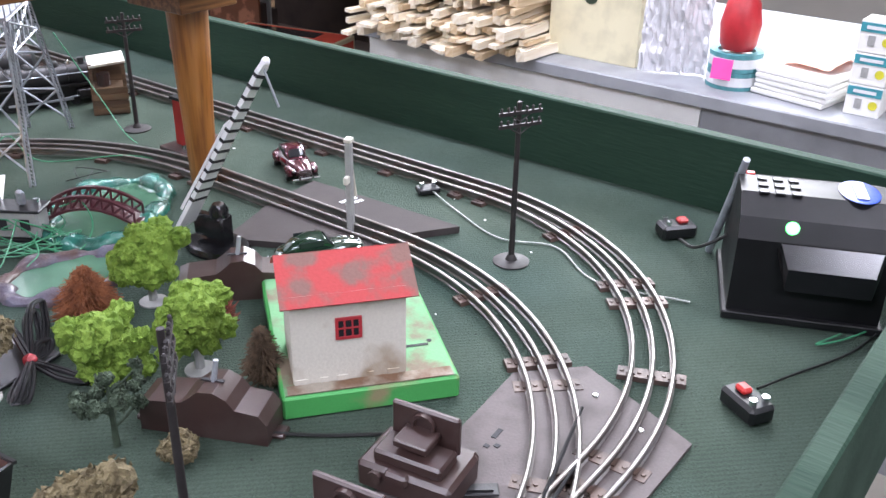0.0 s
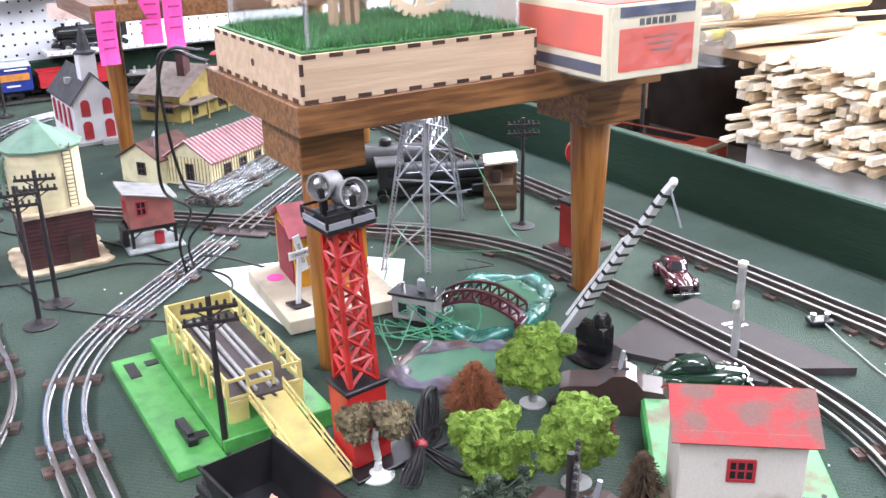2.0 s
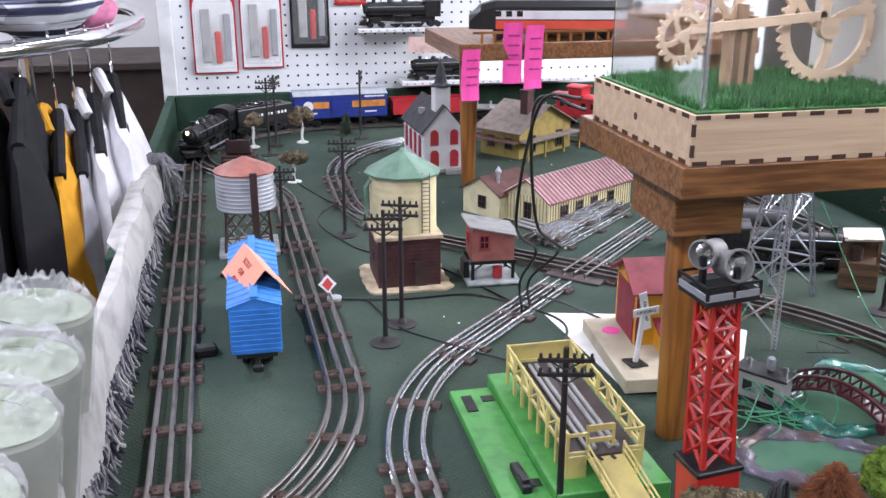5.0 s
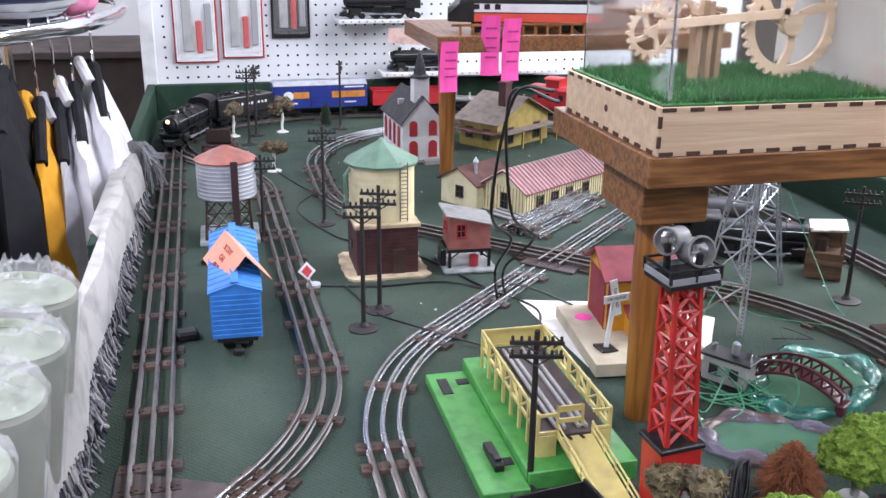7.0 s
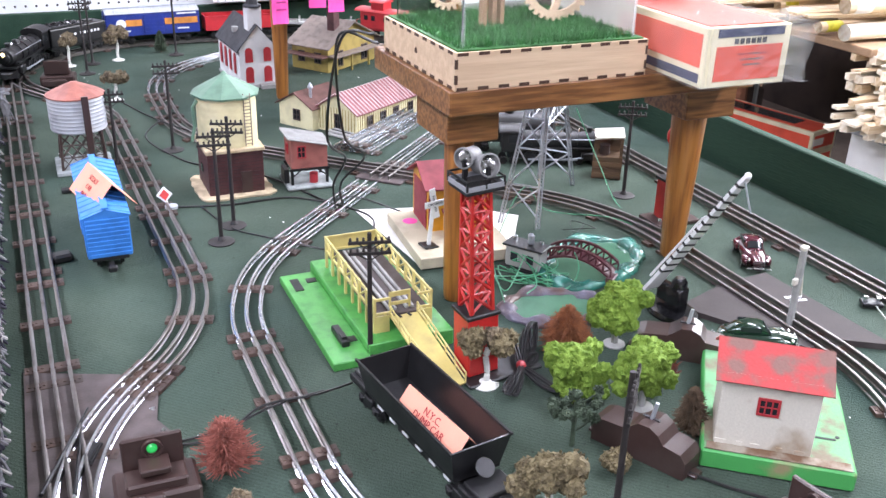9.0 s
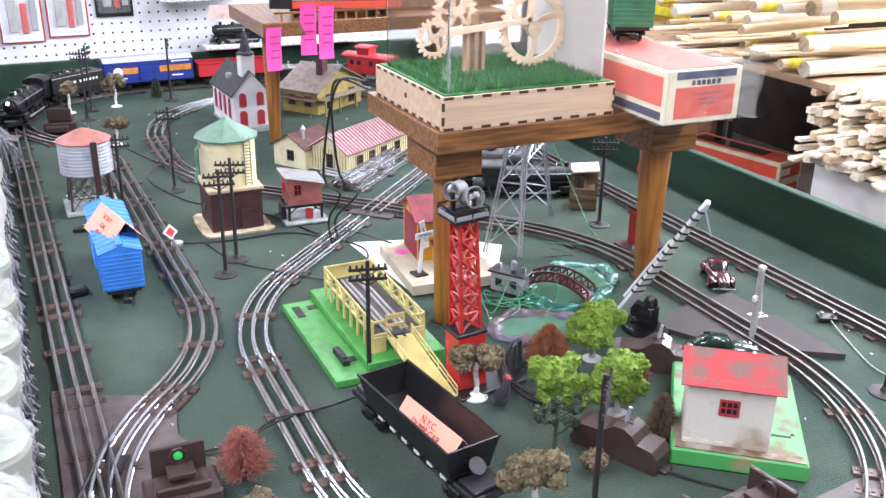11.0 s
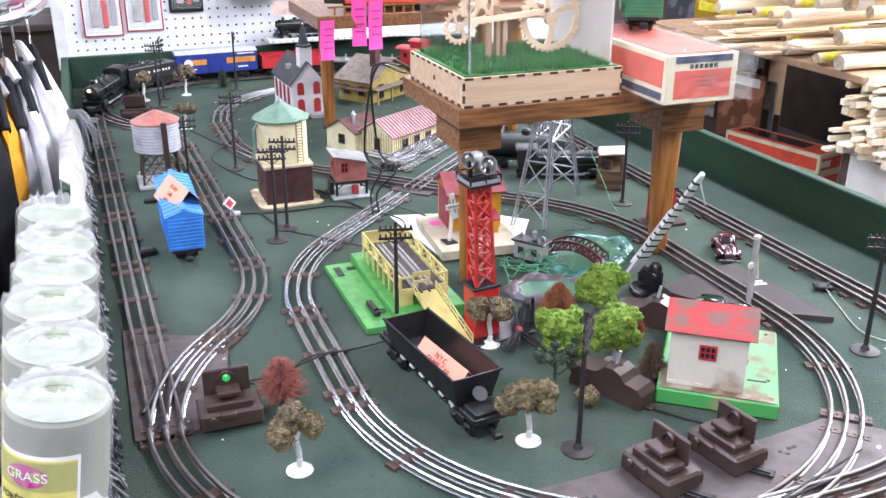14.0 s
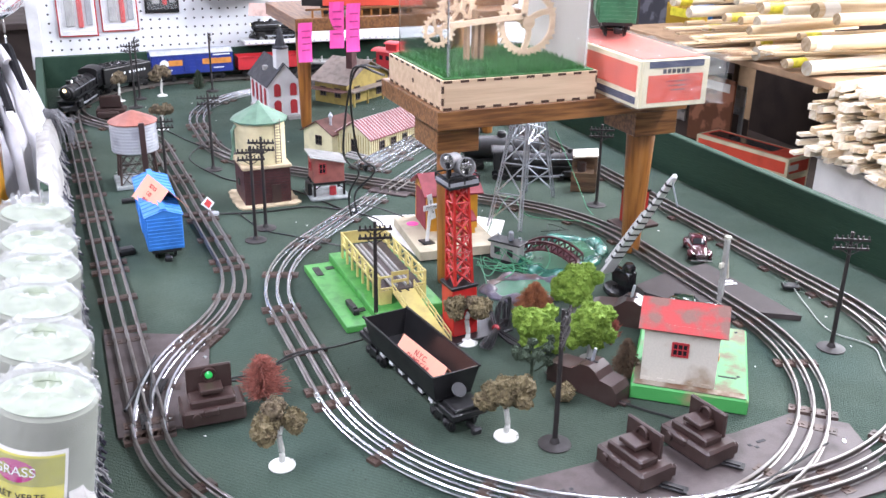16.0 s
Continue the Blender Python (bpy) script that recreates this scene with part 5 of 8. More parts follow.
rnd = random.Random(8)
tips = []
for k in range(9):
    a = k * 0.75
    z = 0.016 + 0.004 * k
    e = Vector((math.cos(a) * 0.022, math.sin(a) * 0.022, z + 0.012))
    tube(bm, smooth_line([(0, 0, z), (e.x * 0.5, e.y * 0.5, z + 0.004), e], 3), 0.0011, 5)
    tips.append(e)
rod(bm, (0, 0, 0), (0, 0, 0.055), 0.0028, 0.0012, 7)
part("branch", bm, LEAF_DARK, dk)
for k, e in enumerate(tips):
    part("foliage", fluff(B(), e, 0.007, 70, 0.0018, lumps=4, seed=k), LEAF_DARK, dk)
part("foliage", fluff(B(), (0, 0, 0.055), 0.008, 80, 0.0018, lumps=4, seed=30), LEAF_DARK, dk)
solid("lichen_bush", fluff(B(), (0, 0, 0.011), 0.015, 420, 0.002, (1.2, 1.0, 0.7), lumps=10, seed=44), LEAF_OLIVE, "small olive lichen bush lying on the carpet", "bush", m=at(0.357, 0.460))

# ---------------------------------------------------------------- ponds, bridge and wiring
def pond(name, cx, cy, rx, ry, rot, rim, label, seed, rim_r=0.011, flat=0.9):
    t = thing(name, at(cx, cy, rot), label, "toy pond")
    rnd = random.Random(seed)
    n = 64
    ph = [rnd.uniform(0, 6.28) for _ in range(5)]
    def edge(a):
        k = 1 + 0.07 * math.sin(2 * a + ph[0]) + 0.05 * math.sin(3 * a + ph[1]) + 0.02 * math.sin(7 * a + ph[2])
        return Vector((rx * k * math.cos(a), ry * k * math.sin(a), 0))
    prism_pts = [(edge(2 * math.pi * i / n).x, edge(2 * math.pi * i / n).y) for i in range(n)]
    part("water", prism(B(), prism_pts, 0, 0.003), WATER, t, "glossy painted green water")
    bm = B()
    rings = []
    for i in range(n):
        a = 2 * math.pi * i / n
        p = edge(a)
        o = p.normalized()
        rr = rim_r * (1 + 0.3 * math.sin(5 * a + ph[3]) + 0.2 * math.sin(11 * a + ph[4]))
        ring = []
        for k in range(9):
            b = math.pi * k / 8
            jig = 1 + 0.22 * noise.noise(Vector((i * 0.9, k * 0.7, seed)))
            ring.append(bm.verts.new(p + o * math.cos(b) * rr * jig + Vector((0, 0, math.sin(b) * rr * flat * jig + 0.0004))))
        rings.append(ring)
    for i in range(n):
        a, b = rings[i], rings[(i + 1) % n]
        for k in range(8):
            bm.faces.new((a[k], a[k + 1], b[k + 1], b[k]))
    part("rim", bm, rim, t, "crumpled painted rim", smooth=True)
    return t


pond("toy_pond", 0.578, 0.868, 0.080, 0.062, 30, POND_RIM, "toy pond with crumpled teal rim and green water", 3)
pond("toy_pond", 0.467, 0.765, 0.066, 0.042, -12, POND_RIM_PALE, "toy pond with violet and brown painted rim", 9, 0.010, 0.8)

br = thing("toy_bridge", at(0.548, 0.846, -56), "maroon plastic arched truss toy bridge over the pond", "toy bridge")
def arch(s):
    return Vector((s * 0.050, 0, 0.010 + 0.017 * (1 - s * s)))
for sy in (-0.013, 0.013):
    side = part("truss", tube(B(), [arch(-1 + k / 6) + Vector((0, sy, 0.014)) for k in range(13)], 0.0022, 5), BRIDGE_MAROON, br)
    part("lower_chord", tube(B(), [arch(-1 + k / 6) + Vector((0, sy, 0)) for k in range(13)], 0.0022, 5), BRIDGE_MAROON, side)
    for k in range(9):
        s0, s1 = -1 + k * 2 / 9, -1 + (k + 1) * 2 / 9
        bm = B()
        rod(bm, arch(s0) + Vector((0, sy, 0)), arch(s1) + Vector((0, sy, 0.014)), 0.0013, n=4)
        rod(bm, arch(s1) + Vector((0, sy, 0)), arch(s1) + Vector((0, sy, 0.014)), 0.0013, n=4)
        part("truss_web", bm, BRIDGE_MAROON, side)
for k in range(12):
    a, b = arch(-1 + k / 6), arch(-1 + (k + 1) / 6)
    bm = B()
    plate(bm, [a + Vector((0, -0.013, 0.001)), b + Vector((0, -0.013, 0.001)), b + Vector((0, 0.013, 0.001)), a + Vector((0, 0.013, 0.001))], 0.0016)
    part("deck_plank", bm, BRIDGE_MAROON, br)
for s in (-1, 1):
    part("abutment", box(B(), (s * 0.050, 0, 0.006), (0.010, 0.034, 0.012), bevel=0.001), BRIDGE_MAROON, br)

mc = thing("switch_motor", at(0.488, 0.888, -55), "grey metal toy switch mechanism with wires", "switch mechanism")
part("housing", box(B(), (0, 0, 0.017), (0.052, 0.026, 0.030), bevel=0.002), GREY_PLASTIC, mc)
part("plate", box(B(), (0, 0, 0.033), (0.060, 0.030, 0.003), bevel=0.0008), DARK_METAL, mc)
part("lever", box(B(), (0.006, 0, 0.043), (0.010, 0.006, 0.018), bevel=0.003), SILVER_METAL, mc)
for sx in (-0.02, 0.02):
    part("terminal", rod(B(), (sx, 0.004, 0.034), (sx, 0.004, 0.041), 0.003, n=10), CHROME, mc)
    part("slot", box(B(), (sx * 0.6, -0.0133, 0.018), (0.010, 0.001, 0.012)), INK_DARK, mc)
part("base", box(B(), (0, 0, 0.001), (0.066, 0.036, 0.002)), DARK_METAL, mc)


def wire(pts, r, material, label, steps=8, name="wire", category="wire"):
    solid(name, tube(B(), smooth_line(pts, steps), r, 6), material, label, category, "loose wires", smooth=True)


rnd = random.Random(21)
for k in range(5):
    p = [(0.49 + rnd.uniform(-0.03, 0.02), 0.90 + rnd.uniform(-0.02, 0.02), 0.030)]
    for j in range(6):
        p.append((0.475 + rnd.uniform(-0.055, 0.055), 0.835 + rnd.uniform(-0.05, 0.05), 0.003 + rnd.uniform(0, 0.014)))
    wire(p, 0.0008, GREEN_WIRE, "tangled thin green wire beside the pond")
wire([(0.52, 0.86, 0.03), (0.535, 0.845, 0.035), (0.53, 0.82, 0.018), (0.50, 0.80, 0.006), (0.46, 0.81, 0.004)], 0.0009, GREEN_WIRE, "thin green wire looping to the pond")
wire([(0.40, 0.78, 0.015), (0.46, 0.93, 0.002), (0.53, 1.02, 0.03), (0.575, 1.05, 0.05), (0.60, 1.03, 0.015), (0.68, 0.98, 0.011), (0.72, 0.95, 0.002), (0.74, 1.05, 0.002), (0.75, 1.12, 0.04), (0.72, 1.16, 0.13)], 0.0008, GREEN_WIRE, "thin green wire running over the track")
wire([(0.60, 0.98, 0.002), (0.63, 0.95, 0.012), (0.65, 0.97, 0.002), (0.62, 0.99, 0.010), (0.61, 0.96, 0.003), (0.64, 0.985, 0.002)], 0.0006, CABLE, "small tangle of black wire on carpet")
wire([(0.85, 0.62, 0.006), (0.83, 0.57, 0.002), (0.80, 0.49, 0.002), (0.82, 0.43, 0.002), (0.78, 0.36, 0.002), (0.80, 0.27, 0.002)], 0.0009, GREY_WIRE, "pale grey wire across the carpet")
wire([(0.14, 0.69, 0.003), (0.08, 0.668, 0.012), (0.03, 0.66, 0.003), (-0.03, 0.655, 0.003), (-0.06, 0.665, 0.003)], 0.0014, CABLE, "black wires running to the switch")
wire([(0.20, 0.70, 0.003), (0.13, 0.673, 0.012), (0.07, 0.672, 0.012), (0.02, 0.648, 0.003), (-0.05, 0.655, 0.003)], 0.0014, CABLE, "black wires running to the switch")
wire([(0.16, 1.80, 0.002), (0.08, 1.62, 0.012), (0.12, 1.50, 0.002), (0.16, 1.44, 0.002), (0.24, 1.36, 0.002), (0.30, 1.22, 0.002), (0.34, 1.10, 0.012), (0.30, 1.02, 0.002)], 0.0016, CABLE, "black cable lying across the carpet")
wire([(0.075, 1.27, 0.002), (0.16, 1.25, 0.002), (0.25, 1.25, 0.002), (0.30, 1.215, 0.002), (0.345, 1.19, 0.012), (0.40, 1.13, 0.002)], 0.0015, CABLE, "black cable lying across the carpet")
wire([(0.115, 1.26, 0.002), (0.14, 1.16, 0.002), (0.18, 1.08, 0.012), (0.25, 1.03, 0.003)], 0.0014, CABLE, "black cable lying across the carpet")
wire([(0.415, 0.432, 0.004), (0.44, 0.40, 0.002), (0.47, 0.365, 0.002), (0.48, 0.345, 0.006)], 0.0016, CABLE, "black wire from the brown controller")
wire([(0.06, 1.93, 0.002), (0.10, 1.80, 0.002), (0.14, 1.66, 0.012), (0.20, 1.60, 0.002)], 0.0014, CABLE, "black cable lying across the carpet")
for dx in (0.0, 0.012):
    wire([(0.295 + dx * 0.4, 0.955, 0.318 - dx), (0.262, 0.99 + dx, 0.305), (0.262 + dx * 2, 1.06, 0.16), (0.31 + dx * 2.5, 1.13, 0.10), (0.30 + dx, 1.16, 0.05), (0.305 + dx, 1.165, 0.002)], 0.0019, CABLE, "black power cable hanging from the display box", 10)

# ---------------------------------------------------------------- steel gantry and engines under it
gn = thing("lattice_gantry", at(0, 0), "silver painted toy lattice gantry on four splayed legs", "toy gantry")
FT = [(0.567, 0.998), (0.524, 1.038), (0.716, 1.146), (0.678, 1.192)]
TP = [(0.592, 1.035), (0.572, 1.055), (0.668, 1.118), (0.650, 1.140)]
GH = 0.185
for f, tp in zip(FT, TP):
    bm = B()
    a, b = Vector((*f, 0)), Vector((*tp, GH))
    for off in ((0.0022, 0), (-0.0022, 0), (0, 0.0026)):
        rod(bm, a + Vector((*off, 0)) * 1.4, b + Vector((*off, 0)) * 1.4, 0.0013, n=4)
    for k in range(40):
        p = a.lerp(b, k / 40)
        rod(bm, p + Vector((0.0022, 0, 0)), a.lerp(b, (k + 1) / 40) + Vector((-0.0022, 0, 0)), 0.0007, n=3)
    part("leg", bm, SILVER_METAL, gn)
def brace(a, b, r):
    part("brace", rod(B(), a, b, r, n=4), SILVER_METAL, gn)


def on_leg(c, u):
    return Vector((*FT[c], 0)).lerp(Vector((*TP[c], GH)), u)


for i, j in ((0, 1), (2, 3), (0, 2), (1, 3)):
    ends = (i, j) in ((0, 1), (2, 3))
    lv = (0.0, 0.33, 0.62, 0.86) if ends else (0.80, 1.0)
    for s0, s1 in zip(lv, lv[1:]):
        brace(on_leg(i, max(s0, 0.08)), on_leg(j, s1), 0.0015)
        brace(on_leg(j, max(s0, 0.08)), on_leg(i, s1), 0.0015)
        brace(on_leg(i, s1), on_leg(j, s1), 0.0015)
    if not ends:
        for k in range(6):
            brace(on_leg(i, 0.8).lerp(on_leg(j, 0.8), k / 6), on_leg(i, 1).lerp(on_leg(j, 1), (k + 1) / 6), 0.0013)
            brace(on_leg(i, 1).lerp(on_leg(j, 1), k / 6), on_leg(i, 0.8).lerp(on_leg(j, 0.8), (k + 1) / 6), 0.0013)
        brace(on_leg(i, 0.8), on_leg(j, 0.8), 0.0016)
part("top_deck", prism(B(), [TP[0], TP[2], TP[3], TP[1]], GH, GH + 0.004), SILVER_METAL, gn)
bm = B()
for k in range(5):
    p = Vector((*TP[0], GH)).lerp(Vector((*TP[2], GH)), k / 4)
    rod(bm, p, p + Vector((0, 0, 0.018)), 0.001, n=4)
part("deck_rail", bm, SILVER_METAL, gn)

cs = thing("crate_shack", at(0.797, 1.168, -34), "little weathered brown wooden crate stand with white lid", "wooden stand")
part("body", box(B(), (0, 0, 0.020), (0.048, 0.040, 0.040), bevel=0.001), CRATE_DARK, cs)
bm = B()
for k in range(4):
    box(bm, (0, -0.0206, 0.006 + k * 0.010), (0.050, 0.0016, 0.008))
part("slats", bm, CRATE_DARK, cs)
for sx in (-0.022, 0.022):
    for sy in (-0.018, 0.018):
        part("corner_post", box(B(), (sx, sy, 0.037), (0.005, 0.005, 0.074)), CRATE_DARK, cs)
part("back", box(B(), (0, 0.017, 0.055), (0.044, 0.003, 0.030)), CRATE_DARK, cs)
part("lid", box(B(), (0, 0, 0), (0.050, 0.042, 0.003)), WHITE_DIRTY, cs, "dirty white lid", m=pose(0, 0, 0.0755, 6, -5, 4))
part("jar", rod(B(), (-0.006, -0.006, 0.041), (-0.006, -0.006, 0.058), 0.009, n=14), BROWN_PLASTIC, cs)

bs = thing("block_signal", at(0.778, 0.958, 0), "red toy block signal with black lamp head", "toy signal")
part("foot", box(B(), (0, 0, 0.003), (0.078, 0.052, 0.006), bevel=0.001), BROWN_PLASTIC, bs)
part("case", box(B(), (0, 0, 0.036), (0.038, 0.032, 0.062), bevel=0.001), RED, bs)
part("cap", box(B(), (0, 0, 0.0685), (0.042, 0.036, 0.004)), DARK_METAL, bs)
part("mast", rod(B(), (0, 0, 0.07), (0, 0, 0.118), 0.0045, 0.0040, 10), RED, bs)
part("head", lathe(B(), [(0.019, -0.004), (0.019, 0.004), (0.012, 0.006)], 22, m=pose(0, 0, 0.135, 90, 0, -30)), RED, bs)
for dz in (0.007, -0.007):
    part("lens_hood", lathe(B(), [(0.006, 0.004), (0.006, 0.012), (0.0045, 0.012), (0.0045, 0.006)], 14, m=pose(0, 0, 0.135 + dz, 90, 0, -30)), BLACK, bs)
part("finial", lathe(B(), [(0.003, 0.152), (0.004, 0.157), (0.001, 0.162)], 10), RED, bs)
part("terminal", rod(B(), (-0.03, -0.015, 0.006), (-0.03, -0.015, 0.014), 0.003, n=10), CHROME, bs)

# ---------------------------------------------------------------- brown track controllers
def controller(x, y, deg):
    t = thing("track_controller", at(x, y, deg), "glossy brown bakelite track controller with lever", "controller", "brown controllers")
    prof = [(-0.050, 0), (-0.050, 0.024), (-0.042, 0.027), (-0.016, 0.029), (-0.010, 0.033), (-0.002, 0.040), (0.010, 0.041), (0.020, 0.036), (0.026, 0.028), (0.044, 0.026), (0.050, 0.018), (0.050, 0)]
    part("case", loft(B(), [[(x_, y_, z_) for x_, z_ in prof] for y_ in (-0.016, -0.014, 0.014, 0.016)]), BROWN_PLASTIC, t)
    part("lever", rod(B(), (0.004, 0, 0.038), (0.007, 0.002, 0.058), 0.0024, 0.0020, 10), SILVER_METAL, t)
    part("slot", box(B(), (0.004, 0, 0.0412), (0.018, 0.003, 0.001)), INK_DARK, t)
    for s in (-0.053, 0.053):
        part("lug", box(B(), (s, 0, 0.002), (0.012, 0.014, 0.004), bevel=0.001), BROWN_PLASTIC, t)
    return t


controller(0.398, 0.477, -64)
controller(0.546, 0.618, -42)
rb = thing("cable_coil", at(0.352, 0.645, 0), "bundle of flat black cable tied in the middle", "cable")
for k, (a, l, hi) in enumerate(((50, 0.078, 0.034), (55, 0.070, 0.026), (74, 0.050, 0.026), (228, 0.060, 0.018), (234, 0.056, 0.013), (222, 0.050, 0.010), (286, 0.056, 0.008), (30, 0.032, 0.016))):
    e = Vector((math.cos(radians(a)), math.sin(radians(a)), 0))
    s = Vector((-e.y, e.x, 0))
    line = smooth_line([(0, 0, 0.012), e * l * 0.5 + s * 0.0035 + Vector((0, 0, hi)), e * l * 0.92 + s * 0.003 + Vector((0, 0, hi * 0.8)), e * l + Vector((0, 0, hi * 0.5 + 0.003)), e * l * 0.6 - s * 0.004 + Vector((0, 0, 0.006)), (0, 0, 0.010)], 5)
    bm = B()
    for o in (-0.0016, 0.0016):
        tube(bm, [Vector(p) + s * o for p in line], 0.0017, 6)
    part("loop", bm, DARK_METAL, rb)
part("tie", blob(B(), (0, 0, 0.012), 0.006, 2, 0.1), RED_ROOF_PLASTIC, rb, "dark red tie")

# ---------------------------------------------------------------- switches
def switch_machine(x, y, deg, lens):
    t = thing("switch_machine", at(x, y, deg, 0.0045), "brown bakelite toy switch machine with lantern plate", "switch machine", "switch machines")
    part("case", box(box(B(), (0, 0, 0.011), (0.072, 0.046, 0.022), bevel=0.003), (0.006, 0.026, 0.008), (0.052, 0.014, 0.016), bevel=0.003), BROWN_PLASTIC, t)
    part("upper_case", box(B(), (0.0, -0.004, 0.026), (0.052, 0.026, 0.010), bevel=0.002), BROWN_PLASTIC, t)
    part("lantern_plate", box(B(), (0, 0.012, 0.043 if lens else 0.039), (0.052, 0.005, 0.034 if lens else 0.030), bevel=0.0015), BROWN_PLASTIC, t)
    part("hood", box(B(), (0, -0.002, 0.038), (0.026, 0.022, 0.006), bevel=0.001), BROWN_PLASTIC, t)
    part("ring", lathe(B(), [(0.009, 0.0), (0.009, 0.004), (0.0068, 0.004), (0.0068, 0.001)], 18, m=pose(0, 0.0095, 0.049 if lens else 0.043, 90, 0, 0)), BROWN_PLASTIC, t)
    if lens:
        part("lens", lathe(B(), [(0.0046, 0), (0.0046, 0.002), (0.0024, 0.0034)], 16, m=pose(0, 0.0095, 0.049 if lens else 0.043, 90, 0, 0)), GREEN_LAMP, t, "green glass lens")
    part("screw", rod(B(), (-0.020, -0.026, 0.014), (-0.020, -0.022, 0.014), 0.005, n=12), BROWN_PLASTIC, t)
    part("lever", box(B(), (-0.004, -0.022, 0.018), (0.018, 0.008, 0.009), bevel=0.002), BROWN_PLASTIC, t)
    return t


def switch_plate(pts, label, holes=()):
    t = solid("track_switch", prism(B(), pts, 0, 0.0030), SWITCH_BASE, label, "track switch", "track switch bases", m=Matrix.Translation((0, 0, 0.0004)))
    for hx, hy, w, d, r in holes:
        part("slot", box(B(), (hx, hy, 0.0032), (w, d, 0.0006), r), INK_DARK, t)
    for k in range(4):
        a, b = Vector(pts[k]), Vector(pts[k + 1])
        p = a.lerp(b, 0.4).lerp(Vector((sum(q[0] for q in pts) / len(pts), sum(q[1] for q in pts) / len(pts))), 0.15)
        part("rivet", lathe(B(), [(0.0028, 0.003), (0.002, 0.0042)], 10, (p.x, p.y, 0)), CHROME, t)
    return t


plates = [switch_plate([(-0.152, 0.566), (-0.016, 0.566), (-0.014, 0.66), (-0.030, 0.70), (-0.020, 0.76), (-0.055, 0.800), (-0.150, 0.84)], "dark brown base plate of a toy track switch")]
switch_machine(-0.046, 0.574, -1, True)
plates.append(switch_plate([(0.215, 0.332), (0.30, 0.180), (0.60, 0.180), (0.625, 0.245), (0.642, 0.292), (0.595, 0.335), (0.50, 0.325), (0.36, 0.334)], "dark brown base plate of two toy track switches",
             [(0.262, 0.30, 0.012, 0.004, 10), (0.275, 0.30, 0.004, 0.004, 0), (0.275, 0.293, 0.004, 0.004, 0), (0.52, 0.300, 0.012, 0.004, 5), (0.508, 0.292, 0.004, 0.004, 0), (0.503, 0.298, 0.004, 0.004, 0)]))
switch_machine(0.352, 0.303, -80, False)
switch_machine(0.440, 0.312, -80, False)
for k, (x, y, d) in enumerate(((0.372, 0.262, 40), (0.455, 0.275, 40), (-0.12, 0.585, 0), (-0.095, 0.66, -22))):
    solid("switch_rail_shoe", box(box(B(), (0, 0, 0.0045), (0.012, 0.034, 0.0022), bevel=0.0006), (0, 0, 0.006), (0.006, 0.026, 0.002)), DARK_METAL, "flat metal switch bar on the brown base", "switch bar", "switch bars", m=at(x, y, d, 0.0022))
# slender switch blade pieces
for a, b in (((-0.113, 0.60), (-0.098, 0.72)), ((-0.140, 0.61), (-0.092, 0.735)), ((0.44, 0.222), (0.58, 0.262)), ((0.40, 0.215), (0.52, 0.232))):
    part("blade", rod(B(), (*a, 0.010), (*b, 0.010), 0.0022, 0.0012, 6), DARK_METAL, plates[0 if a[0] < 0 else 1])
switch_machine(-0.045, 2.090, 170, False)

# ---------------------------------------------------------------- trucks and rolling stock
def truck(parent, x):
    for s in (-1, 1):
        tr = part("truck_frame", box(box(B(), (x, s * 0.0185, 0.0125), (0.044, 0.004, 0.006), bevel=0.001), (x, s * 0.0185, 0.017), (0.018, 0.005, 0.008), bevel=0.001), BLACK, parent)
        for dx in (-0.0145, 0.0145):
            part("journal", box(B(), (x + dx, s * 0.0208, 0.0115), (0.006, 0.003, 0.006), bevel=0.0008), DARK_METAL, tr)
    for dx in (-0.0145, 0.0145):
        ax = part("axle", rod(B(), (x + dx, -0.015, 0.0085), (x + dx, 0.015, 0.0085), 0.0018, n=8), DARK_METAL, parent)
        for s in (-1, 1):
            part("wheel", lathe(B(), [(0.0098, -0.0012), (0.0098, 0.0004), (0.0082, 0.0008), (0.0078, 0.0036), (0.003, 0.0044)], 18, m=pose(x + dx, s * 0.0135, 0.0085, -90 * s, 0, 0)), DARK_METAL, ax)


def coupler(parent, x, s):
    part("coupler", box(box(B(), (x + s * 0.008, 0, 0.0145), (0.018, 0.006, 0.005), bevel=0.001), (x + s * 0.018, 0, 0.0145), (0.008, 0.012, 0.009), bevel=0.002), DARK_METAL, parent)


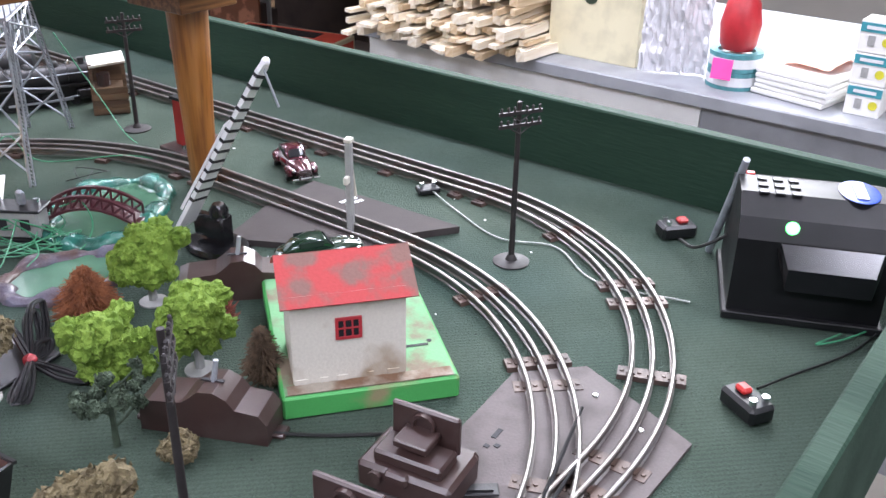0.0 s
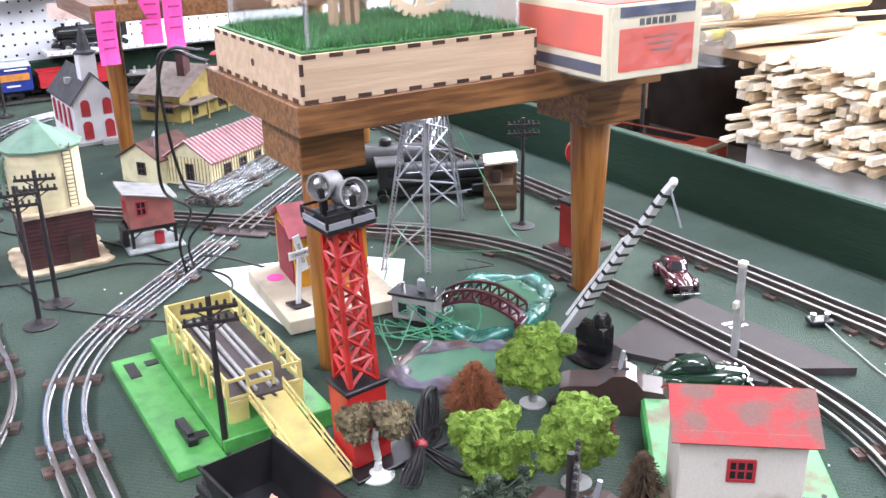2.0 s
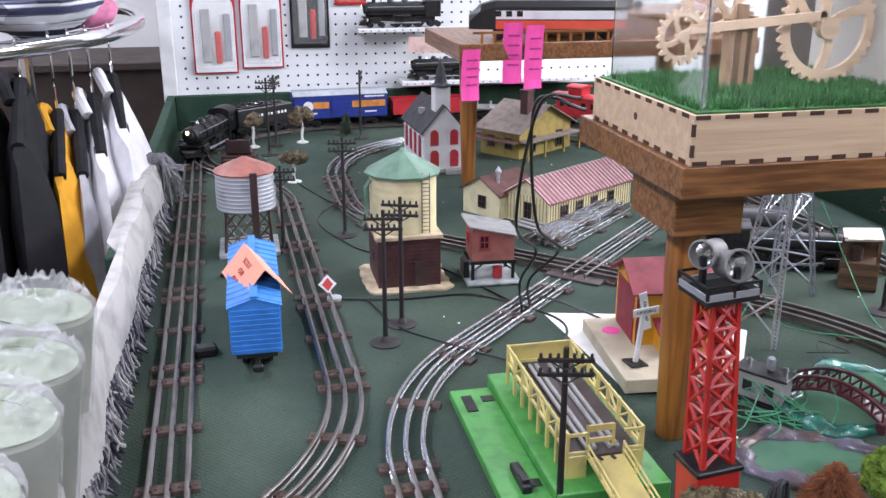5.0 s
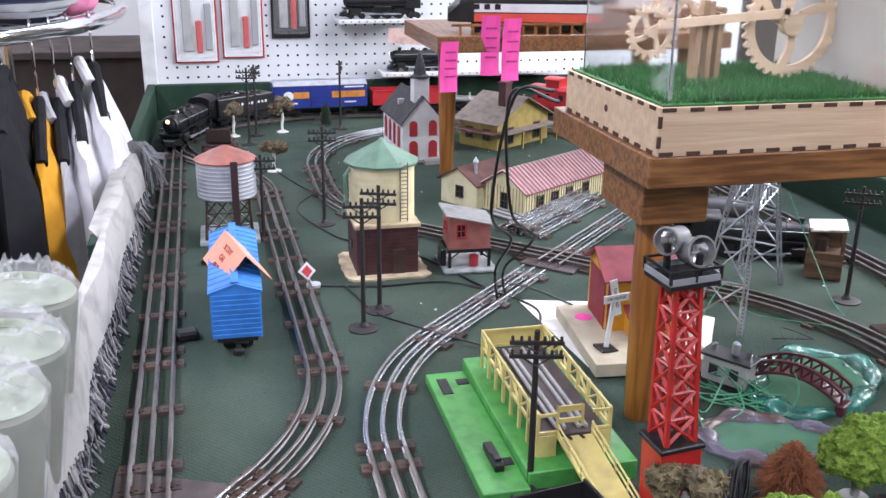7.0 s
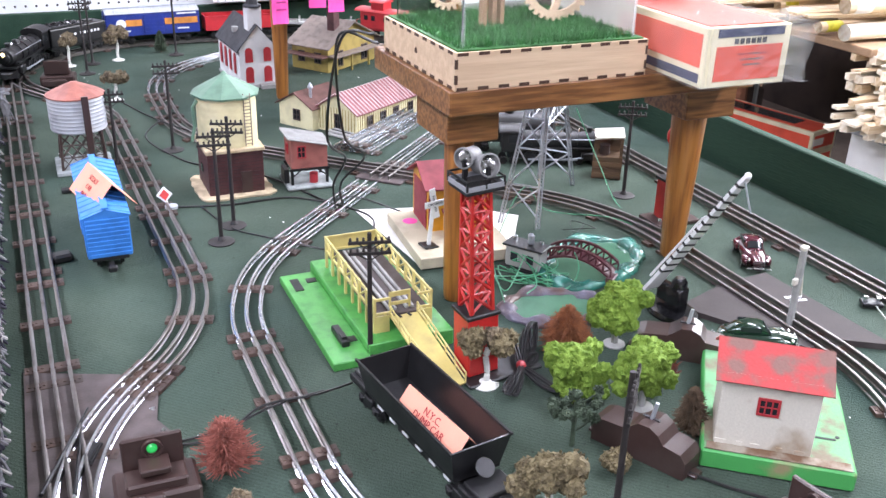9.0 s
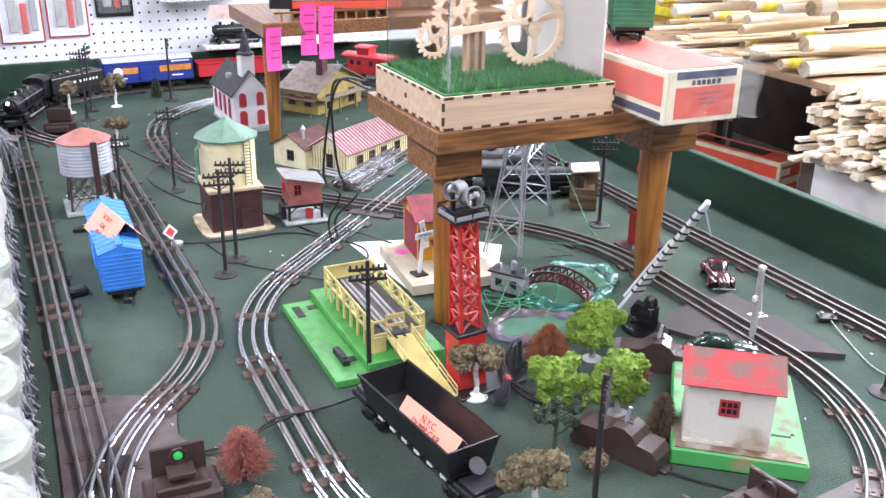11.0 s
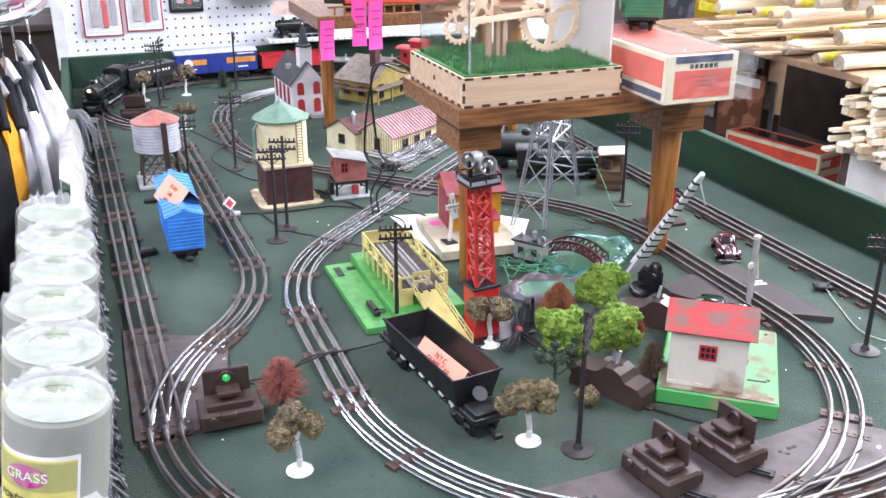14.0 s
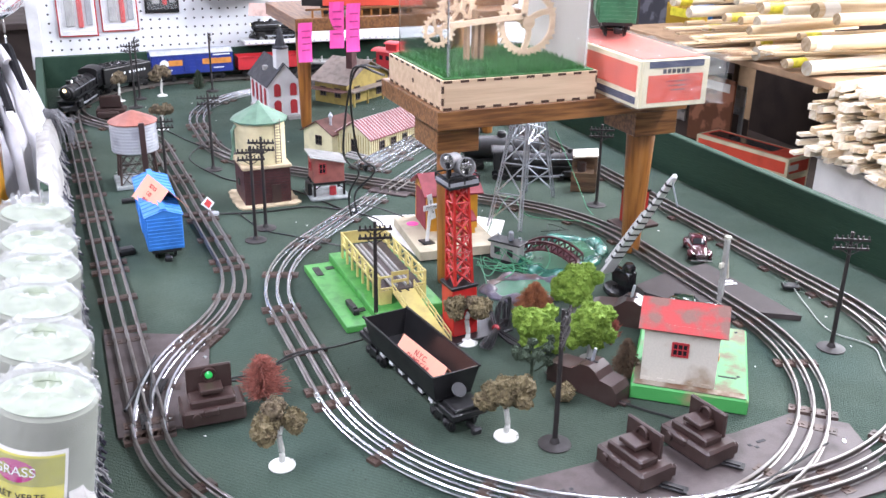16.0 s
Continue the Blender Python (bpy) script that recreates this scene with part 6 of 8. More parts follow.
def boxcar(m, body, roof, label, length=0.235, stripe=False, group="toy train cars"):
    t = thing("toy_boxcar", m, label, "toy boxcar", group)
    hl = length / 2
    part("frame", box(B(), (0, 0, 0.0215), (length, 0.046, 0.005)), BLACK, t)
    truck(t, -hl + 0.045)
    truck(t, hl - 0.045)
    coupler(t, hl, 1)
    coupler(t, -hl, -1)
    part("body", box(B(), (0, 0, 0.052), (length, 0.056, 0.058), bevel=0.0008), body, t)
    for s in (-1, 1):
        bm = B()
        plate(bm, [(-hl - 0.001, 0, 0.0905), (hl + 0.001, 0, 0.0905), (hl + 0.001, s * 0.0305, 0.0805), (-hl - 0.001, s * 0.0305, 0.0805)][::s], 0.0016)
        part("roof", bm, roof, t)
        bm = B()
        for k in range(13):
            x = -hl + 0.004 + k * (length - 0.008) / 12
            rod(bm, (x, 0, 0.0908), (x, s * 0.030, 0.0812), 0.0010, n=4)
        part("roof_ribs", bm, roof, t)
        for k in range(26):
            if abs(k - 12.5) > 3.2:
                part("side_rib", box(B(), (-hl + 0.004 + k * (length - 0.008) / 25, s * 0.0281, 0.052), (0.0014, 0.001, 0.052)), body, t)
        dr = part("door", box(B(), (0, s * 0.0288, 0.050), (0.050, 0.002, 0.052), bevel=0.0005), BLACK if stripe and s < 0 else body, t, "open dark doorway" if stripe and s < 0 else "")
        bm = B()
        for k in range(5):
            box(bm, (0, s * 0.0300, 0.032 + k * 0.010), (0.046, 0.0012, 0.0014))
        part("door_rib", bm, body, dr)
        if stripe:
            part("stripe", box(B(), (-0.0705, s * 0.0292, 0.056), (0.085, 0.0010, 0.016)), ORANGE, t)
            part("stripe", box(B(), (0.050, s * 0.0292, 0.056), (0.040, 0.0010, 0.016)), ORANGE, t)
            part("emblem", lathe(B(), [(0.0125, 0), (0.0125, 0.0010)], 22, m=pose(0.082, s * 0.0289, 0.054, 90 * s if s < 0 else -90, 0, 0)), WHITE, t, "round white emblem")
            for bx_, bw in ((-0.085, 0.05), (-0.075, 0.03), (0.075, 0.03)):
                part("lettering_bar", box(B(), (bx_, s * 0.0292, 0.074 if bw > 0.04 else 0.036), (bw, 0.0010, 0.0035)), WHITE, t)
    bm = box(B(), (0, 0, 0.0922), (length + 0.002, 0.009, 0.0018))
    part("roof_walk", bm, roof, t)
    for e in (-1, 1):
        bm = B()
        for k in range(9):
            box(bm, (e * (hl + 0.0006), 0, 0.028 + k * 0.0060), (0.0012, 0.054, 0.0022))
        part("end_ribs", bm, body, t)
        bm = plate(B(), [(e * hl, -0.028, 0.080), (e * hl, 0.028, 0.080), (e * hl, 0, 0.0895)], 0.001 * e)
        part("gable", bm, body, t)
        if stripe:
            part("brake_wheel", lathe(B(), [(0.006, 0), (0.006, 0.0014), (0.004, 0.0014)], 14, m=pose(e * (hl + 0.002), 0.012, 0.07, 0, 90 * e, 0)), BLACK, t)
    return t


bl = boxcar(at(-0.034, 1.178, -90.5), BLUE, BLUE, "bright blue toy boxcar with folded price card on its roof", 0.224)
def price_card(m, w, l, h, label, rows):
    t = thing("price_card", m, label, "price card", "salmon price cards")
    for s in (-1, 1):
        ww = w
        bm = plate(B(), [(-l / 2, 0, h), (l / 2, 0, h), (l / 2, s * ww, 0), (-l / 2, s * ww, 0)][::s], 0.0006)
        f = part("flap", bm, TAG, t)
        if s < 0:
            ang = math.degrees(math.atan2(h, w))
            for k, tx in enumerate(rows):
                ht = 0.72 - k * 0.27
                letters(tx, 0.0100, INK, f, pose(0, -w * (1 - ht) - 0.0006, h * ht + 0.0006, ang, 0, 0), "handwritten red ink")
    return t


price_card(pose(-0.031, 1.152, 0.0775, 0, 0, -78), 0.030, 0.105, 0.034, "folded salmon pink price card on the blue boxcar", ("SCOUT", "CAR", "$9.95"))

dc = thing("dump_car", at(0.202, 0.552, -82), "black toy dump car with folded price card inside", "toy dump car")
part("frame", box(B(), (0, 0, 0.022), (0.232, 0.030, 0.006), bevel=0.001), BLACK, dc)
truck(dc, -0.085)
truck(dc, 0.085)
coupler(dc, 0.116, 1)
coupler(dc, -0.116, -1)
for e in (-1, 1):
    part("end_platform", box(box(B(), (e * 0.104, 0, 0.028), (0.034, 0.046, 0.008), bevel=0.001), (e * 0.104, 0, 0.034), (0.028, 0.038, 0.005), bevel=0.001), BLACK, dc)
    part("brake_wheel", lathe(B(), [(0.009, 0), (0.009, 0.002), (0.006, 0.002)], 18, m=pose(e * 0.094, 0.0, 0.046, 0, 40 * e, 0)), DARK_METAL, dc)
HB_ = 0.0885
for s in (-1, 1):
    part("bin_side", plate(B(), [(-HB_, s * 0.031, 0.067), (HB_, s * 0.031, 0.067), (HB_ - 0.006, s * 0.024, 0.032), (-HB_ + 0.006, s * 0.024, 0.032)][::s], 0.0018), BLACK, dc)
    part("bin_rim", box(B(), (0, s * 0.0312, 0.0672), (2 * HB_ + 0.002, 0.0024, 0.0024)), BLACK, dc)
    part("bin_end", plate(B(), [(s * HB_, -0.031, 0.067), (s * HB_, 0.031, 0.067), (s * (HB_ - 0.006), 0.024, 0.032), (s * (HB_ - 0.006), -0.024, 0.032)][::-s], 0.0018), BLACK, dc)
    for k in range(6):
        part("lettering_bar", box(B(), (-0.062 + k * 0.025, s * 0.0172, 0.0225), (0.010, 0.004, 0.0045)), WHITE, dc)
part("bin_floor", box(B(), (0, 0, 0.033), (0.166, 0.049, 0.003)), DARK_METAL, dc, "dusty dark grey floor")
part("underbox", box(B(), (0, 0, 0.016), (0.07, 0.030, 0.012), bevel=0.002), BLACK, dc)
pc = price_card(pose(0.203, 0.533, 0.037, 0, 0, -80), 0.020, 0.100, 0.026, "folded salmon pink price card inside the dump car", ("N.Y.C.", "DUMP CAR", "29.95"))


# ---------------------------------------------------------------- the train on the outer loop
def loop_point(s):
    """Along the outer loop against the clock hands' way, from the far end of the long side: the corner arc, then the far straight."""
    arc = RAD * math.pi / 2
    side, far = -0.1425, 0.3075
    if s < 0:
        return Vector((side - 0.0175 * s, 2.09 + s, 0))
    if s < arc:
        a = s / RAD
        return Vector((side + RAD * (1 - math.cos(a)), 2.09 + RAD * math.sin(a), 0))
    if s < arc + far:
        return Vector((side + RAD + s - arc, 2.45, 0))
    a = min((s - arc - far) / RAD, math.pi / 2)
    if s < 2 * arc + far:
        return Vector((side + RAD + far + RAD * math.sin(a), 2.09 + RAD * math.cos(a), 0))
    return Vector((side + 2 * RAD + far, 2.09 - (s - 2 * arc - far), 0))


def on_loop(s0, s1):
    """The pose of a car between two distances, its +x towards the engine's front."""
    ln = s1 - s0
    a, b = loop_point(s0 + 0.22 * ln), loop_point(s1 - 0.22 * ln)
    c, d = (a + b) / 2, a - b
    return pose(c.x, c.y, 0.0112, 0, 0, math.degrees(math.atan2(d.y, d.x)))


def steam_engine(m, label, scale=1.0, group="steam engines"):
    t = thing("steam_engine", m @ Matrix.Diagonal((scale, scale, scale, 1)), label, "toy engine", group)
    X = pose(0, 0, 0.048, 0, 90, 0)
    part("boiler", lathe(B(), [(0.010, -0.088 + 0.0), (0.0205, -0.082), (0.0215, -0.03), (0.0205, 0.02), (0.0195, 0.075), (0.0205, 0.078), (0.0205, 0.088), (0.017, 0.096), (0.010, 0.098)], 26, m=X), BLACK, t, smooth=True)
    for bx in (-0.05, -0.02, 0.012, 0.045):
        part("boiler_band", lathe(B(), [(0.0222, bx), (0.0222, bx + 0.002)], 26, m=X), DARK_METAL, t)
    part("smokebox_door", lathe(B(), [(0.012, 0.0975), (0.011, 0.1005), (0.004, 0.103)], 20, m=X), DARK_METAL, t)
    part("chimney", lathe(B(), [(0.007, 0.064), (0.0055, 0.068), (0.0055, 0.074), (0.0068, 0.077), (0.0046, 0.077)], 16, (0.072, 0, 0)), BLACK, t)
    part("steam_dome", lathe(B(), [(0.010, 0.064), (0.009, 0.071), (0.0065, 0.0755), (0.002, 0.077)], 16, (0.026, 0, 0)), BLACK, t, smooth=True)
    part("sand_dome", lathe(B(), [(0.011, 0.064), (0.010, 0.070), (0.007, 0.074), (0.002, 0.0755)], 16, (-0.016, 0, 0)), BLACK, t, smooth=True)
    part("bell", lathe(B(), [(0.004, 0.068), (0.0025, 0.073), (0.001, 0.075)], 10, (0.05, 0, 0)), CHROME, t)
    part("headlamp", rod(B(), (0.088, 0, 0.058), (0.106, 0, 0.058), 0.0055, n=14), BLACK, t)
    part("headlamp_glass", rod(B(), (0.106, 0, 0.058), (0.1068, 0, 0.058), 0.0044, n=14), LAMP_ON, t, "lit warm headlamp")
    cab = B()
    box(cab, (-0.092, 0, 0.050), (0.044, 0.048, 0.044), bevel=0.001)
    part("cab", cab, BLACK, t)
    part("cab_roof", loft(B(), [[(x, 0.027 * math.cos(a), 0.070 + 0.012 * math.sin(a)) for a in [math.pi * i / 10 for i in range(11)]] for x in (-0.120, -0.068)]), BLACK, t)
    for s in (-1, 1):
        part("cab_window", box(B(), (-0.090, s * 0.0241, 0.056), (0.018, 0.0006, 0.014)), GLASS_DARK, t)
        part("running_board", box(B(), (0.006, s * 0.0225, 0.037), (0.170, 0.009, 0.0028)), BLACK, t)
        part("handrail", rod(B(), (-0.065, s * 0.0225, 0.056), (0.09, s * 0.021, 0.056), 0.0008, n=5), SILVER_METAL, t)
        part("cylinder", box(B(), (0.070, s * 0.022, 0.020), (0.030, 0.012, 0.018), bevel=0.003), BLACK, t)
        part("side_rod", box(B(), (-0.005, s * 0.0245, 0.013), (0.105, 0.0018, 0.0036)), SILVER_METAL, t)
        part("main_rod", rod(B(), (0.062, s * 0.0262, 0.018), (-0.005, s * 0.0262, 0.013), 0.0014, n=5), SILVER_METAL, t)
        part("air_tank", rod(B(), (-0.03, s * 0.0225, 0.032), (0.02, s * 0.0225, 0.032), 0.0045, n=12), BLACK, t)
        for k, wx in enumerate((-0.052, -0.020, 0.012)):
            w = part("driving_wheel", lathe(B(), [(0.0155, -0.001), (0.0155, 0.0006), (0.0142, 0.001), (0.0142, 0.0045), (0.011, 0.0045), (0.0105, 0.003), (0.004, 0.003), (0.0035, 0.005)], 22, m=pose(wx, s * 0.0165, 0.0145, -90 * s, 0, 0)), DARK_METAL, t)
        for wx in (0.052, 0.084, -0.088, -0.108):
            part("small_wheel", lathe(B(), [(0.0085, -0.001), (0.0085, 0.0006), (0.0074, 0.001), (0.0074, 0.004), (0.003, 0.004)], 16, m=pose(wx, s * 0.0150, 0.0075, -90 * s, 0, 0)), DARK_METAL, t)
    part("chassis", box(B(), (-0.01, 0, 0.022), (0.18, 0.026, 0.022), bevel=0.002), BLACK, t)
    part("pilot", loft(B(), [[(0.096, -0.024, 0.024), (0.096, 0.024, 0.024), (0.096, 0.024, 0.006), (0.096, -0.024, 0.006)], [(0.112, -0.012, 0.016), (0.112, 0.012, 0.016), (0.116, 0.004, 0.006), (0.116, -0.004, 0.006)]]), BLACK, t)
    part("front_deck", box(B(), (0.094, 0, 0.028), (0.022, 0.046, 0.004)), BLACK, t)
    return t


def tender(m, label):
    t = thing("toy_tender", m, label, "toy tender", "toy train cars")
    part("frame", box(B(), (0, 0, 0.0225), (0.168, 0.044, 0.006)), BLACK, t)
    truck(t, -0.052)
    truck(t, 0.052)
    coupler(t, -0.084, -1)
    part("body", box(B(), (0, 0, 0.047), (0.166, 0.052, 0.044), bevel=0.003, seg=2), BLACK, t)
    bm = B()
    rnd = random.Random(5)
    for k in range(70):
        blob(bm, (rnd.uniform(-0.01, 0.072), rnd.uniform(-0.018, 0.018), 0.0705 + rnd.uniform(0, 0.004)), rnd.uniform(0.003, 0.006), 1, 0.3)
    part("coal_load", bm, GLOSS_BLACK, t, "glossy black coal load")
    part("coal_board", box(B(), (0.030, 0, 0.071), (0.104, 0.046, 0.005), bevel=0.001), BLACK, t)
    part("hatch", box(B(), (-0.048, 0, 0.071), (0.022, 0.018, 0.005), bevel=0.001), BLACK, t)
    for s in (-1, 1):
        for k in range(11):
            part("lettering_bar", box(B(), (-0.058 + k * 0.0105 + (0.008 if k > 5 else 0), s * 0.0262, 0.050), (0.0055, 0.0006, 0.006)), WHITE, t)
    return t


def gondola(m, label):
    t = thing("toy_gondola", m, label, "toy gondola", "toy train cars")
    part("floor", box(B(), (0, 0, 0.0250), (0.190, 0.052, 0.004)), RED_CAR, t)
    truck(t, -0.060)
    truck(t, 0.060)
    coupler(t, 0.095, 1)
    coupler(t, -0.095, -1)
    for s in (-1, 1):
        part("side", box(B(), (0, s * 0.0270, 0.042), (0.192, 0.0022, 0.036)), RED_CAR, t)
        part("rim", box(B(), (0, s * 0.0278, 0.0605), (0.194, 0.0042, 0.0022)), RED_CAR, t)
        part("end", box(B(), (s * 0.0960, 0, 0.042), (0.0022, 0.0526, 0.036)), RED_CAR, t)
        for k in range(3):
            part("lettering_bar", box(B(), (-0.012 + k * 0.018, s * 0.0284, 0.046), (0.009, 0.0008, 0.009)), WHITE, t)
    return t


def skeleton_flat(m, label):
    t = thing("toy_flatcar", m, label, "toy flatcar", "toy train cars")
    truck(t, -0.066)
    truck(t, 0.066)
    coupler(t, 0.104, 1)
    coupler(t, -0.104, -1)
    part("centre_beam", box(B(), (0, 0, 0.0235), (0.205, 0.014, 0.007), bevel=0.001), GREY_PLASTIC, t)
    part("deck", box(B(), (0, 0, 0.0285), (0.204, 0.040, 0.003)), GREY_PLASTIC, t)
    for s in (-1, 1):
        part("side_rail", box(B(), (0, s * 0.024, 0.031), (0.206, 0.005, 0.006), bevel=0.001), GREY_PLASTIC, t)
    for k in range(6):
        x = -0.09 + k * 0.036
        part("cross_rib", box(B(), (x, 0, 0.0325), (0.006, 0.050, 0.004)), GREY_PLASTIC, t)
        for s in (-1, 1):
            part("stake", box(B(), (x, s * 0.024, 0.038), (0.005, 0.005, 0.010), bevel=0.0008), GREY_PLASTIC, t)
    return t


def caboose(m, label):
    t = thing("toy_caboose", m, label, "toy caboose", "toy train cars")
    part("frame", box(B(), (0, 0, 0.0235), (0.160, 0.044, 0.005)), RED_CAR, t)
    truck(t, -0.048)
    truck(t, 0.048)
    coupler(t, 0.080, 1)
    part("body", box(B(), (0, 0, 0.049), (0.126, 0.052, 0.046), bevel=0.0008), RED_CAR, t)
    part("roof", loft(B(), [[(x, 0.030 * math.cos(a), 0.071 + 0.008 * math.sin(a)) for a in [math.pi * i / 8 for i in range(9)]] for x in (-0.080, 0.080)]), RED_CAR, t)
    part("cupola", box(B(), (0.012, 0, 0.086), (0.040, 0.042, 0.022), bevel=0.001), RED_CAR, t)
    part("cupola_roof", loft(B(), [[(x, 0.026 * math.cos(a), 0.096 + 0.006 * math.sin(a)) for a in [math.pi * i / 8 for i in range(9)]] for x in (-0.012, 0.036)]), RED_CAR, t)
    for s in (-1, 1):
        for x in (-0.045, -0.018, 0.022, 0.045):
            part("window", box(B(), (x, s * 0.0262, 0.054), (0.012, 0.0008, 0.013)), GLASS_DARK, t)
        bm = B()
        for y in (-0.022, 0, 0.022):
            rod(bm, (s * 0.078, y, 0.026), (s * 0.078, y, 0.044), 0.001, n=5)
        rod(bm, (s * 0.078, -0.022, 0.044), (s * 0.078, 0.022, 0.044), 0.001, n=5)
        part("end_rail", bm, RED_CAR, t)
    return t


steam_engine(on_loop(0.02, 0.25), "black toy steam engine with lit headlamp on the outer track", group="train engine")
tender(on_loop(0.255, 0.425), "black toy tender with coal behind the engine")
boxcar(on_loop(0.437, 0.675), DEEP_BLUE, SILVER, "deep blue toy boxcar with orange stripe and silver roof", 0.236, True)
gondola(on_loop(0.690, 0.885), "bright red empty toy gondola car on the outer track")
skeleton_flat(on_loop(0.900, 1.110), "grey toy skeleton flatcar on the outer track")
caboose(on_loop(1.120, 1.285), "bright red toy caboose at the end of the train")
# engine and coach standing under the gantry
steam_engine(at(0.745, 1.262, -22, 0.0), "dusty black toy steam engine standing on the carpet", 0.85)
mach = thing("toy_tank_car", at(0.700, 1.355, -22), "black toy tank car standing behind the gantry", "toy tank car")
part("tank", lathe(B(), [(0.012, -0.085), (0.024, -0.078), (0.025, 0), (0.024, 0.078), (0.012, 0.085)], 22, m=pose(0, 0, 0.048, 0, 90, 0)), BLACK, mach, smooth=True)
part("frame", box(B(), (0, 0, 0.0215), (0.18, 0.03, 0.006)), BLACK, mach)
truck(mach, -0.06)
truck(mach, 0.06)
part("dome", lathe(B(), [(0.010, 0.068), (0.010, 0.080), (0.006, 0.084)], 16), BLACK, mach)
# small red diamond signal by the track and dark box on the carpet
ds = thing("marker_signal", at(0.064, 1.275, 0), "white toy marker with a red diamond face", "toy marker")
part("foot", rod(B(), (0.008, -0.004, 0), (0.008, -0.004, 0.004), 0.010, n=16), SILVER, ds)
part("face", plate(B(), [(-0.013, -0.001, 0.022), (0, -0.006, 0.011), (0.012, -0.001, 0.022), (0, 0.004, 0.034)], 0.002), WHITE, ds)
part("red_patch", plate(B(), [(-0.008, -0.0022, 0.0222), (0, -0.0062, 0.0142), (0.007, -0.0022, 0.0222), (0, 0.0018, 0.0302)], 0.0012), RED, ds)
part("stem", rod(B(), (0.004, -0.002, 0.003), (0, -0.001, 0.016), 0.0022, n=8), WHITE, ds)
solid("lamp_socket", box(box(B(), (0, 0, 0.006), (0.026, 0.020, 0.012), bevel=0.003), (0.004, 0.012, 0.004), (0.012, 0.012, 0.008), bevel=0.001), BLACK, "small black connector box on the carpet", "connector box", m=at(-0.094, 1.128, 10))
lk = thing("track_clip", at(-0.065, 1.395, 0), "small metal track clip with a wire", "track clip")
part("plate", box(B(), (0, 0, 0.004), (0.030, 0.014, 0.006), bevel=0.001), DARK_METAL, lk)
part("screw", rod(B(), (0.006, 0, 0.007), (0.006, 0, 0.011), 0.004, n=10), CHROME, lk)
lk2 = thing("track_clip", at(0.850, 0.625, -30), "small metal track clip with wires", "track clip")
part("plate", box(B(), (0, 0, 0.005), (0.026, 0.018, 0.006), bevel=0.001), DARK_METAL, lk2)
for s in (-1, 1):
    part("post", rod(B(), (s * 0.008, 0, 0.008), (s * 0.008, 0, 0.014), 0.003, n=10), CHROME, lk2)
# bits of lint on the carpet
rnd = random.Random(77)
bm = B()
for k in range(90):
    x, y = rnd.uniform(-0.08, 0.95), rnd.uniform(0.25, 2.3)
    box(bm, (x, y, 0.0008), (rnd.uniform(0.001, 0.004), rnd.uniform(0.001, 0.003), 0.0008), rnd.uniform(0, 90))
solid("lint", bm, PAPER, "scattered pale crumbs of lint on the carpet", "lint", kind="stuff")


# ---------------------------------------------------------------- wooden stands across the layout
def turned_leg(parent, x, y, z1, r_top, r_foot):
    part("leg", lathe(B(), [(r_foot * 0.9, 0.0), (r_foot, 0.004), (r_foot * 1.05, 0.03), (r_top, z1 - 0.004), (r_top * 0.96, z1)], 26, (x, y, 0)), OAK_LEG, parent, "turned tapered leg", True)
    part("ferrule", lathe(B(), [(r_top * 1.03, z1 - 0.004), (r_top * 1.06, z1 - 0.002), (r_top * 1.03, z1)], 26, (x, y, 0)), CHROME, parent)


SLAB_LO, SLAB_HI = 0.268, 0.295
stand = thing("oak_stand", at(0, 0), "oak side table with turned legs standing over the layout", "side table", "oak side tables")
part("tabletop", box(B(), (0.508, 0.868, (SLAB_LO + SLAB_HI) / 2), (0.406, 0.236, SLAB_HI - SLAB_LO), bevel=0.0012), OAK, stand)
part("leg_block", box(B(), (0.353, 0.836, 0.2455), (0.064, 0.092, 0.0448), bevel=0.001), OAK, stand)
part("leg_block", box(B(), (0.694, 0.846, 0.2420), (0.076, 0.092, 0.0518), bevel=0.001), OAK, stand)
turned_leg(stand, 0.359, 0.840, 0.223, 0.0180, 0.0140)
turned_leg(stand, 0.702, 0.850, 0.216, 0.0235, 0.0155)
stand2 = thing("oak_stand", at(0, 0), "oak side table with two stepped tops and turned legs", "side table", "oak side tables")
part("tabletop", box(B(), (0.590, 1.740, 0.286), (0.540, 0.290, 0.028), bevel=0.0012), OAK_Y, stand2)
part("upper_top", box(B(), (0.690, 1.790, 0.3185), (0.400, 0.230, 0.036), bevel=0.0012), OAK_Y, stand2)
turned_leg(stand2, 0.396, 1.836, 0.272, 0.0195, 0.0130)
turned_leg(stand2, 0.800, 1.836, 0.272, 0.0195, 0.0130)
turned_leg(stand2, 0.800, 1.640, 0.272, 0.0195, 0.0130)
for k in range(11):
    part("rail_post", box(B(), (0.36 + k * 0.022, 1.602, 0.3075), (0.004, 0.004, 0.015)), OAK_LEG, stand2)
part("edge_rail", box(B(), (0.47, 1.602, 0.317), (0.25, 0.006, 0.004)), OAK, stand2)

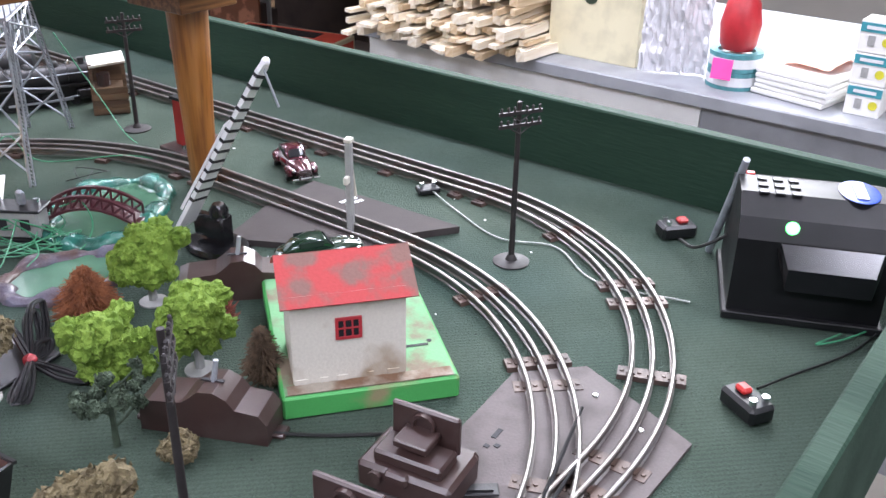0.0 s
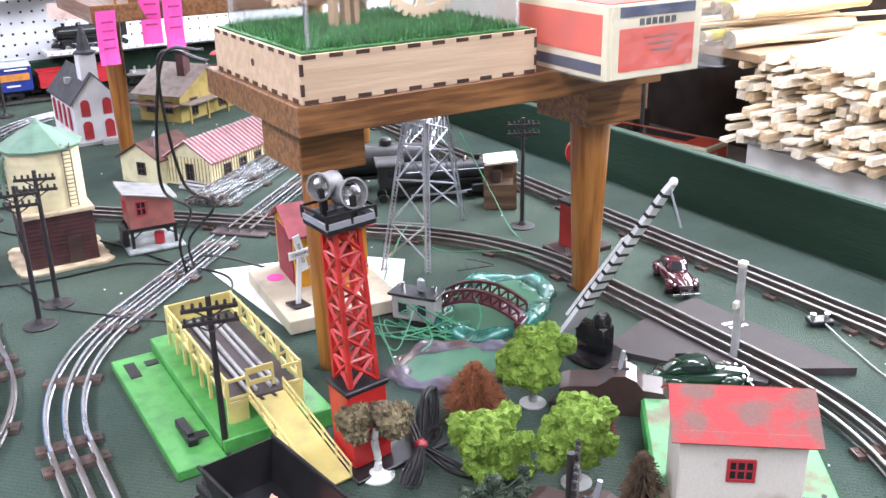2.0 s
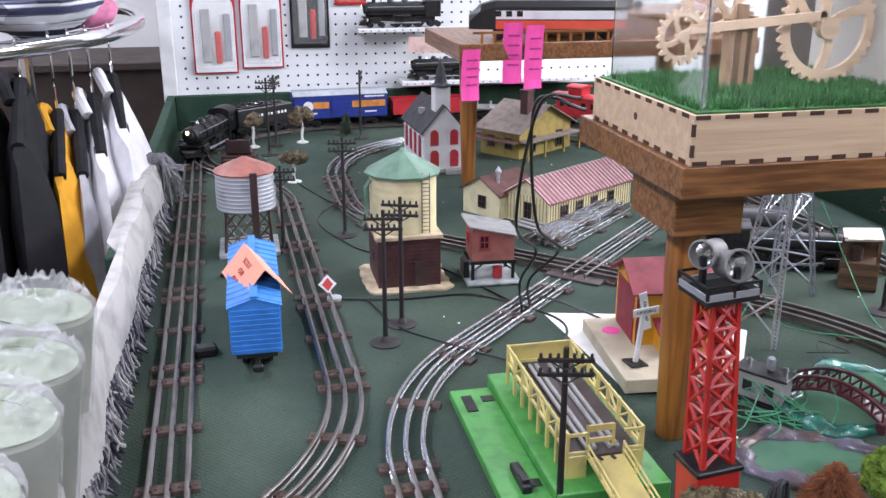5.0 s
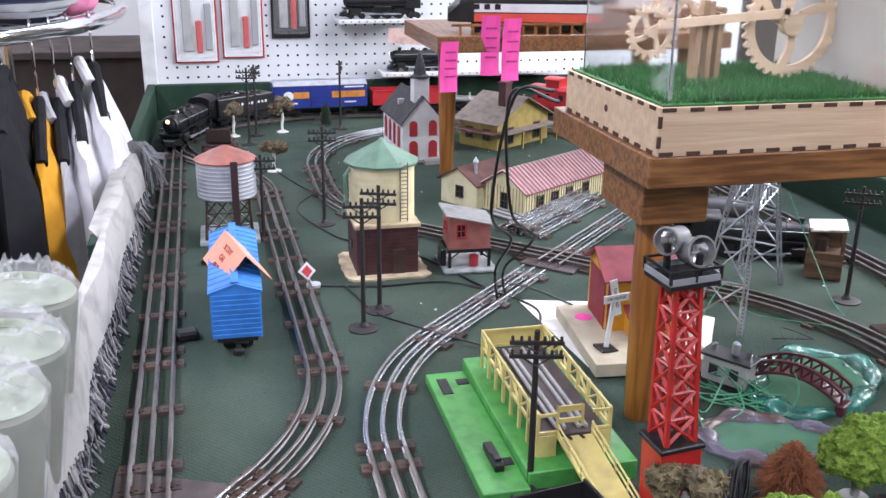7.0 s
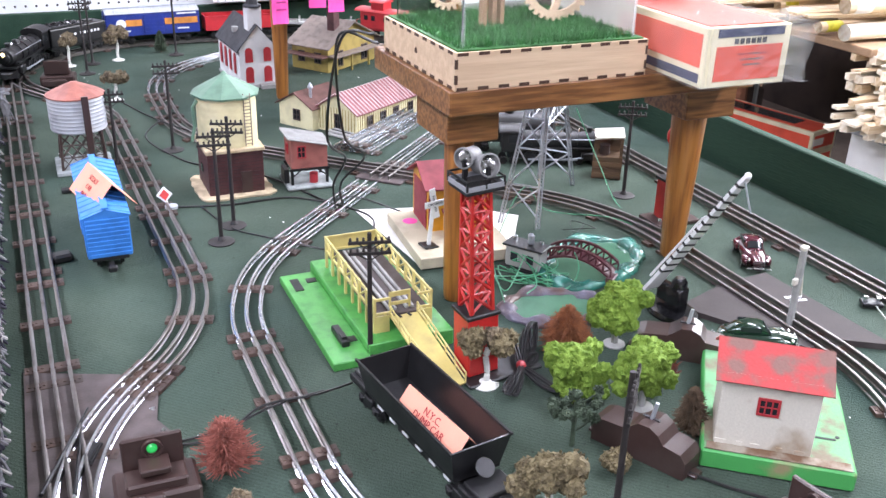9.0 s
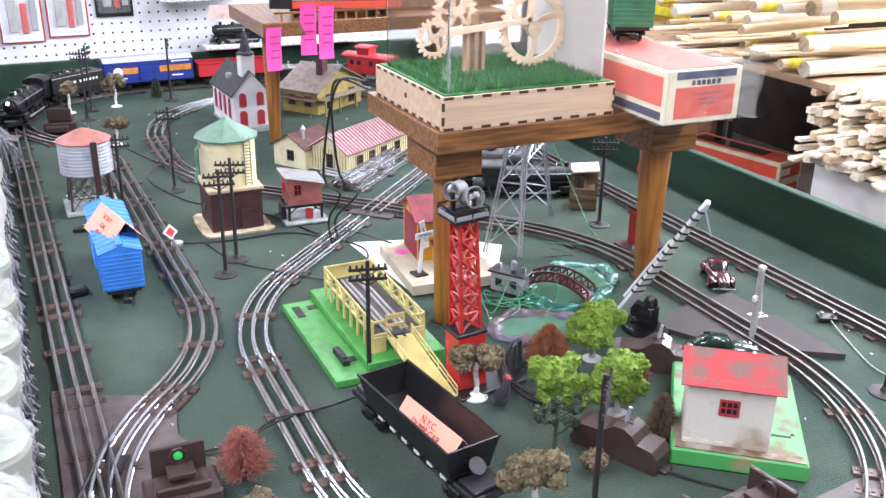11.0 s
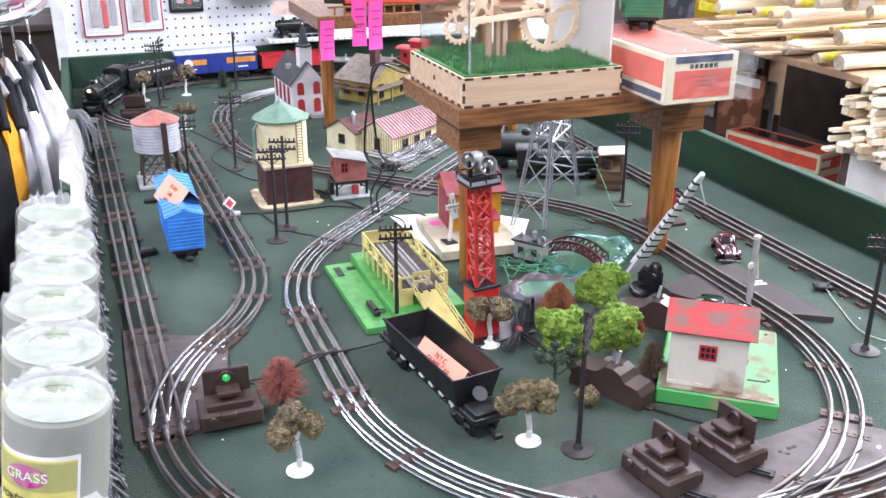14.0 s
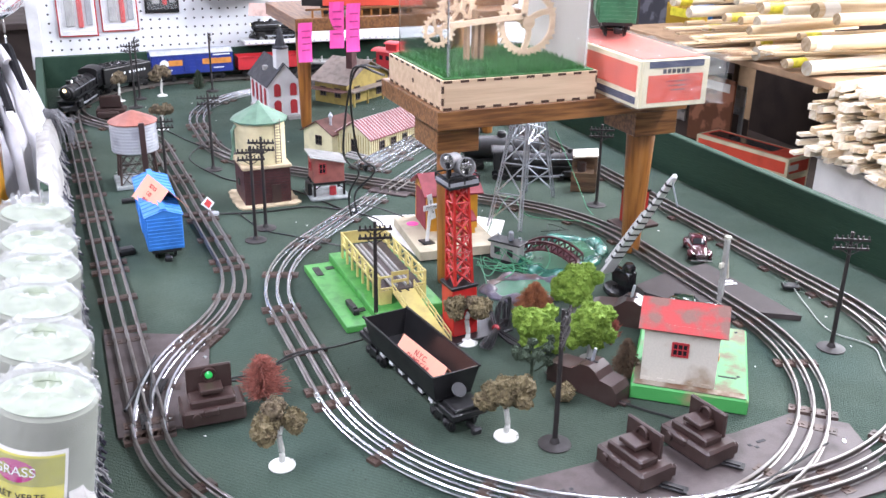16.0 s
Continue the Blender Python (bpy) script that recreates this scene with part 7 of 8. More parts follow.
# display box of laser-cut plywood with wooden gears
BX0, BX1, BY0, BY1, BZ0, BZ1 = 0.311, 0.550, 0.752, 0.966, 0.2954, 0.336
dbx = thing("display_box", at(0, 0), "laser-cut plywood display box with wooden gear machine under clear acrylic", "display case")
part("front_panel", box(B(), ((BX0 + BX1) / 2, BY0 + 0.0015, (BZ0 + BZ1) / 2), (BX1 - BX0, 0.003, BZ1 - BZ0)), PLY, dbx, "pale birch plywood panel")
part("back_panel", box(B(), ((BX0 + BX1) / 2, BY1 - 0.0015, (BZ0 + BZ1) / 2), (BX1 - BX0, 0.003, BZ1 - BZ0)), PLY, dbx)
for x in (BX0 + 0.0015, BX1 - 0.0015):
    part("side_panel", box(B(), (x, (BY0 + BY1) / 2, (BZ0 + BZ1) / 2), (0.003, BY1 - BY0 - 0.006, BZ1 - BZ0)), PLY, dbx, "pale birch plywood panel")
part("lid_panel", box(B(), ((BX0 + BX1) / 2, (BY0 + BY1) / 2, BZ1 - 0.0018), (BX1 - BX0 - 0.007, BY1 - BY0 - 0.007, 0.003)), PLY, dbx)
for k in range(10):
    x = BX0 + 0.008 + k * 0.0248
    for z in (BZ0 + 0.0019, BZ1 - 0.0019):
        part("finger_joint", box(B(), (x, BY0 + 0.0008, z), (0.0125, 0.0026, 0.0034)), PLY_BURNT, dbx)
for k in range(9):
    y = BY0 + 0.014 + k * 0.0235
    for z in (BZ0 + 0.0019, BZ1 - 0.0019):
        part("finger_joint", box(B(), (BX0 + 0.0008, y, z), (0.0026, 0.0120, 0.0034)), PLY_BURNT, dbx)
for x in (BX0, BX1):
    for z in (BZ0 + 0.012, BZ1 - 0.012):
        part("finger_joint", box(B(), (x + (0.0012 if x == BX0 else -0.0012), BY0 + 0.0010, z), (0.0030, 0.0026, 0.010)), PLY_BURNT, dbx)
part("cable_hole", rod(B(), (BX0 - 0.0004, 0.862, 0.316), (BX0 + 0.002, 0.862, 0.316), 0.0036, n=14), PLY_BURNT, dbx)
rnd = random.Random(12)
bm = box(B(), ((BX0 + BX1) / 2, (BY0 + BY1) / 2, BZ1 + 0.0008), (BX1 - BX0 - 0.008, BY1 - BY0 - 0.008, 0.0016))
for k in range(9000):
    x, y = rnd.uniform(BX0 + 0.008, BX1 - 0.016), rnd.uniform(BY0 + 0.008, BY1 - 0.016)
    h, a = rnd.uniform(0.006, 0.013), rnd.uniform(0, 6.28)
    w = 0.0008
    dx, dy = rnd.gauss(0, 0.004), rnd.gauss(0, 0.004)
    v = [bm.verts.new((x + w * math.cos(a), y + w * math.sin(a), BZ1)), bm.verts.new((x - w * math.cos(a), y - w * math.sin(a), BZ1)), bm.verts.new((x + dx, y + dy, BZ1 + h))]
    bm.faces.new(v)
tagged(part("grass_mat", bm, FAKE_GRASS, dbx, "bright green artificial grass"), kind="stuff")
CZ = 0.56
for c, s in (((0.4305, 0.765, (BZ1 + CZ) / 2), (0.215, 0.002, CZ - BZ1)), ((0.4305, 0.953, (BZ1 + CZ) / 2), (0.215, 0.002, CZ - BZ1)),
             ((0.324, 0.859, (BZ1 + CZ) / 2), (0.002, 0.1855, CZ - BZ1)), ((0.537, 0.859, (BZ1 + CZ) / 2), (0.002, 0.1855, CZ - BZ1))):
    if c[0] > 0.5:
        part("side_pane", box(B(), c, s), BEIGE_PANE, dbx, "opaque beige side pane")
        continue
    pn = part("acrylic_pane", box(B(), c, s), ACRYLIC, dbx, "clear acrylic pane")
    pn.visible_shadow = False
for x in (0.3245, 0.5365):
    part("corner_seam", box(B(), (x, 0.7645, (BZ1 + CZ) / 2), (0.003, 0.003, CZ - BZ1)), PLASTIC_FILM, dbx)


def gear(parent, cx, cz, y, r, teeth, inner, spokes, twist=0.0):
    bm = B()
    n = teeth * 4
    out = []
    for i in range(n):
        a = 2 * math.pi * i / n + twist
        k = r if i % 4 in (0, 1) else r - 0.0042
        out.append((k * math.cos(a), k * math.sin(a)))
    inn = [(inner * math.cos(2 * math.pi * i / n + twist), inner * math.sin(2 * math.pi * i / n + twist)) for i in range(n)]
    vs = [[bm.verts.new((cx + p[0], y + d, cz + p[1])) for p in ring] for ring in (out, inn) for d in (-0.002, 0.002)]
    of, ob_, nf, nb = vs
    for i in range(n):
        j = (i + 1) % n
        bm.faces.new((of[i], of[j], nf[j], nf[i]))
        bm.faces.new((ob_[j], ob_[i], nb[i], nb[j]))
        bm.faces.new((of[j], of[i], ob_[i], ob_[j]))
        bm.faces.new((nf[i], nf[j], nb[j], nb[i]))
    g = part("gear", bm, PLY, parent, "pale plywood gear wheel")
    for k in range(spokes):
        a = 2 * math.pi * k / spokes + twist + 0.4
        pts = [Vector((cx + inner * 1.03 * t * math.cos(a + 0.5 * (1 - t)), y, cz + inner * 1.03 * t * math.sin(a + 0.5 * (1 - t)))) for t in (0.0, 0.35, 0.7, 1.0)]
        bm = B()
        for p, q2 in zip(pts, pts[1:]):
            d = (q2 - p)
            s = Vector((-d.z, 0, d.x)).normalized() * r * 0.085
            plate(bm, [p + s + Vector((0, -0.0018, 0)), p - s + Vector((0, -0.0018, 0)), q2 - s + Vector((0, -0.0018, 0)), q2 + s + Vector((0, -0.0018, 0))], 0.0036)
        part("spoke", bm, PLY, g)
    part("hub", rod(B(), (cx, y - 0.005, cz), (cx, y + 0.005, cz), r * 0.2, n=20), PLY, g)
    return g


gear(dbx, 0.490, 0.390, 0.860, 0.050, 34, 0.038, 3)
gear(dbx, 0.346, 0.386, 0.852, 0.025, 20, 0.017, 4)
gear(dbx, 0.380, 0.415, 0.866, 0.030, 22, 0.019, 5)
gear(dbx, 0.407, 0.470, 0.858, 0.026, 20, 0.017, 4)
gear(dbx, 0.470, 0.480, 0.868, 0.040, 28, 0.029, 3)
for a, b, w in (((0.352, 0.392), (0.480, 0.402), 0.008), ((0.478, 0.400), (0.487, 0.520), 0.009), ((0.380, 0.415), (0.400, 0.520), 0.007), ((0.400, 0.520), (0.487, 0.520), 0.008)):
    p, q2 = Vector((a[0], 0.847, a[1])), Vector((b[0], 0.847, b[1]))
    d = q2 - p
    s = Vector((-d.z, 0, d.x)).normalized() * w / 2
    part("frame_bar", plate(B(), [p + s, p - s, q2 - s, q2 + s], 0.004), PLY, dbx)
for x, z in ((0.392, 0.400), (0.404, 0.412), (0.414, 0.402)):
    part("support_post", box(B(), (x, 0.858, (BZ1 + z) / 2), (0.005, 0.012, z - BZ1)), CARD_BROWN, dbx)

# boxed item in plastic beside it, with a green boxcar on top
cb2 = thing("carton", pose(0.630, 0.810, 0.2956, 0, 0, -1.5), "orange and cream toy train carton wrapped in clear plastic", "carton")
part("body", box(B(), (0, 0, 0.033), (0.112, 0.270, 0.066), bevel=0.001), BOX_CREAM, cb2)
part("top_panel", box(B(), (0, 0, 0.0666), (0.100, 0.258, 0.0010)), BOX_RED, cb2, "orange red panel")
part("end_panel", box(B(), (0.002, -0.1354, 0.026), (0.088, 0.0010, 0.038)), BOX_RED, cb2, "orange red panel")
part("navy_band", box(B(), (0.002, -0.1354, 0.0595), (0.088, 0.0010, 0.009)), BOX_NAVY, cb2)
part("side_panel", box(B(), (-0.0564, 0, 0.040), (0.0010, 0.256, 0.036)), BOX_RED, cb2, "orange red panel")
part("navy_band", box(B(), (-0.0564, 0, 0.010), (0.0010, 0.256, 0.010)), BOX_NAVY, cb2)
for k in range(6):
    part("lettering_bar", box(B(), (-0.017 + k * 0.0075, -0.1354, 0.0500), (0.0050, 0.0010, 0.0058)), INK_DARK, cb2)
for k in range(3):
    part("lettering_bar", box(B(), (0.006, -0.1360, 0.036 - k * 0.006), (0.040 - k * 0.008, 0.0008, 0.002)), RED_TIN, cb2)
def film_sheet(pts_u, pts_v, fn, seed):
    bm = B()
    g = [[bm.verts.new(fn(u / pts_u, v / pts_v, noise.noise(Vector((u * 0.55, v * 0.55, seed))))) for v in range(pts_v + 1)] for u in range(pts_u + 1)]
    for u in range(pts_u):
        for v in range(pts_v):
            bm.faces.new((g[u][v], g[u + 1][v], g[u + 1][v + 1], g[u][v + 1]))
    return bm


def wrap(u, v, n):
    a = math.pi * (1.08 - 1.16 * u)
    cx, cz = math.cos(a), max(math.sin(a), -0.2)
    k = 1 / max(abs(cx) / 0.0600, abs(cz) / 0.0700)
    bulge = 0.010 * max(0, v - 0.8) * 5 if u > 0.5 else 0
    return Vector((cx * k * (1 + 0.05 * n) + 0.004 * n + (0.022 * max(0, v - 0.72) * 3 if u > 0.62 else 0), 0.137 - 0.279 * v - 0.006 * (n + 0.6) * (v > 0.9), 0.0014 + max(cz * k, 0) + 0.004 * n + bulge * 0))


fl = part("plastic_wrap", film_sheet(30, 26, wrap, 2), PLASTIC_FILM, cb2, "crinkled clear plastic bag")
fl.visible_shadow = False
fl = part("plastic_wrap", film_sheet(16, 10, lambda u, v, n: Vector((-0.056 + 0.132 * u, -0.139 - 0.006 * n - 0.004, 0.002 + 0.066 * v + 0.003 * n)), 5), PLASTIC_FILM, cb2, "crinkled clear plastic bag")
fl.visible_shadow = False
boxcar(pose(0.664, 0.900, 0.3640, 0, 0, 62), mat("leaf_green_plastic", (0.05, 0.24, 0.12), 0.4), mat("green_car_roof", (0.045, 0.20, 0.11), 0.45), "green toy boxcar standing on the plastic-wrapped carton", 0.150, group="shelf boxcars")

# engines on the far stands
steam_engine(pose(0.600, 1.760, 0.3369, 0, 0, 195), "black toy steam engine on the oak stand", 1.0, "display engines")
dz = thing("diesel_engine", pose(0.488, 1.648, 0.3004, 0, 0, 167), "black, white and orange toy diesel engine on the oak stand", "toy engine", "display engines")
part("body", loft(B(), [[(x, -w, 0.018), (x, w, 0.018), (x, w, h), (x, w * 0.7, h + 0.010), (x, -w * 0.7, h + 0.010), (x, -w, h)] for x, w, h in ((-0.13, 0.028, 0.055), (0.09, 0.028, 0.055), (0.115, 0.026, 0.048), (0.135, 0.018, 0.030))]), BLACK, dz)
for s in (-1, 1):
    part("orange_stripe", box(B(), (-0.02, s * 0.0284, 0.026), (0.22, 0.0012, 0.014)), BOX_RED, dz)
    part("white_stripe", box(B(), (-0.02, s * 0.0284, 0.042), (0.22, 0.0012, 0.014)), WHITE, dz)
    for k in range(3):
        part("window", box(B(), (0.05 + k * 0.018, s * 0.0292, 0.044), (0.010, 0.0008, 0.009)), GLASS_DARK, dz)
truck(dz, -0.085)
truck(dz, 0.07)
for k, (px, py, pz, rz, w, h) in enumerate(((0.340, 1.752, 0.250, 8, 0.032, 0.085), (0.410, 1.594, 0.284, -6, 0.032, 0.100), (0.447, 1.594, 0.277, 4, 0.032, 0.105))):
    t = thing("price_tag", pose(px, py - (0.16 if k == 0 else 0.004), pz, 4, 0, rz), "hot pink paper tag hanging from the oak stand", "price tag", "pink price tags")
    part("paper", film_sheet(4, 8, lambda u, v, n: Vector((w * (u - 0.5), 0.004 * math.sin(v * 3) + 0.002 * n, h * (v - 0.5))), k), PINK, t)
    for j in range(4):
        part("lettering_bar", box(B(), (0, -0.0035, h * (0.3 - 0.16 * j)), (w * 0.6, 0.0006, 0.003), 0), LABEL_MAGENTA, t)

# ---------------------------------------------------------------- pegboard wall behind the layout
peg = solid("pegboard", box(B(), (0.62, 2.545, 0.60), (1.62, 0.012, 1.10)), PEG_WHITE, "white perforated pegboard wall panel", "pegboard", kind="structure")
# flat discs on the panel; the shade inside the holes is their dark colour
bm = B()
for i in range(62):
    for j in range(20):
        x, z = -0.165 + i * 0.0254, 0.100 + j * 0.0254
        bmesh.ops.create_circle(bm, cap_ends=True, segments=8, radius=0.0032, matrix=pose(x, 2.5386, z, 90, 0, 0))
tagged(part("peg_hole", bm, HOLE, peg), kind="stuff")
part("edge_trim", box(B(), (-0.205, 2.535, 0.60), (0.034, 0.03, 1.10), bevel=0.002), WHITE, peg)


def blister_pack(x, z, w, h, card, arch_col, label):
    t = thing("blister_pack", pose(x, 2.533, z), label, "blister pack", "hanging packs")
    part("card", box(B(), (0, 0, 0), (w, 0.0016, h), bevel=0.0005), card, t)
    pts = [(-w / 2 + 0.004, -h / 2 + 0.004), (w / 2 - 0.004, -h / 2 + 0.004)] + [((w / 2 - 0.004) * math.cos(a), h * 0.12 + (h * 0.22) * math.sin(a)) for a in [math.pi * i / 10 for i in range(11)]]
    part("panel", plate(B(), [(px, -0.0016, pz) for px, pz in pts], -0.001), arch_col, t)
    part("tool", box(B(), (-w * 0.18, -0.006, -h * 0.12), (w * 0.22, 0.008, h * 0.52), bevel=0.002), GREY_PLASTIC, t)
    part("handle", box(B(), (w * 0.08, -0.006, -h * 0.24), (w * 0.14, 0.009, h * 0.32), bevel=0.003), RED, t)
    part("tool", box(B(), (w * 0.30, -0.006, -h * 0.14), (w * 0.16, 0.008, h * 0.46), bevel=0.002), SHELF_GREY, t)
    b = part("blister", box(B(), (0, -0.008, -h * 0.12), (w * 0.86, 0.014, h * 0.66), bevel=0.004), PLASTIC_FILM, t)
    b.visible_shadow = False
    for k in range(2):
        part("lettering_bar", box(B(), (0, -0.0012, h * 0.42 - k * 0.012), (w * 0.7, 0.0006, 0.004)), WHITE, t)
    return t


blister_pack(-0.088, 0.262, 0.108, 0.25, RED, WHITE, "red and white blister pack of tools on the pegboard")
blister_pack(0.028, 0.272, 0.104, 0.25, RED, WHITE, "red and white blister pack of tools on the pegboard")
blister_pack(0.150, 0.310, 0.098, 0.23, BLACK, BLACK, "black and blue blister pack on the pegboard")
blister_pack(0.255, 0.385, 0.080, 0.17, RED, RED, "red blister pack on the pegboard")
for sx0, sx1, sz, ln in ((0.262, 0.480, 0.243, 1), (0.372, 0.860, 0.108, 2)):
    s = thing("wall_shelf", pose((sx0 + sx1) / 2, 2.49, sz), "narrow white metal display shelf on the pegboard", "shelf", "pegboard shelves")
    part("board", box(B(), (0, 0, 0), (sx1 - sx0, 0.09, 0.010), bevel=0.001), WHITE, s)
    bm = B()
    for k in range(int((sx1 - sx0) / 0.02)):
        box(bm, (-(sx1 - sx0) / 2 + 0.012 + k * 0.02, -0.0455, 0.0), (0.004, 0.001, 0.004))
    part("edge_slot", bm, SHELF_GREY, s)
steam_engine(pose(0.372, 2.480, 0.2485, 0, 0, 180), "small black toy steam engine on a pegboard shelf", 0.90, "shelf engines")
steam_engine(pose(0.480, 2.480, 0.1135, 0, 0, 180), "small black toy steam engine on a pegboard shelf", 0.78, "shelf engines")
solid("price_note", box(B(), (0, 0, 0), (0.085, 0.001, 0.038)), mat("pale_pink_note", (0.80, 0.56, 0.50), 0.7), "pale pink handwritten price note", "price note", m=pose(0.43, 2.444, 0.205, 8, 4, 0))
solid("partition_wall", box(B(), (-1.35, 3.60, 0.55), (2.3, 0.06, 0.95)), WALL_WHITE, "white partition beyond the clothes", "wall", kind="structure")
dark_counter = solid("dark_counter", box(B(), (-1.35, 3.40, -0.365), (2.3, 0.46, 0.87), bevel=0.004), DARK_SHELF, "dark counter beyond the clothes rack", "counter")
part("countertop", box(B(), (-1.35, 3.385, 0.084), (2.34, 0.50, 0.024), bevel=0.003), DARK_SHELF, dark_counter)

# ---------------------------------------------------------------- clothes rack
rack = thing("clothes_rack", pose(0, 0, FLOOR), "chrome round clothes rail", "clothes rack")
RODP = [(-0.62, 1.42, 0.305), (-0.475, 1.50, 0.305), (-0.410, 1.57, 0.305), (-0.326, 1.69, 0.305), (-0.254, 1.85, 0.305), (-0.225, 2.14, 0.305), (-0.30, 2.48, 0.305), (-0.55, 2.60, 0.305)]
part("rail", tube(B(), [(x, y, z - FLOOR) for x, y, z in smooth_line(RODP, 8)], 0.0145, 14), CHROME, rack, smooth=True)
part("post", rod(B(), (-0.62, 1.42, 0.0), (-0.62, 1.42, 0.31 - FLOOR), 0.016, n=14), CHROME, rack)
part("post", rod(B(), (-0.55, 2.60, 0.0), (-0.55, 2.60, 0.31 - FLOOR), 0.016, n=14), CHROME, rack)


def garment(x, y, deg, cloth, label, top=0.19, bottom=-0.55, half=0.21, thick=0.018, seed=0, name="jacket", group="hanging clothes"):
    """A garment on a hanger, its breadth along local x."""
    t = thing(name, pose(x, y, 0.305, 0, 0, deg), label, name, group)
    rnd = random.Random(seed)
    NU, NV = 26, 22
    bm = B()
    sheets = []
    for side in (-1, 1):
        g = []
        for i in range(NU + 1):
            u = -1 + 2 * i / NU
            col = []
            for j in range(NV + 1):
                v = j / NV
                sh = top - 0.30 - 0.085 * abs(u) ** 1.4
                zz = (top - 0.305 - 0.075 * abs(u) ** 1.5) * (1 - v) + (bottom - 0.305) * v
                fold = 0.011 * math.sin(u * 9 + seed + v * 2.0) + 0.007 * math.sin(u * 17 + seed * 2 + v) + 0.010 * noise.noise(Vector((u * 3, v * 3, seed)))
                w = half * (0.86 + 0.14 * min(1, v * 3))
                edge = max(0.0, 1 - abs(u) ** 6) * min(1, v * 6 + 0.25)
                col.append(bm.verts.new((u * w, side * thick * edge + fold * min(1, v * 2.5 + 0.2), zz)))
            g.append(col)
        sheets.append(g)
        for i in range(NU):
            for j in range(NV):
                bm.faces.new((g[i][j], g[i + 1][j], g[i + 1][j + 1], g[i][j + 1]))
    a, b = sheets
    for i in range(NU):
        bm.faces.new((a[i][0], b[i][0], b[i + 1][0], a[i + 1][0]))
        bm.faces.new((a[i][NV], a[i + 1][NV], b[i + 1][NV], b[i][NV]))
    for i in (0, NU):
        for j in range(NV):
            bm.faces.new((a[i][j], a[i][j + 1], b[i][j + 1], b[i][j]))
    part("cloth", bm, cloth, t, smooth=True)
    part("collar", tube(B(), smooth_line([(-0.06, 0.012, top - 0.31), (-0.03, 0.022, top - 0.285), (0.03, 0.022, top - 0.285), (0.06, 0.012, top - 0.31)], 5), 0.010, 8), cloth, t, smooth=True)
    part("hanger", tube(B(), smooth_line([(-0.15, 0, top - 0.36), (-0.06, 0, top - 0.315), (0, 0, top - 0.290), (0.06, 0, top - 0.315), (0.15, 0, top - 0.36)], 5), 0.010, 8), CLOTH_BLACK, t, "black plastic hanger")
    hk = [(0, 0, top - 0.292), (0, 0, -0.03), (0.004, 0, -0.014), (0.016, 0, 0.010), (0.004, 0, 0.0195), (-0.012, 0, 0.017), (-0.017, 0, 0.004)]
    part("hook", tube(B(), smooth_line(hk, 6), 0.0022, 8), CHROME, t, "steel hook", True)
    return t


garment(-0.254, 1.84, 100, CLOTH_WHITE, "white cotton jacket on a black hanger", 0.215, -0.55, 0.24, 0.040, 1)
garment(-0.282, 1.78, 99, CLOTH_WHITE, "white cotton shirt on a black hanger", 0.190, -0.55, 0.23, 0.034, 2)
garment(-0.304, 1.735, 98, mat("grey_cloth", (0.42, 0.42, 0.45), 0.9, 0, 0.12, 30, 0.5, grain=900, spec=0.2), "grey cotton shirt on a black hanger", 0.170, -0.52, 0.22, 0.022, 3)
garment(-0.326, 1.69, 97, CLOTH_YELLOW, "golden yellow shirt on a black hanger", 0.180, -0.52, 0.22, 0.030, 4)
garment(-0.362, 1.63, 96, CLOTH_BLACK, "black jacket on a black hanger", 0.24, -0.55, 0.22, 0.034, 5)
garment(-0.410, 1.57, 94, CLOTH_BLACK, "black jacket on a black hanger", 0.24, -0.55, 0.23, 0.034, 6)
garment(-0.475, 1.50, 90, CLOTH_BLACK, "black jacket on a black hanger", 0.22, -0.55, 0.23, 0.034, 7)
stripe_cloth = mat("striped_knit", (0.60, 0.62, 0.66), 0.9, 0, 0.1, 40, 0.3, (0.03, 0.035, 0.08), 0.48, 0.52, 600, (0.02, 0.02, 1.6))
folded = thing("folded_shirt", pose(-0.335, 1.80, 0.325), "navy and white striped knit shirt folded over the rail", "shirt")
part("cloth", blob(B(), (-0.02, 0.0, 0.045), 1.0, 4, 0.10, 8, (0.10, 0.16, 0.060)), stripe_cloth, folded, smooth=True)
part("sleeve", blob(B(), (0.045, 0.10, 0.02), 1.0, 3, 0.15, 8, (0.05, 0.07, 0.034)), mat("pink_knit", (0.70, 0.22, 0.38), 0.9), folded, "pink lining", smooth=True)

# ---------------------------------------------------------------- woven throw with fringe along the table edge
def throw_point(u, v):
    y = 0.12 + 1.63 * u
    out = -0.1975 - 0.0205 * min(1, max(0, (y - 1.26) / 0.05))
    if 1.15 < y < 1.26:
        out = -0.1975
    base = [(out, -0.012 if y < 1.25 else 0.03), (out, 0.060 if y < 1.25 else 0.090), (-0.200, 0.094), (-0.1900, 0.092), (-0.1835, 0.070), (-0.1810, 0.046), (-0.1790, 0.032)]
    f = v * (len(base) - 1)
    k = min(int(f), len(base) - 2)
    a, b = Vector(base[k]), Vector(base[k + 1])
    p = a.lerp(b, f - k)
    w = 0.004 * math.sin(y * 23) + 0.005 * noise.noise(Vector((y * 9, v * 3, 3)))
    rise = 0.010 * noise.noise(Vector((y * 5, 0, 8)))
    return Vector((p.x + (w if v > 0.45 else 0), y, p.y + (rise if v > 0.2 else 0)))


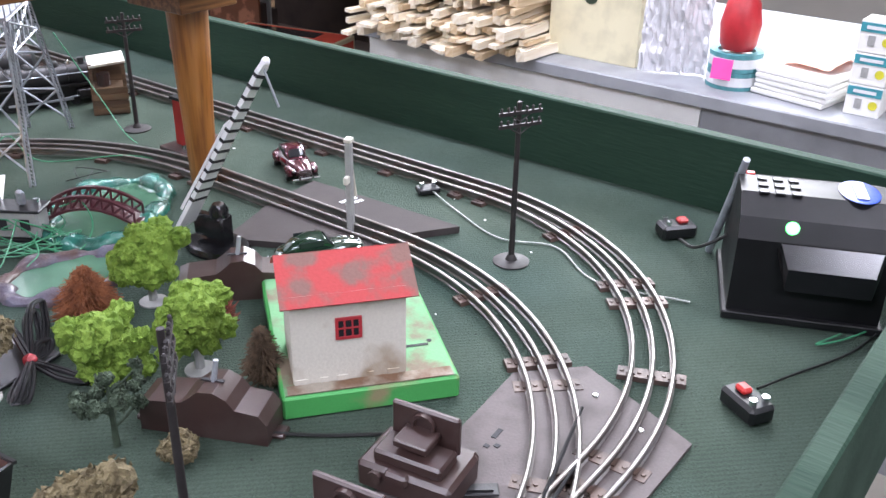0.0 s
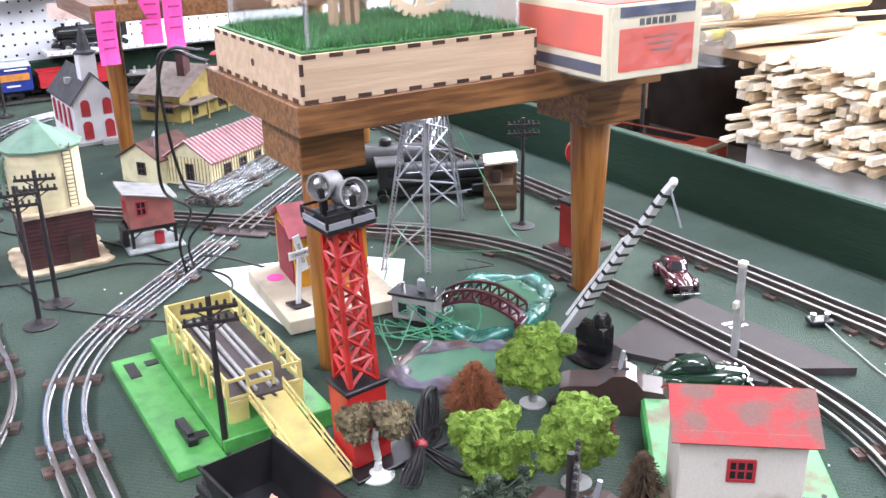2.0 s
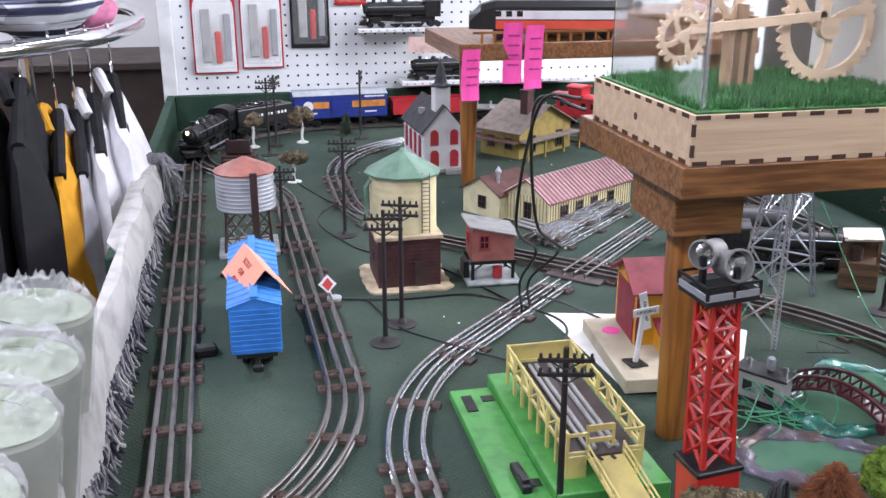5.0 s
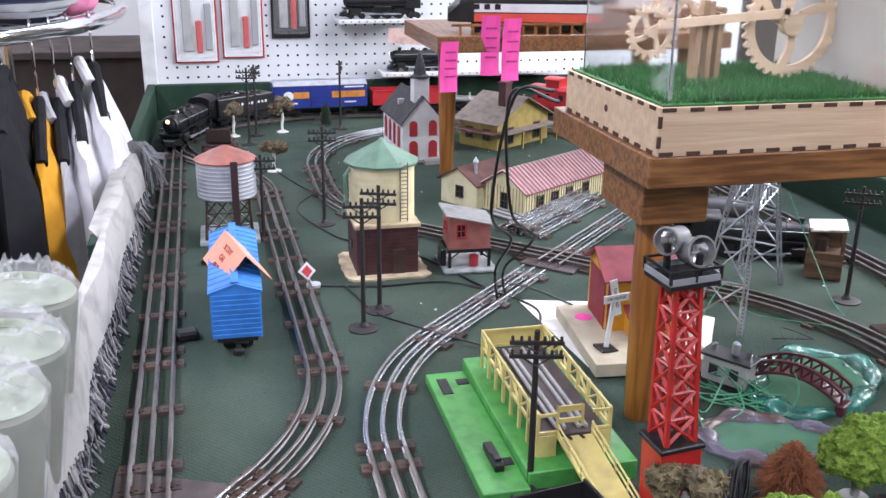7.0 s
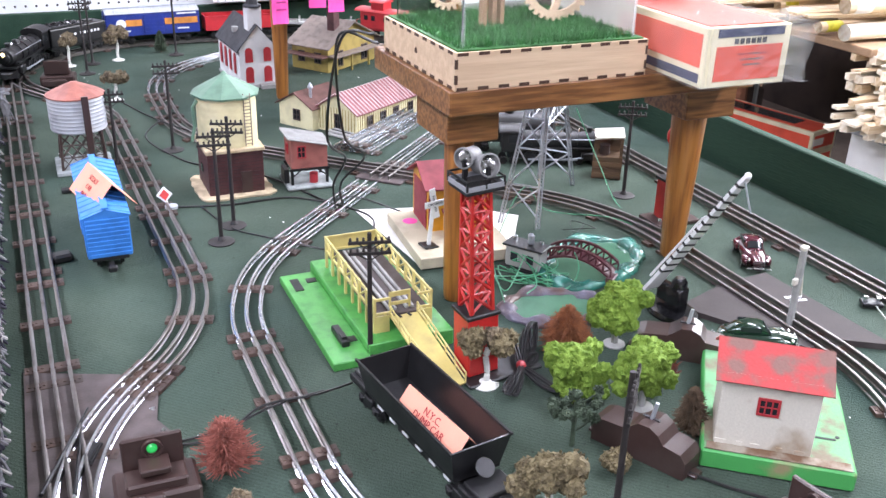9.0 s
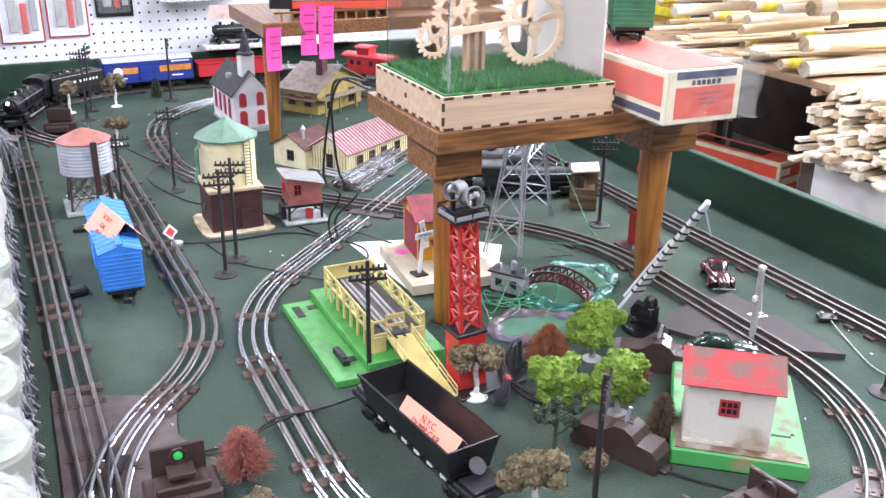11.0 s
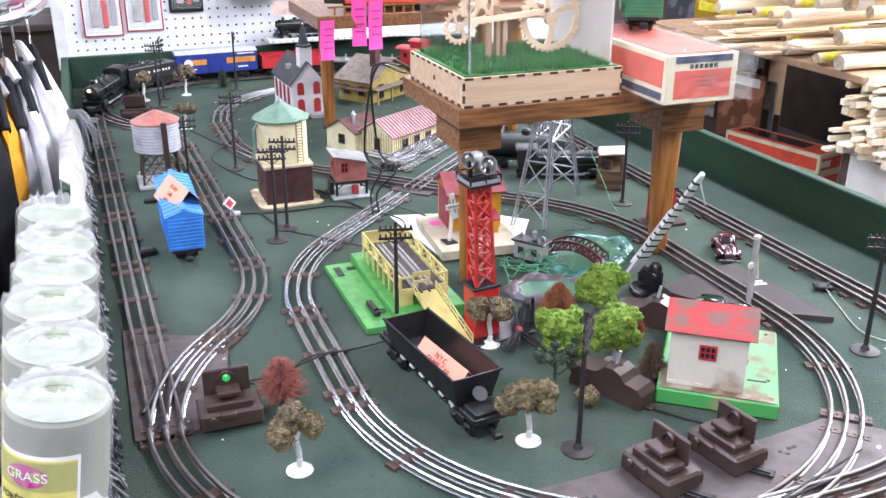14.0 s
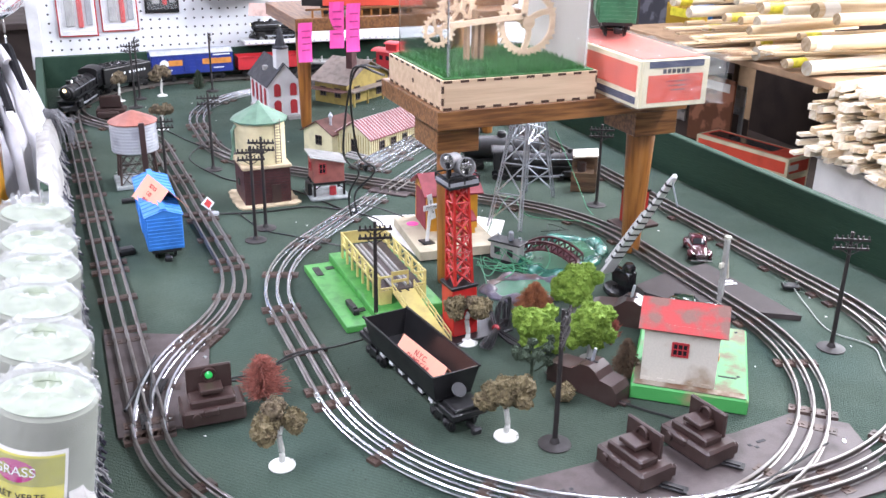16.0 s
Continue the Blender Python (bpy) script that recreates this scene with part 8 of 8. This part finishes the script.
bm = B()
NU, NV = 130, 18
g = [[bm.verts.new(throw_point(i / NU, j / NV)) for j in range(NV + 1)] for i in range(NU + 1)]
for i in range(NU):
    for j in range(NV):
        bm.faces.new((g[i][j], g[i + 1][j], g[i + 1][j + 1], g[i][j + 1]))
throw = thing("woven_throw", at(0, 0), "cream woven throw with dark fringe draped along the table edge", "throw")
part("cloth", bm, CLOTH_CREAM, throw, smooth=True)
rnd = random.Random(31)
for mname, mt, n, sd in (("navy", YARN_NAVY, 330, 1), ("grey", YARN_GREY, 330, 2), ("cream", CLOTH_CREAM, 150, 3)):
    bm = B()
    for k in range(n):
        u = rnd.random()
        p = throw_point(u, rnd.uniform(0.92, 1.0))
        dy = rnd.gauss(0, 0.010)
        tube(bm, [p, p + Vector((0.002, dy * 0.4, -0.008)), Vector((-0.176 + rnd.gauss(0, 0.003), p.y + dy, 0.016)), Vector((-0.172 + rnd.gauss(0, 0.004), p.y + dy * 1.5, 0.004))], rnd.uniform(0.0010, 0.0019), 5)
    tagged(part("fringe", bm, mt, throw, "twisted %s yarn fringe" % mname), kind="stuff")

bm = B()
for k in range(90):
    y0, x0 = 1.748 + rnd.gauss(0, 0.004), rnd.uniform(-0.214, -0.182)
    e = Vector((-0.165 + rnd.gauss(0, 0.014), 1.752 + rnd.gauss(0, 0.018), rnd.uniform(0.018, 0.088)))
    tube(bm, smooth_line([(x0, y0, 0.094), (x0 + 0.012, y0 + 0.008, 0.100 + rnd.uniform(0, 0.008)), ((x0 + e.x) / 2 + 0.01, (y0 + e.y) / 2, 0.085), e], 3), rnd.uniform(0.0009, 0.0015), 5)
tagged(part("end_fringe", bm, YARN_GREY, throw, "loose yarn tassels at the end"), kind="stuff")

# ---------------------------------------------------------------- rolls of grass matting
LABEL_OLIVE = mat("olive_label_strip", (0.36, 0.36, 0.03), 0.45)
ROLLS = [(-0.211, 0.867, 0.175, 0.044), (-0.209, 0.775, 0.168, 0.044), (-0.210, 0.680, 0.171, 0.045), (-0.214, 0.582, 0.174, 0.045), (-0.209, 0.486, 0.173, 0.045), (-0.207, 0.391, 0.169, 0.043)]
LEAN_ROLL = 9.0
for k, (rx, ry, rz, rr) in enumerate(ROLLS):
    t = thing("grass_mat_roll", pose(rx - (rz + 0.60) * math.tan(radians(LEAN_ROLL)), ry, -0.60, 0, LEAN_ROLL, 0), "leaning roll of sage green grass mat in clear plastic", "grass mat roll", "grass mat rolls")
    h = (rz + 0.60) / math.cos(radians(LEAN_ROLL))
    part("roll", lathe(B(), [(rr, 0), (rr, h - 0.003), (rr - 0.003, h), (rr * 0.55, h - 0.001), (rr * 0.5, h - 0.02), (0.004, h - 0.021)], 36), GRASS_ROLL, t, smooth=True)
    part("roll_end", lathe(B(), [(rr * 0.95, h + 0.0006), (rr * 0.95, h + 0.0014), (rr * 0.56, h + 0.0012), (rr * 0.56, h + 0.0004)], 36), GRASS_ROLL_END, t)
    def bag(u, v, n, rr=rr, h=h, k=k):
        a = 2 * math.pi * u
        r = rr + 0.0016 + 0.0024 * abs(n)
        if v < 0.6:
            return Vector((r * math.cos(a), r * math.sin(a), h - 0.28 + 0.283 * v / 0.6))
        q = (v - 0.6) / 0.4
        return Vector((r * (1 - q * 0.72) * math.cos(a), r * (1 - q * 0.72) * math.sin(a), h + 0.004 + 0.017 * math.sin(q * 2.6) * (0.6 + 1.1 * abs(n)) + 0.004 * n))
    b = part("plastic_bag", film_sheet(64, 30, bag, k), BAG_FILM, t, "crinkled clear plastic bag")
    b.visible_shadow = False
    lb = B()
    def face(deg, z, out):
        a = radians(deg - 112 - 6 * (k % 3))
        return Vector(((rr + out) * math.cos(a), (rr + out) * math.sin(a), h - z))
    for name_, d0, d1, z0, z1, out, mt_ in (("label_border", -58, 58, 0.030, 0.30, 0.0007, PAPER), ("label", -54, 54, 0.034, 0.296, 0.0012, LABEL_YELLOW), ("label_strip", -54, 54, 0.036, 0.064, 0.0016, LABEL_OLIVE)):
        lb = B()
        top = [lb.verts.new(face(d0 + (d1 - d0) * i / 16, z0, out)) for i in range(17)]
        low = [lb.verts.new(face(d0 + (d1 - d0) * i / 16, z1, out)) for i in range(17)]
        for i in range(16):
            lb.faces.new((low[i], low[i + 1], top[i + 1], top[i]))
        lbl = part(name_, lb, mt_, t, "white border of the printed label" if name_ == "label_border" else "yellow printed label", True)
    # oval badge and words follow the curve of the roll
    lb = B()
    rim = [lb.verts.new(face(24 * math.cos(i * math.pi / 14), 0.050 + 0.011 * math.sin(i * math.pi / 14), 0.0020)) for i in range(28)]
    mid = lb.verts.new(face(0, 0.050, 0.0020))
    for i in range(28):
        lb.faces.new((mid, rim[(i + 1) % 28], rim[i]))
    part("badge", lb, LABEL_MAGENTA, t, "magenta oval badge")
    for tx, sz, zz, mt_ in (("GRASS", 0.0125, 0.050, WHITE), ("FOR\u00caT VERTE", 0.0085, 0.074, INK_DARK), ("OSCURO", 0.0085, 0.086, INK_DARK)):
        ob = letters(tx, sz, mt_, t, Matrix.Identity(4))
        for v in ob.data.vertices:
            v.co = face(math.degrees(v.co.x / rr), zz - v.co.y, 0.0028 + v.co.z)
bin_ = thing("roll_crate", pose(-0.33, 0.62, FLOOR), "low wooden crate holding the grass mat rolls", "crate")
part("crate_base", box(B(), (0, 0, 0.097), (0.14, 0.70, 0.194)), CARD_BROWN, bin_)

# ---------------------------------------------------------------- transformer and hand controls in the near corner
TRANSFORMER_BLACK = mat("satin_black_plastic", (0.008, 0.008, 0.009), 0.42, 0, 0.1, 30, 0.02, spec=0.3)
tr = thing("transformer", at(0.800, 0.236, -65.7), "glossy black train transformer with green lamp and blue emblem", "transformer")
prof = [(0.0, 0.0), (0.0, 0.080), (0.010, 0.098), (0.035, 0.112), (0.075, 0.112), (0.115, 0.098), (0.122, 0.085), (0.122, 0.0)]
part("case", loft(B(), [[(x, y, z) for y, z in prof] for x in (0.0, 0.004, 0.128, 0.132)]), TRANSFORMER_BLACK, tr)
part("front_bulge", loft(B(), [[(0.035, -0.002, 0.070), (0.125, -0.002, 0.070), (0.125, 0.004, 0.085), (0.035, 0.004, 0.085)], [(0.045, -0.014, 0.040), (0.118, -0.014, 0.040), (0.118, -0.012, 0.060), (0.045, -0.012, 0.060)]]), GLOSS_BLACK, tr)
part("pilot_lamp", lathe(B(), [(0.006, 0), (0.005, 0.003), (0.002, 0.004)], 14, m=pose(0.045, 0.006, 0.092, 50, 0, 0)), mat("green_pilot_lamp", (0.1, 0.8, 0.2), 0.3, emit=(0.15, 1.0, 0.25), power=6), tr, "lit green pilot lamp")
part("emblem", blob(B(), (0.104, 0.055, 0.1130), 1.0, 3, 0, squash=(0.018, 0.028, 0.0012)), mat("blue_emblem", (0.03, 0.08, 0.45), 0.3), tr, "blue oval emblem")
part("emblem_bar", box(B(), (0.104, 0.055, 0.1148), (0.010, 0.040, 0.0008)), WHITE, tr)
for i in range(3):
    for j in range(3):
        part("button", box(B(), (0.020 + i * 0.014, 0.035 + j * 0.016, 0.1128), (0.009, 0.008, 0.002), bevel=0.0006), BLACK, tr)
part("red_button", box(B(), (0.012, 0.090, 0.108), (0.008, 0.008, 0.003), bevel=0.0008), RED, tr)
part("base", box(B(), (0.066, 0.060, 0.004), (0.140, 0.132, 0.008), bevel=0.001), BLACK, tr)
for x, y, d in ((0.668, 0.165, 60), (0.930, 0.345, -40)):
    t = thing("push_button", at(x, y, d), "small black push-button control with red cap", "push button", "push buttons")
    part("case", box(B(), (0, 0, 0.008), (0.040, 0.024, 0.016), bevel=0.003), BLACK, t)
    part("cap", box(B(), (0.006, 0, 0.018), (0.012, 0.010, 0.006), bevel=0.002), RED, t)
    for s in (-1, 1):
        part("terminal", rod(B(), (-0.012, s * 0.006, 0.015), (-0.012, s * 0.006, 0.021), 0.003, n=10), CHROME, t)
solid("metal_rod", rod(B(), (0.915, 0.300, 0.003), (0.868, 0.262, 0.128), 0.0042, 0.0035, 10), SILVER_METAL, "grey metal lever rod beside the transformer", "rod")
wire([(0.905, 0.33, 0.01), (0.88, 0.30, 0.02), (0.885, 0.265, 0.05), (0.90, 0.25, 0.08)], 0.0018, CABLE, "black cable behind the transformer")
wire([(0.860, 0.112, 0.004), (0.80, 0.125, 0.003), (0.74, 0.15, 0.004), (0.69, 0.165, 0.010)], 0.0012, CABLE, "thin black wire to the push button")
wire([(0.86, 0.115, 0.006), (0.82, 0.135, 0.004), (0.79, 0.15, 0.008), (0.83, 0.14, 0.003)], 0.0009, GREEN_WIRE, "thin green wires beside the transformer")

# ---------------------------------------------------------------- counter with timber and stock past the table
CT, CX = -0.098, 1.77
ctr = thing("shop_counter", pose(0, 0, FLOOR), "grey-topped shop counter with pale front panels", "counter")
part("worktop", box(B(), (CX + 0.40, 0.20, CT - 0.014 - FLOOR), (0.84, 2.66, 0.028), bevel=0.003), SHELF_GREY, ctr, "grey painted worktop")
part("front_panel", box(B(), (CX + 0.012, 1.095, (CT - 0.028 - FLOOR) / 2), (0.02, 0.87, CT - 0.028 - FLOOR)), SHELF_WHITE, ctr, "off-white panel")
part("front_panel", box(B(), (CX + 0.012, -0.235, (CT - 0.028 - FLOOR) / 2), (0.02, 1.786, CT - 0.028 - FLOOR)), SHELF_GREY, ctr, "grey painted panel")
part("end_panel", box(B(), (CX + 0.42, 1.518, (CT - 0.028 - FLOOR) / 2), (0.79, 0.02, CT - 0.028 - FLOOR)), SHELF_WHITE, ctr)
rnd = random.Random(3)
for k in range(230):
    lay = k // 26
    y = 1.05 + (k % 26) * 0.0170 + rnd.uniform(-0.006, 0.006) + lay * 0.006
    z = CT + 0.012 + lay * 0.022 + rnd.uniform(-0.003, 0.003)
    ln = rnd.uniform(0.45, 0.62)
    x0 = 1.665 + 0.010 * lay + rnd.uniform(-0.05, 0.05) + 0.10 * max(0, (1.36 - y))
    w, h = rnd.choice(((0.020, 0.008), (0.012, 0.012), (0.030, 0.006), (0.016, 0.016), (0.022, 0.020)))
    solid("wood_strip", box(B(), (ln / 2, 0, 0), (ln, w, h)), SHAVED_PALE if rnd.random() < 0.6 else SHAVED, "pale basswood strip in a loose pile", "wood strip", "pile of wood strips", m=pose(x0, y, z, rnd.uniform(-12, 12), rnd.uniform(-1.2, 0.4), rnd.uniform(-9, 9)))
solid("pink_wrapper", blob(B(), (1.742, 1.33, CT + 0.022), 0.020, 3, 0.4, 30), PINK, "crumpled hot pink paper in the wood pile", "wrapper")
# kit box, bags, tape and small cartons
kb = thing("kit_box", pose(CX + 0.06, 0.945, CT, 0, 0, -90), "upright cream kit box with green lettering", "box")
part("body", box(B(), (0, 0.03, 0.125), (0.215, 0.06, 0.250), bevel=0.001), BOX_CREAM, kb)
part("green_band", box(B(), (-0.01, -0.0006, 0.180), (0.15, 0.0012, 0.022)), ROOF_GREEN, kb)
letters("scale models", 0.034, LEAF_DARK, kb, pose(-0.01, -0.0010, 0.208, 90, 0, 0))
part("emblem", lathe(B(), [(0.017, 0), (0.017, 0.001), (0.010, 0.001), (0.010, 0.0004)], 22, m=pose(-0.01, -0.0002, 0.135, 90, 0, 0)), LEAF_DARK, kb)
part("yellow_spot", lathe(B(), [(0.010, 0), (0.010, 0.001)], 16, m=pose(0.05, -0.0008, 0.178, 90, 0, 0)), LABEL_YELLOW, kb)
for k, (y, w) in enumerate(((0.800, 0.05), (0.765, 0.05), (0.725, 0.06))):
    b = solid("plastic_bag", film_sheet(14, 20, lambda u, v, n: Vector((0.012 * n + 0.006 * math.sin(u * 6), w * (u - 0.5), 0.26 * v + 0.004)), k + 20), CLOTH_WHITE, "hanging white translucent plastic bag", "plastic bag", "white bags", m=pose(CX + 0.05 + 0.02 * k, y, CT))
for k, (z, r) in enumerate(((0.0, 0.052), (0.036, 0.052))):
    t = thing("tape_roll", pose(CX + 0.085, 0.635, CT + z + 0.0004), "teal and white roll of tape with pink price sticker", "tape roll", "tape rolls")
    part("tape", lathe(B(), [(r, 0.0), (r, 0.035), (r * 0.7, 0.035), (r * 0.7, 0.001)], 30), mat("teal_tape_%d" % k, (0.10, 0.33, 0.36), 0.4), t)
    part("label", lathe(B(), [(r + 0.0006, 0.008), (r + 0.0006, 0.026)], 30), WHITE, t)
solid("price_sticker", box(B(), (0, 0, 0), (0.002, 0.040, 0.040)), PINK, "hot pink price sticker on the tape", "price sticker", m=pose(CX + 0.030, 0.640, CT + 0.042, 0, 6, 4))
solid("red_jug", lathe(B(), [(0.030, 0), (0.036, 0.01), (0.040, 0.05), (0.032, 0.09), (0.020, 0.11)], 22), RED_CAR, "red plastic jug on top of the tape rolls", "jug", m=pose(CX + 0.085, 0.635, CT + 0.073), smooth=True)
pk = thing("paper_stack", pose(CX + 0.14, 0.490, CT, 0, 0, -12), "stack of white packets with an orange envelope on top", "packet stack")
for k in range(5):
    part("packet", box(B(), (rnd.uniform(-0.004, 0.004), rnd.uniform(-0.004, 0.004), 0.006 + k * 0.0105), (0.20, 0.15, 0.0098), rnd.uniform(-3, 3), bevel=0.002), PAPER, pk)
part("envelope", film_sheet(8, 8, lambda u, v, n: Vector((-0.05 + 0.15 * u, -0.05 + 0.11 * v, 0.062 + 0.010 * math.sin(u * 3) + 0.003 * n)), 6), TAG, pk, "orange envelope")
for k in range(3):
    t = thing("bulb_carton", pose(CX + 0.045, 0.375, CT + 0.0004 + k * 0.0575, 0, 0, -90), "small white and teal light bulb carton", "carton", "stack of bulb cartons")
    part("body", box(B(), (0, 0.03, 0.028), (0.062, 0.06, 0.056), bevel=0.0008), PAPER, t)
    part("teal_band", box(B(), (0, -0.0006, 0.045), (0.060, 0.0012, 0.016)), mat("teal_band_%d" % k, (0.05, 0.30, 0.36), 0.45), t)
    part("yellow_spot", lathe(B(), [(0.008, 0), (0.008, 0.001)], 16, m=pose(0.018, -0.0004, 0.022, 90, 0, 0)), LABEL_YELLOW, t)
    part("lettering_bar", box(B(), (0, -0.0014, 0.045), (0.040, 0.0008, 0.006)), WHITE, t)
    part("bulb_picture", box(B(), (-0.008, -0.0006, 0.022), (0.012, 0.0012, 0.018)), GREY_PLASTIC, t)
dish = thing("plate_stack", pose(CX + 0.12, 0.235, CT), "stack of cream plates on the counter", "plates")
for k in range(6):
    part("plate", lathe(B(), [(0.035, 0.0 + k * 0.011), (0.070, 0.012 + k * 0.011), (0.072, 0.014 + k * 0.011), (0.036, 0.004 + k * 0.011)], 28), BOX_CREAM, dish)
# end of the counter: cartons, magazines, tubes
low = solid("low_shelf", box(B(), (CX + 0.38, 2.35, -0.42), (0.80, 1.60, 0.028), bevel=0.002), DARK_SHELF, "dark wooden low shelf beside the counter", "shelf")
part("upright", box(B(), (CX + 0.77, 2.35, -0.2), (0.02, 1.60, 1.2)), DARK_SHELF, low)
part("upright", box(B(), (CX + 0.38, 3.16, -0.2), (0.80, 0.02, 1.2)), DARK_SHELF, low)
part("plinth", box(B(), (CX + 0.38, 2.35, -0.615), (0.74, 1.54, 0.36)), DARK_SHELF, low)
for k, (x, y, z, lx, ly, lz, d, mt, lbl) in enumerate((
        (1.94, 1.99, -0.406, 0.125, 0.36, 0.116, 12.7, BOX_CREAM, "orange and cream train carton under another"),
        (1.94, 1.99, -0.2895, 0.115, 0.37, 0.062, 12.7, BOX_CREAM, "orange and cream train carton with dark window"),
        (1.98, 1.575, -0.406, 0.20, 0.09, 0.17, 0, CARD_BROWN, "plain brown cardboard carton under a white one"),
        (1.98, 1.578, -0.236, 0.20, 0.085, 0.080, 0, PAPER, "plain white carton on a brown one"))):
    t = thing("carton", pose(x, y, z + 0.0006, 0, 0, d), lbl, "carton", "stock cartons")
    part("body", box(B(), (0, 0, lz / 2), (lx, ly, lz), bevel=0.0012), mt, t)
    if mt is BOX_CREAM:
        part("top_panel", box(B(), (0, 0, lz + 0.0006), (lx - 0.02, ly - 0.02, 0.0012)), BOX_RED, t)
        part("window", box(B(), (0, 0.03, lz + 0.0018), (lx * 0.5, ly * 0.7, 0.0012)), GLASS_DARK, t)
        part("side_panel", box(B(), (-lx / 2 - 0.0006, 0, lz / 2), (0.0012, ly - 0.02, lz - 0.024)), BOX_RED, t)
        part("end_panel", box(B(), (0, -ly / 2 - 0.0006, lz / 2), (lx - 0.02, 0.0012, lz - 0.024)), BOX_RED, t)
        part("label", box(B(), (-0.03, -ly / 2 - 0.0016, lz / 2), (0.05, 0.0012, 0.02)), PAPER, t)
mags = (((0.16, 0.06, 0.03), 2.10, -0.30), ((0.04, 0.045, 0.05), 2.22, -0.18), ((0.03, 0.16, 0.42), 2.40, 0.06), ((0.35, 0.22, 0.02), 2.30, -0.08), ((0.05, 0.05, 0.06), 2.55, 0.02), ((0.45, 0.46, 0.45), 2.16, -0.34), ((0.10, 0.09, 0.08), 2.36, -0.26))
for k, (c, y, z) in enumerate(mags):
    t = thing("magazine", pose(1.98 + 0.05 * (k % 3), y + 0.17, z, 0, 0, -82), "glossy hobby magazine standing on the shelf", "magazine", "magazines")
    part("cover", box(B(), (0, 0, 0.12), (0.20, 0.008, 0.24)), mat("cover_%d" % k, c, 0.3, 0, 0.3, 14, 0.02, tuple(min(1, v * 2.2 + 0.03) for v in c), 0.5, 0.55), t)
    part("masthead", box(B(), (0, -0.0046, 0.21), (0.16, 0.001, 0.030)), LABEL_YELLOW if k in (2, 3) else PAPER, t)
    part("stand", box(B(), (0, 0.03, (z + 0.42) / -2 + 0.06), (0.18, 0.03, z + 0.53 if z > -0.4 else 0.1)), DARK_SHELF, t)
tubes = random.Random(9)
up_sh = solid("tube_shelf", box(B(), (2.02, 1.98, 0.086), (0.62, 1.02, 0.02), bevel=0.002), CARD_BROWN, "pale wooden shelf full of cardboard tubes", "shelf")
part("shelf_upright", box(B(), (2.28, 2.47, -0.16), (0.08, 0.03, 0.47)), CARD_BROWN, up_sh)
part("upright", box(B(), (2.28, 1.54, 0.02), (0.08, 0.03, 0.11)), CARD_BROWN, up_sh)
for k in range(44):
    r = tubes.choice((0.010, 0.016, 0.013, 0.020))
    y = 1.54 + (k % 11) * 0.082 + tubes.uniform(-0.025, 0.025)
    z = 0.098 + r + (k // 11) * 0.066 + tubes.uniform(0, 0.010)
    x0 = 1.72 + tubes.uniform(-0.06, 0.10) + (y - 1.5) * 0.12
    t = thing("cardboard_tube", pose(x0, y, z, 0, 0, tubes.uniform(-6, 6)), "brown cardboard tube with yellow label", "cardboard tube", "stack of tubes")
    part("tube", lathe(B(), [(r, 0), (r, 0.45), (r * 0.8, 0.45), (r * 0.8, 0.0), (r, 0.0)], 16, m=pose(0, 0, 0, 0, 90, 0)), SHAVED if k % 3 else SHAVED_PALE, t, smooth=True)
    if k % 2:
        part("label", lathe(B(), [(r + 0.0006, 0.02), (r + 0.0006, 0.07)], 16, m=pose(0, 0, 0, 0, 90, 0)), LABEL_YELLOW if k % 4 == 1 else PAPER, t)
for k in range(26):
    solid("wood_strip", box(B(), (0.3, 0, 0), (0.60, 0.03, 0.006)), SHAVED, "long basswood strip on the tube shelf", "wood strip", "long wood strips", m=pose(1.62 + rnd.uniform(0, 0.1), 1.56 + rnd.uniform(0, 0.55), 0.102 + 0.0065 * (k % 8) + 0.24 * (k > 16), 0, 0, rnd.uniform(-14, 2)))
# fluorescent fittings on the ceiling, all unseen, the added fill one included
for tx, ty in TUBES:
    t = thing("ceiling_light", pose(tx, ty, CEIL), "unseen white fluorescent ceiling fitting", "ceiling light", "ceiling lights")
    part("housing", box(B(), (0, 0, -0.03), (0.36, 1.26, 0.06), bevel=0.004), WHITE, t)
    for s in (-1, 1):
        part("tube", rod(B(), (s * 0.08, -0.58, -0.08), (s * 0.08, 0.58, -0.08), 0.018, n=12), mat("lit_tube_%s%d%d" % (s, int(tx * 10), int(ty * 10)), (1, 1, 1), 0.5, emit=(0.95, 0.98, 1.0), power=5), t)
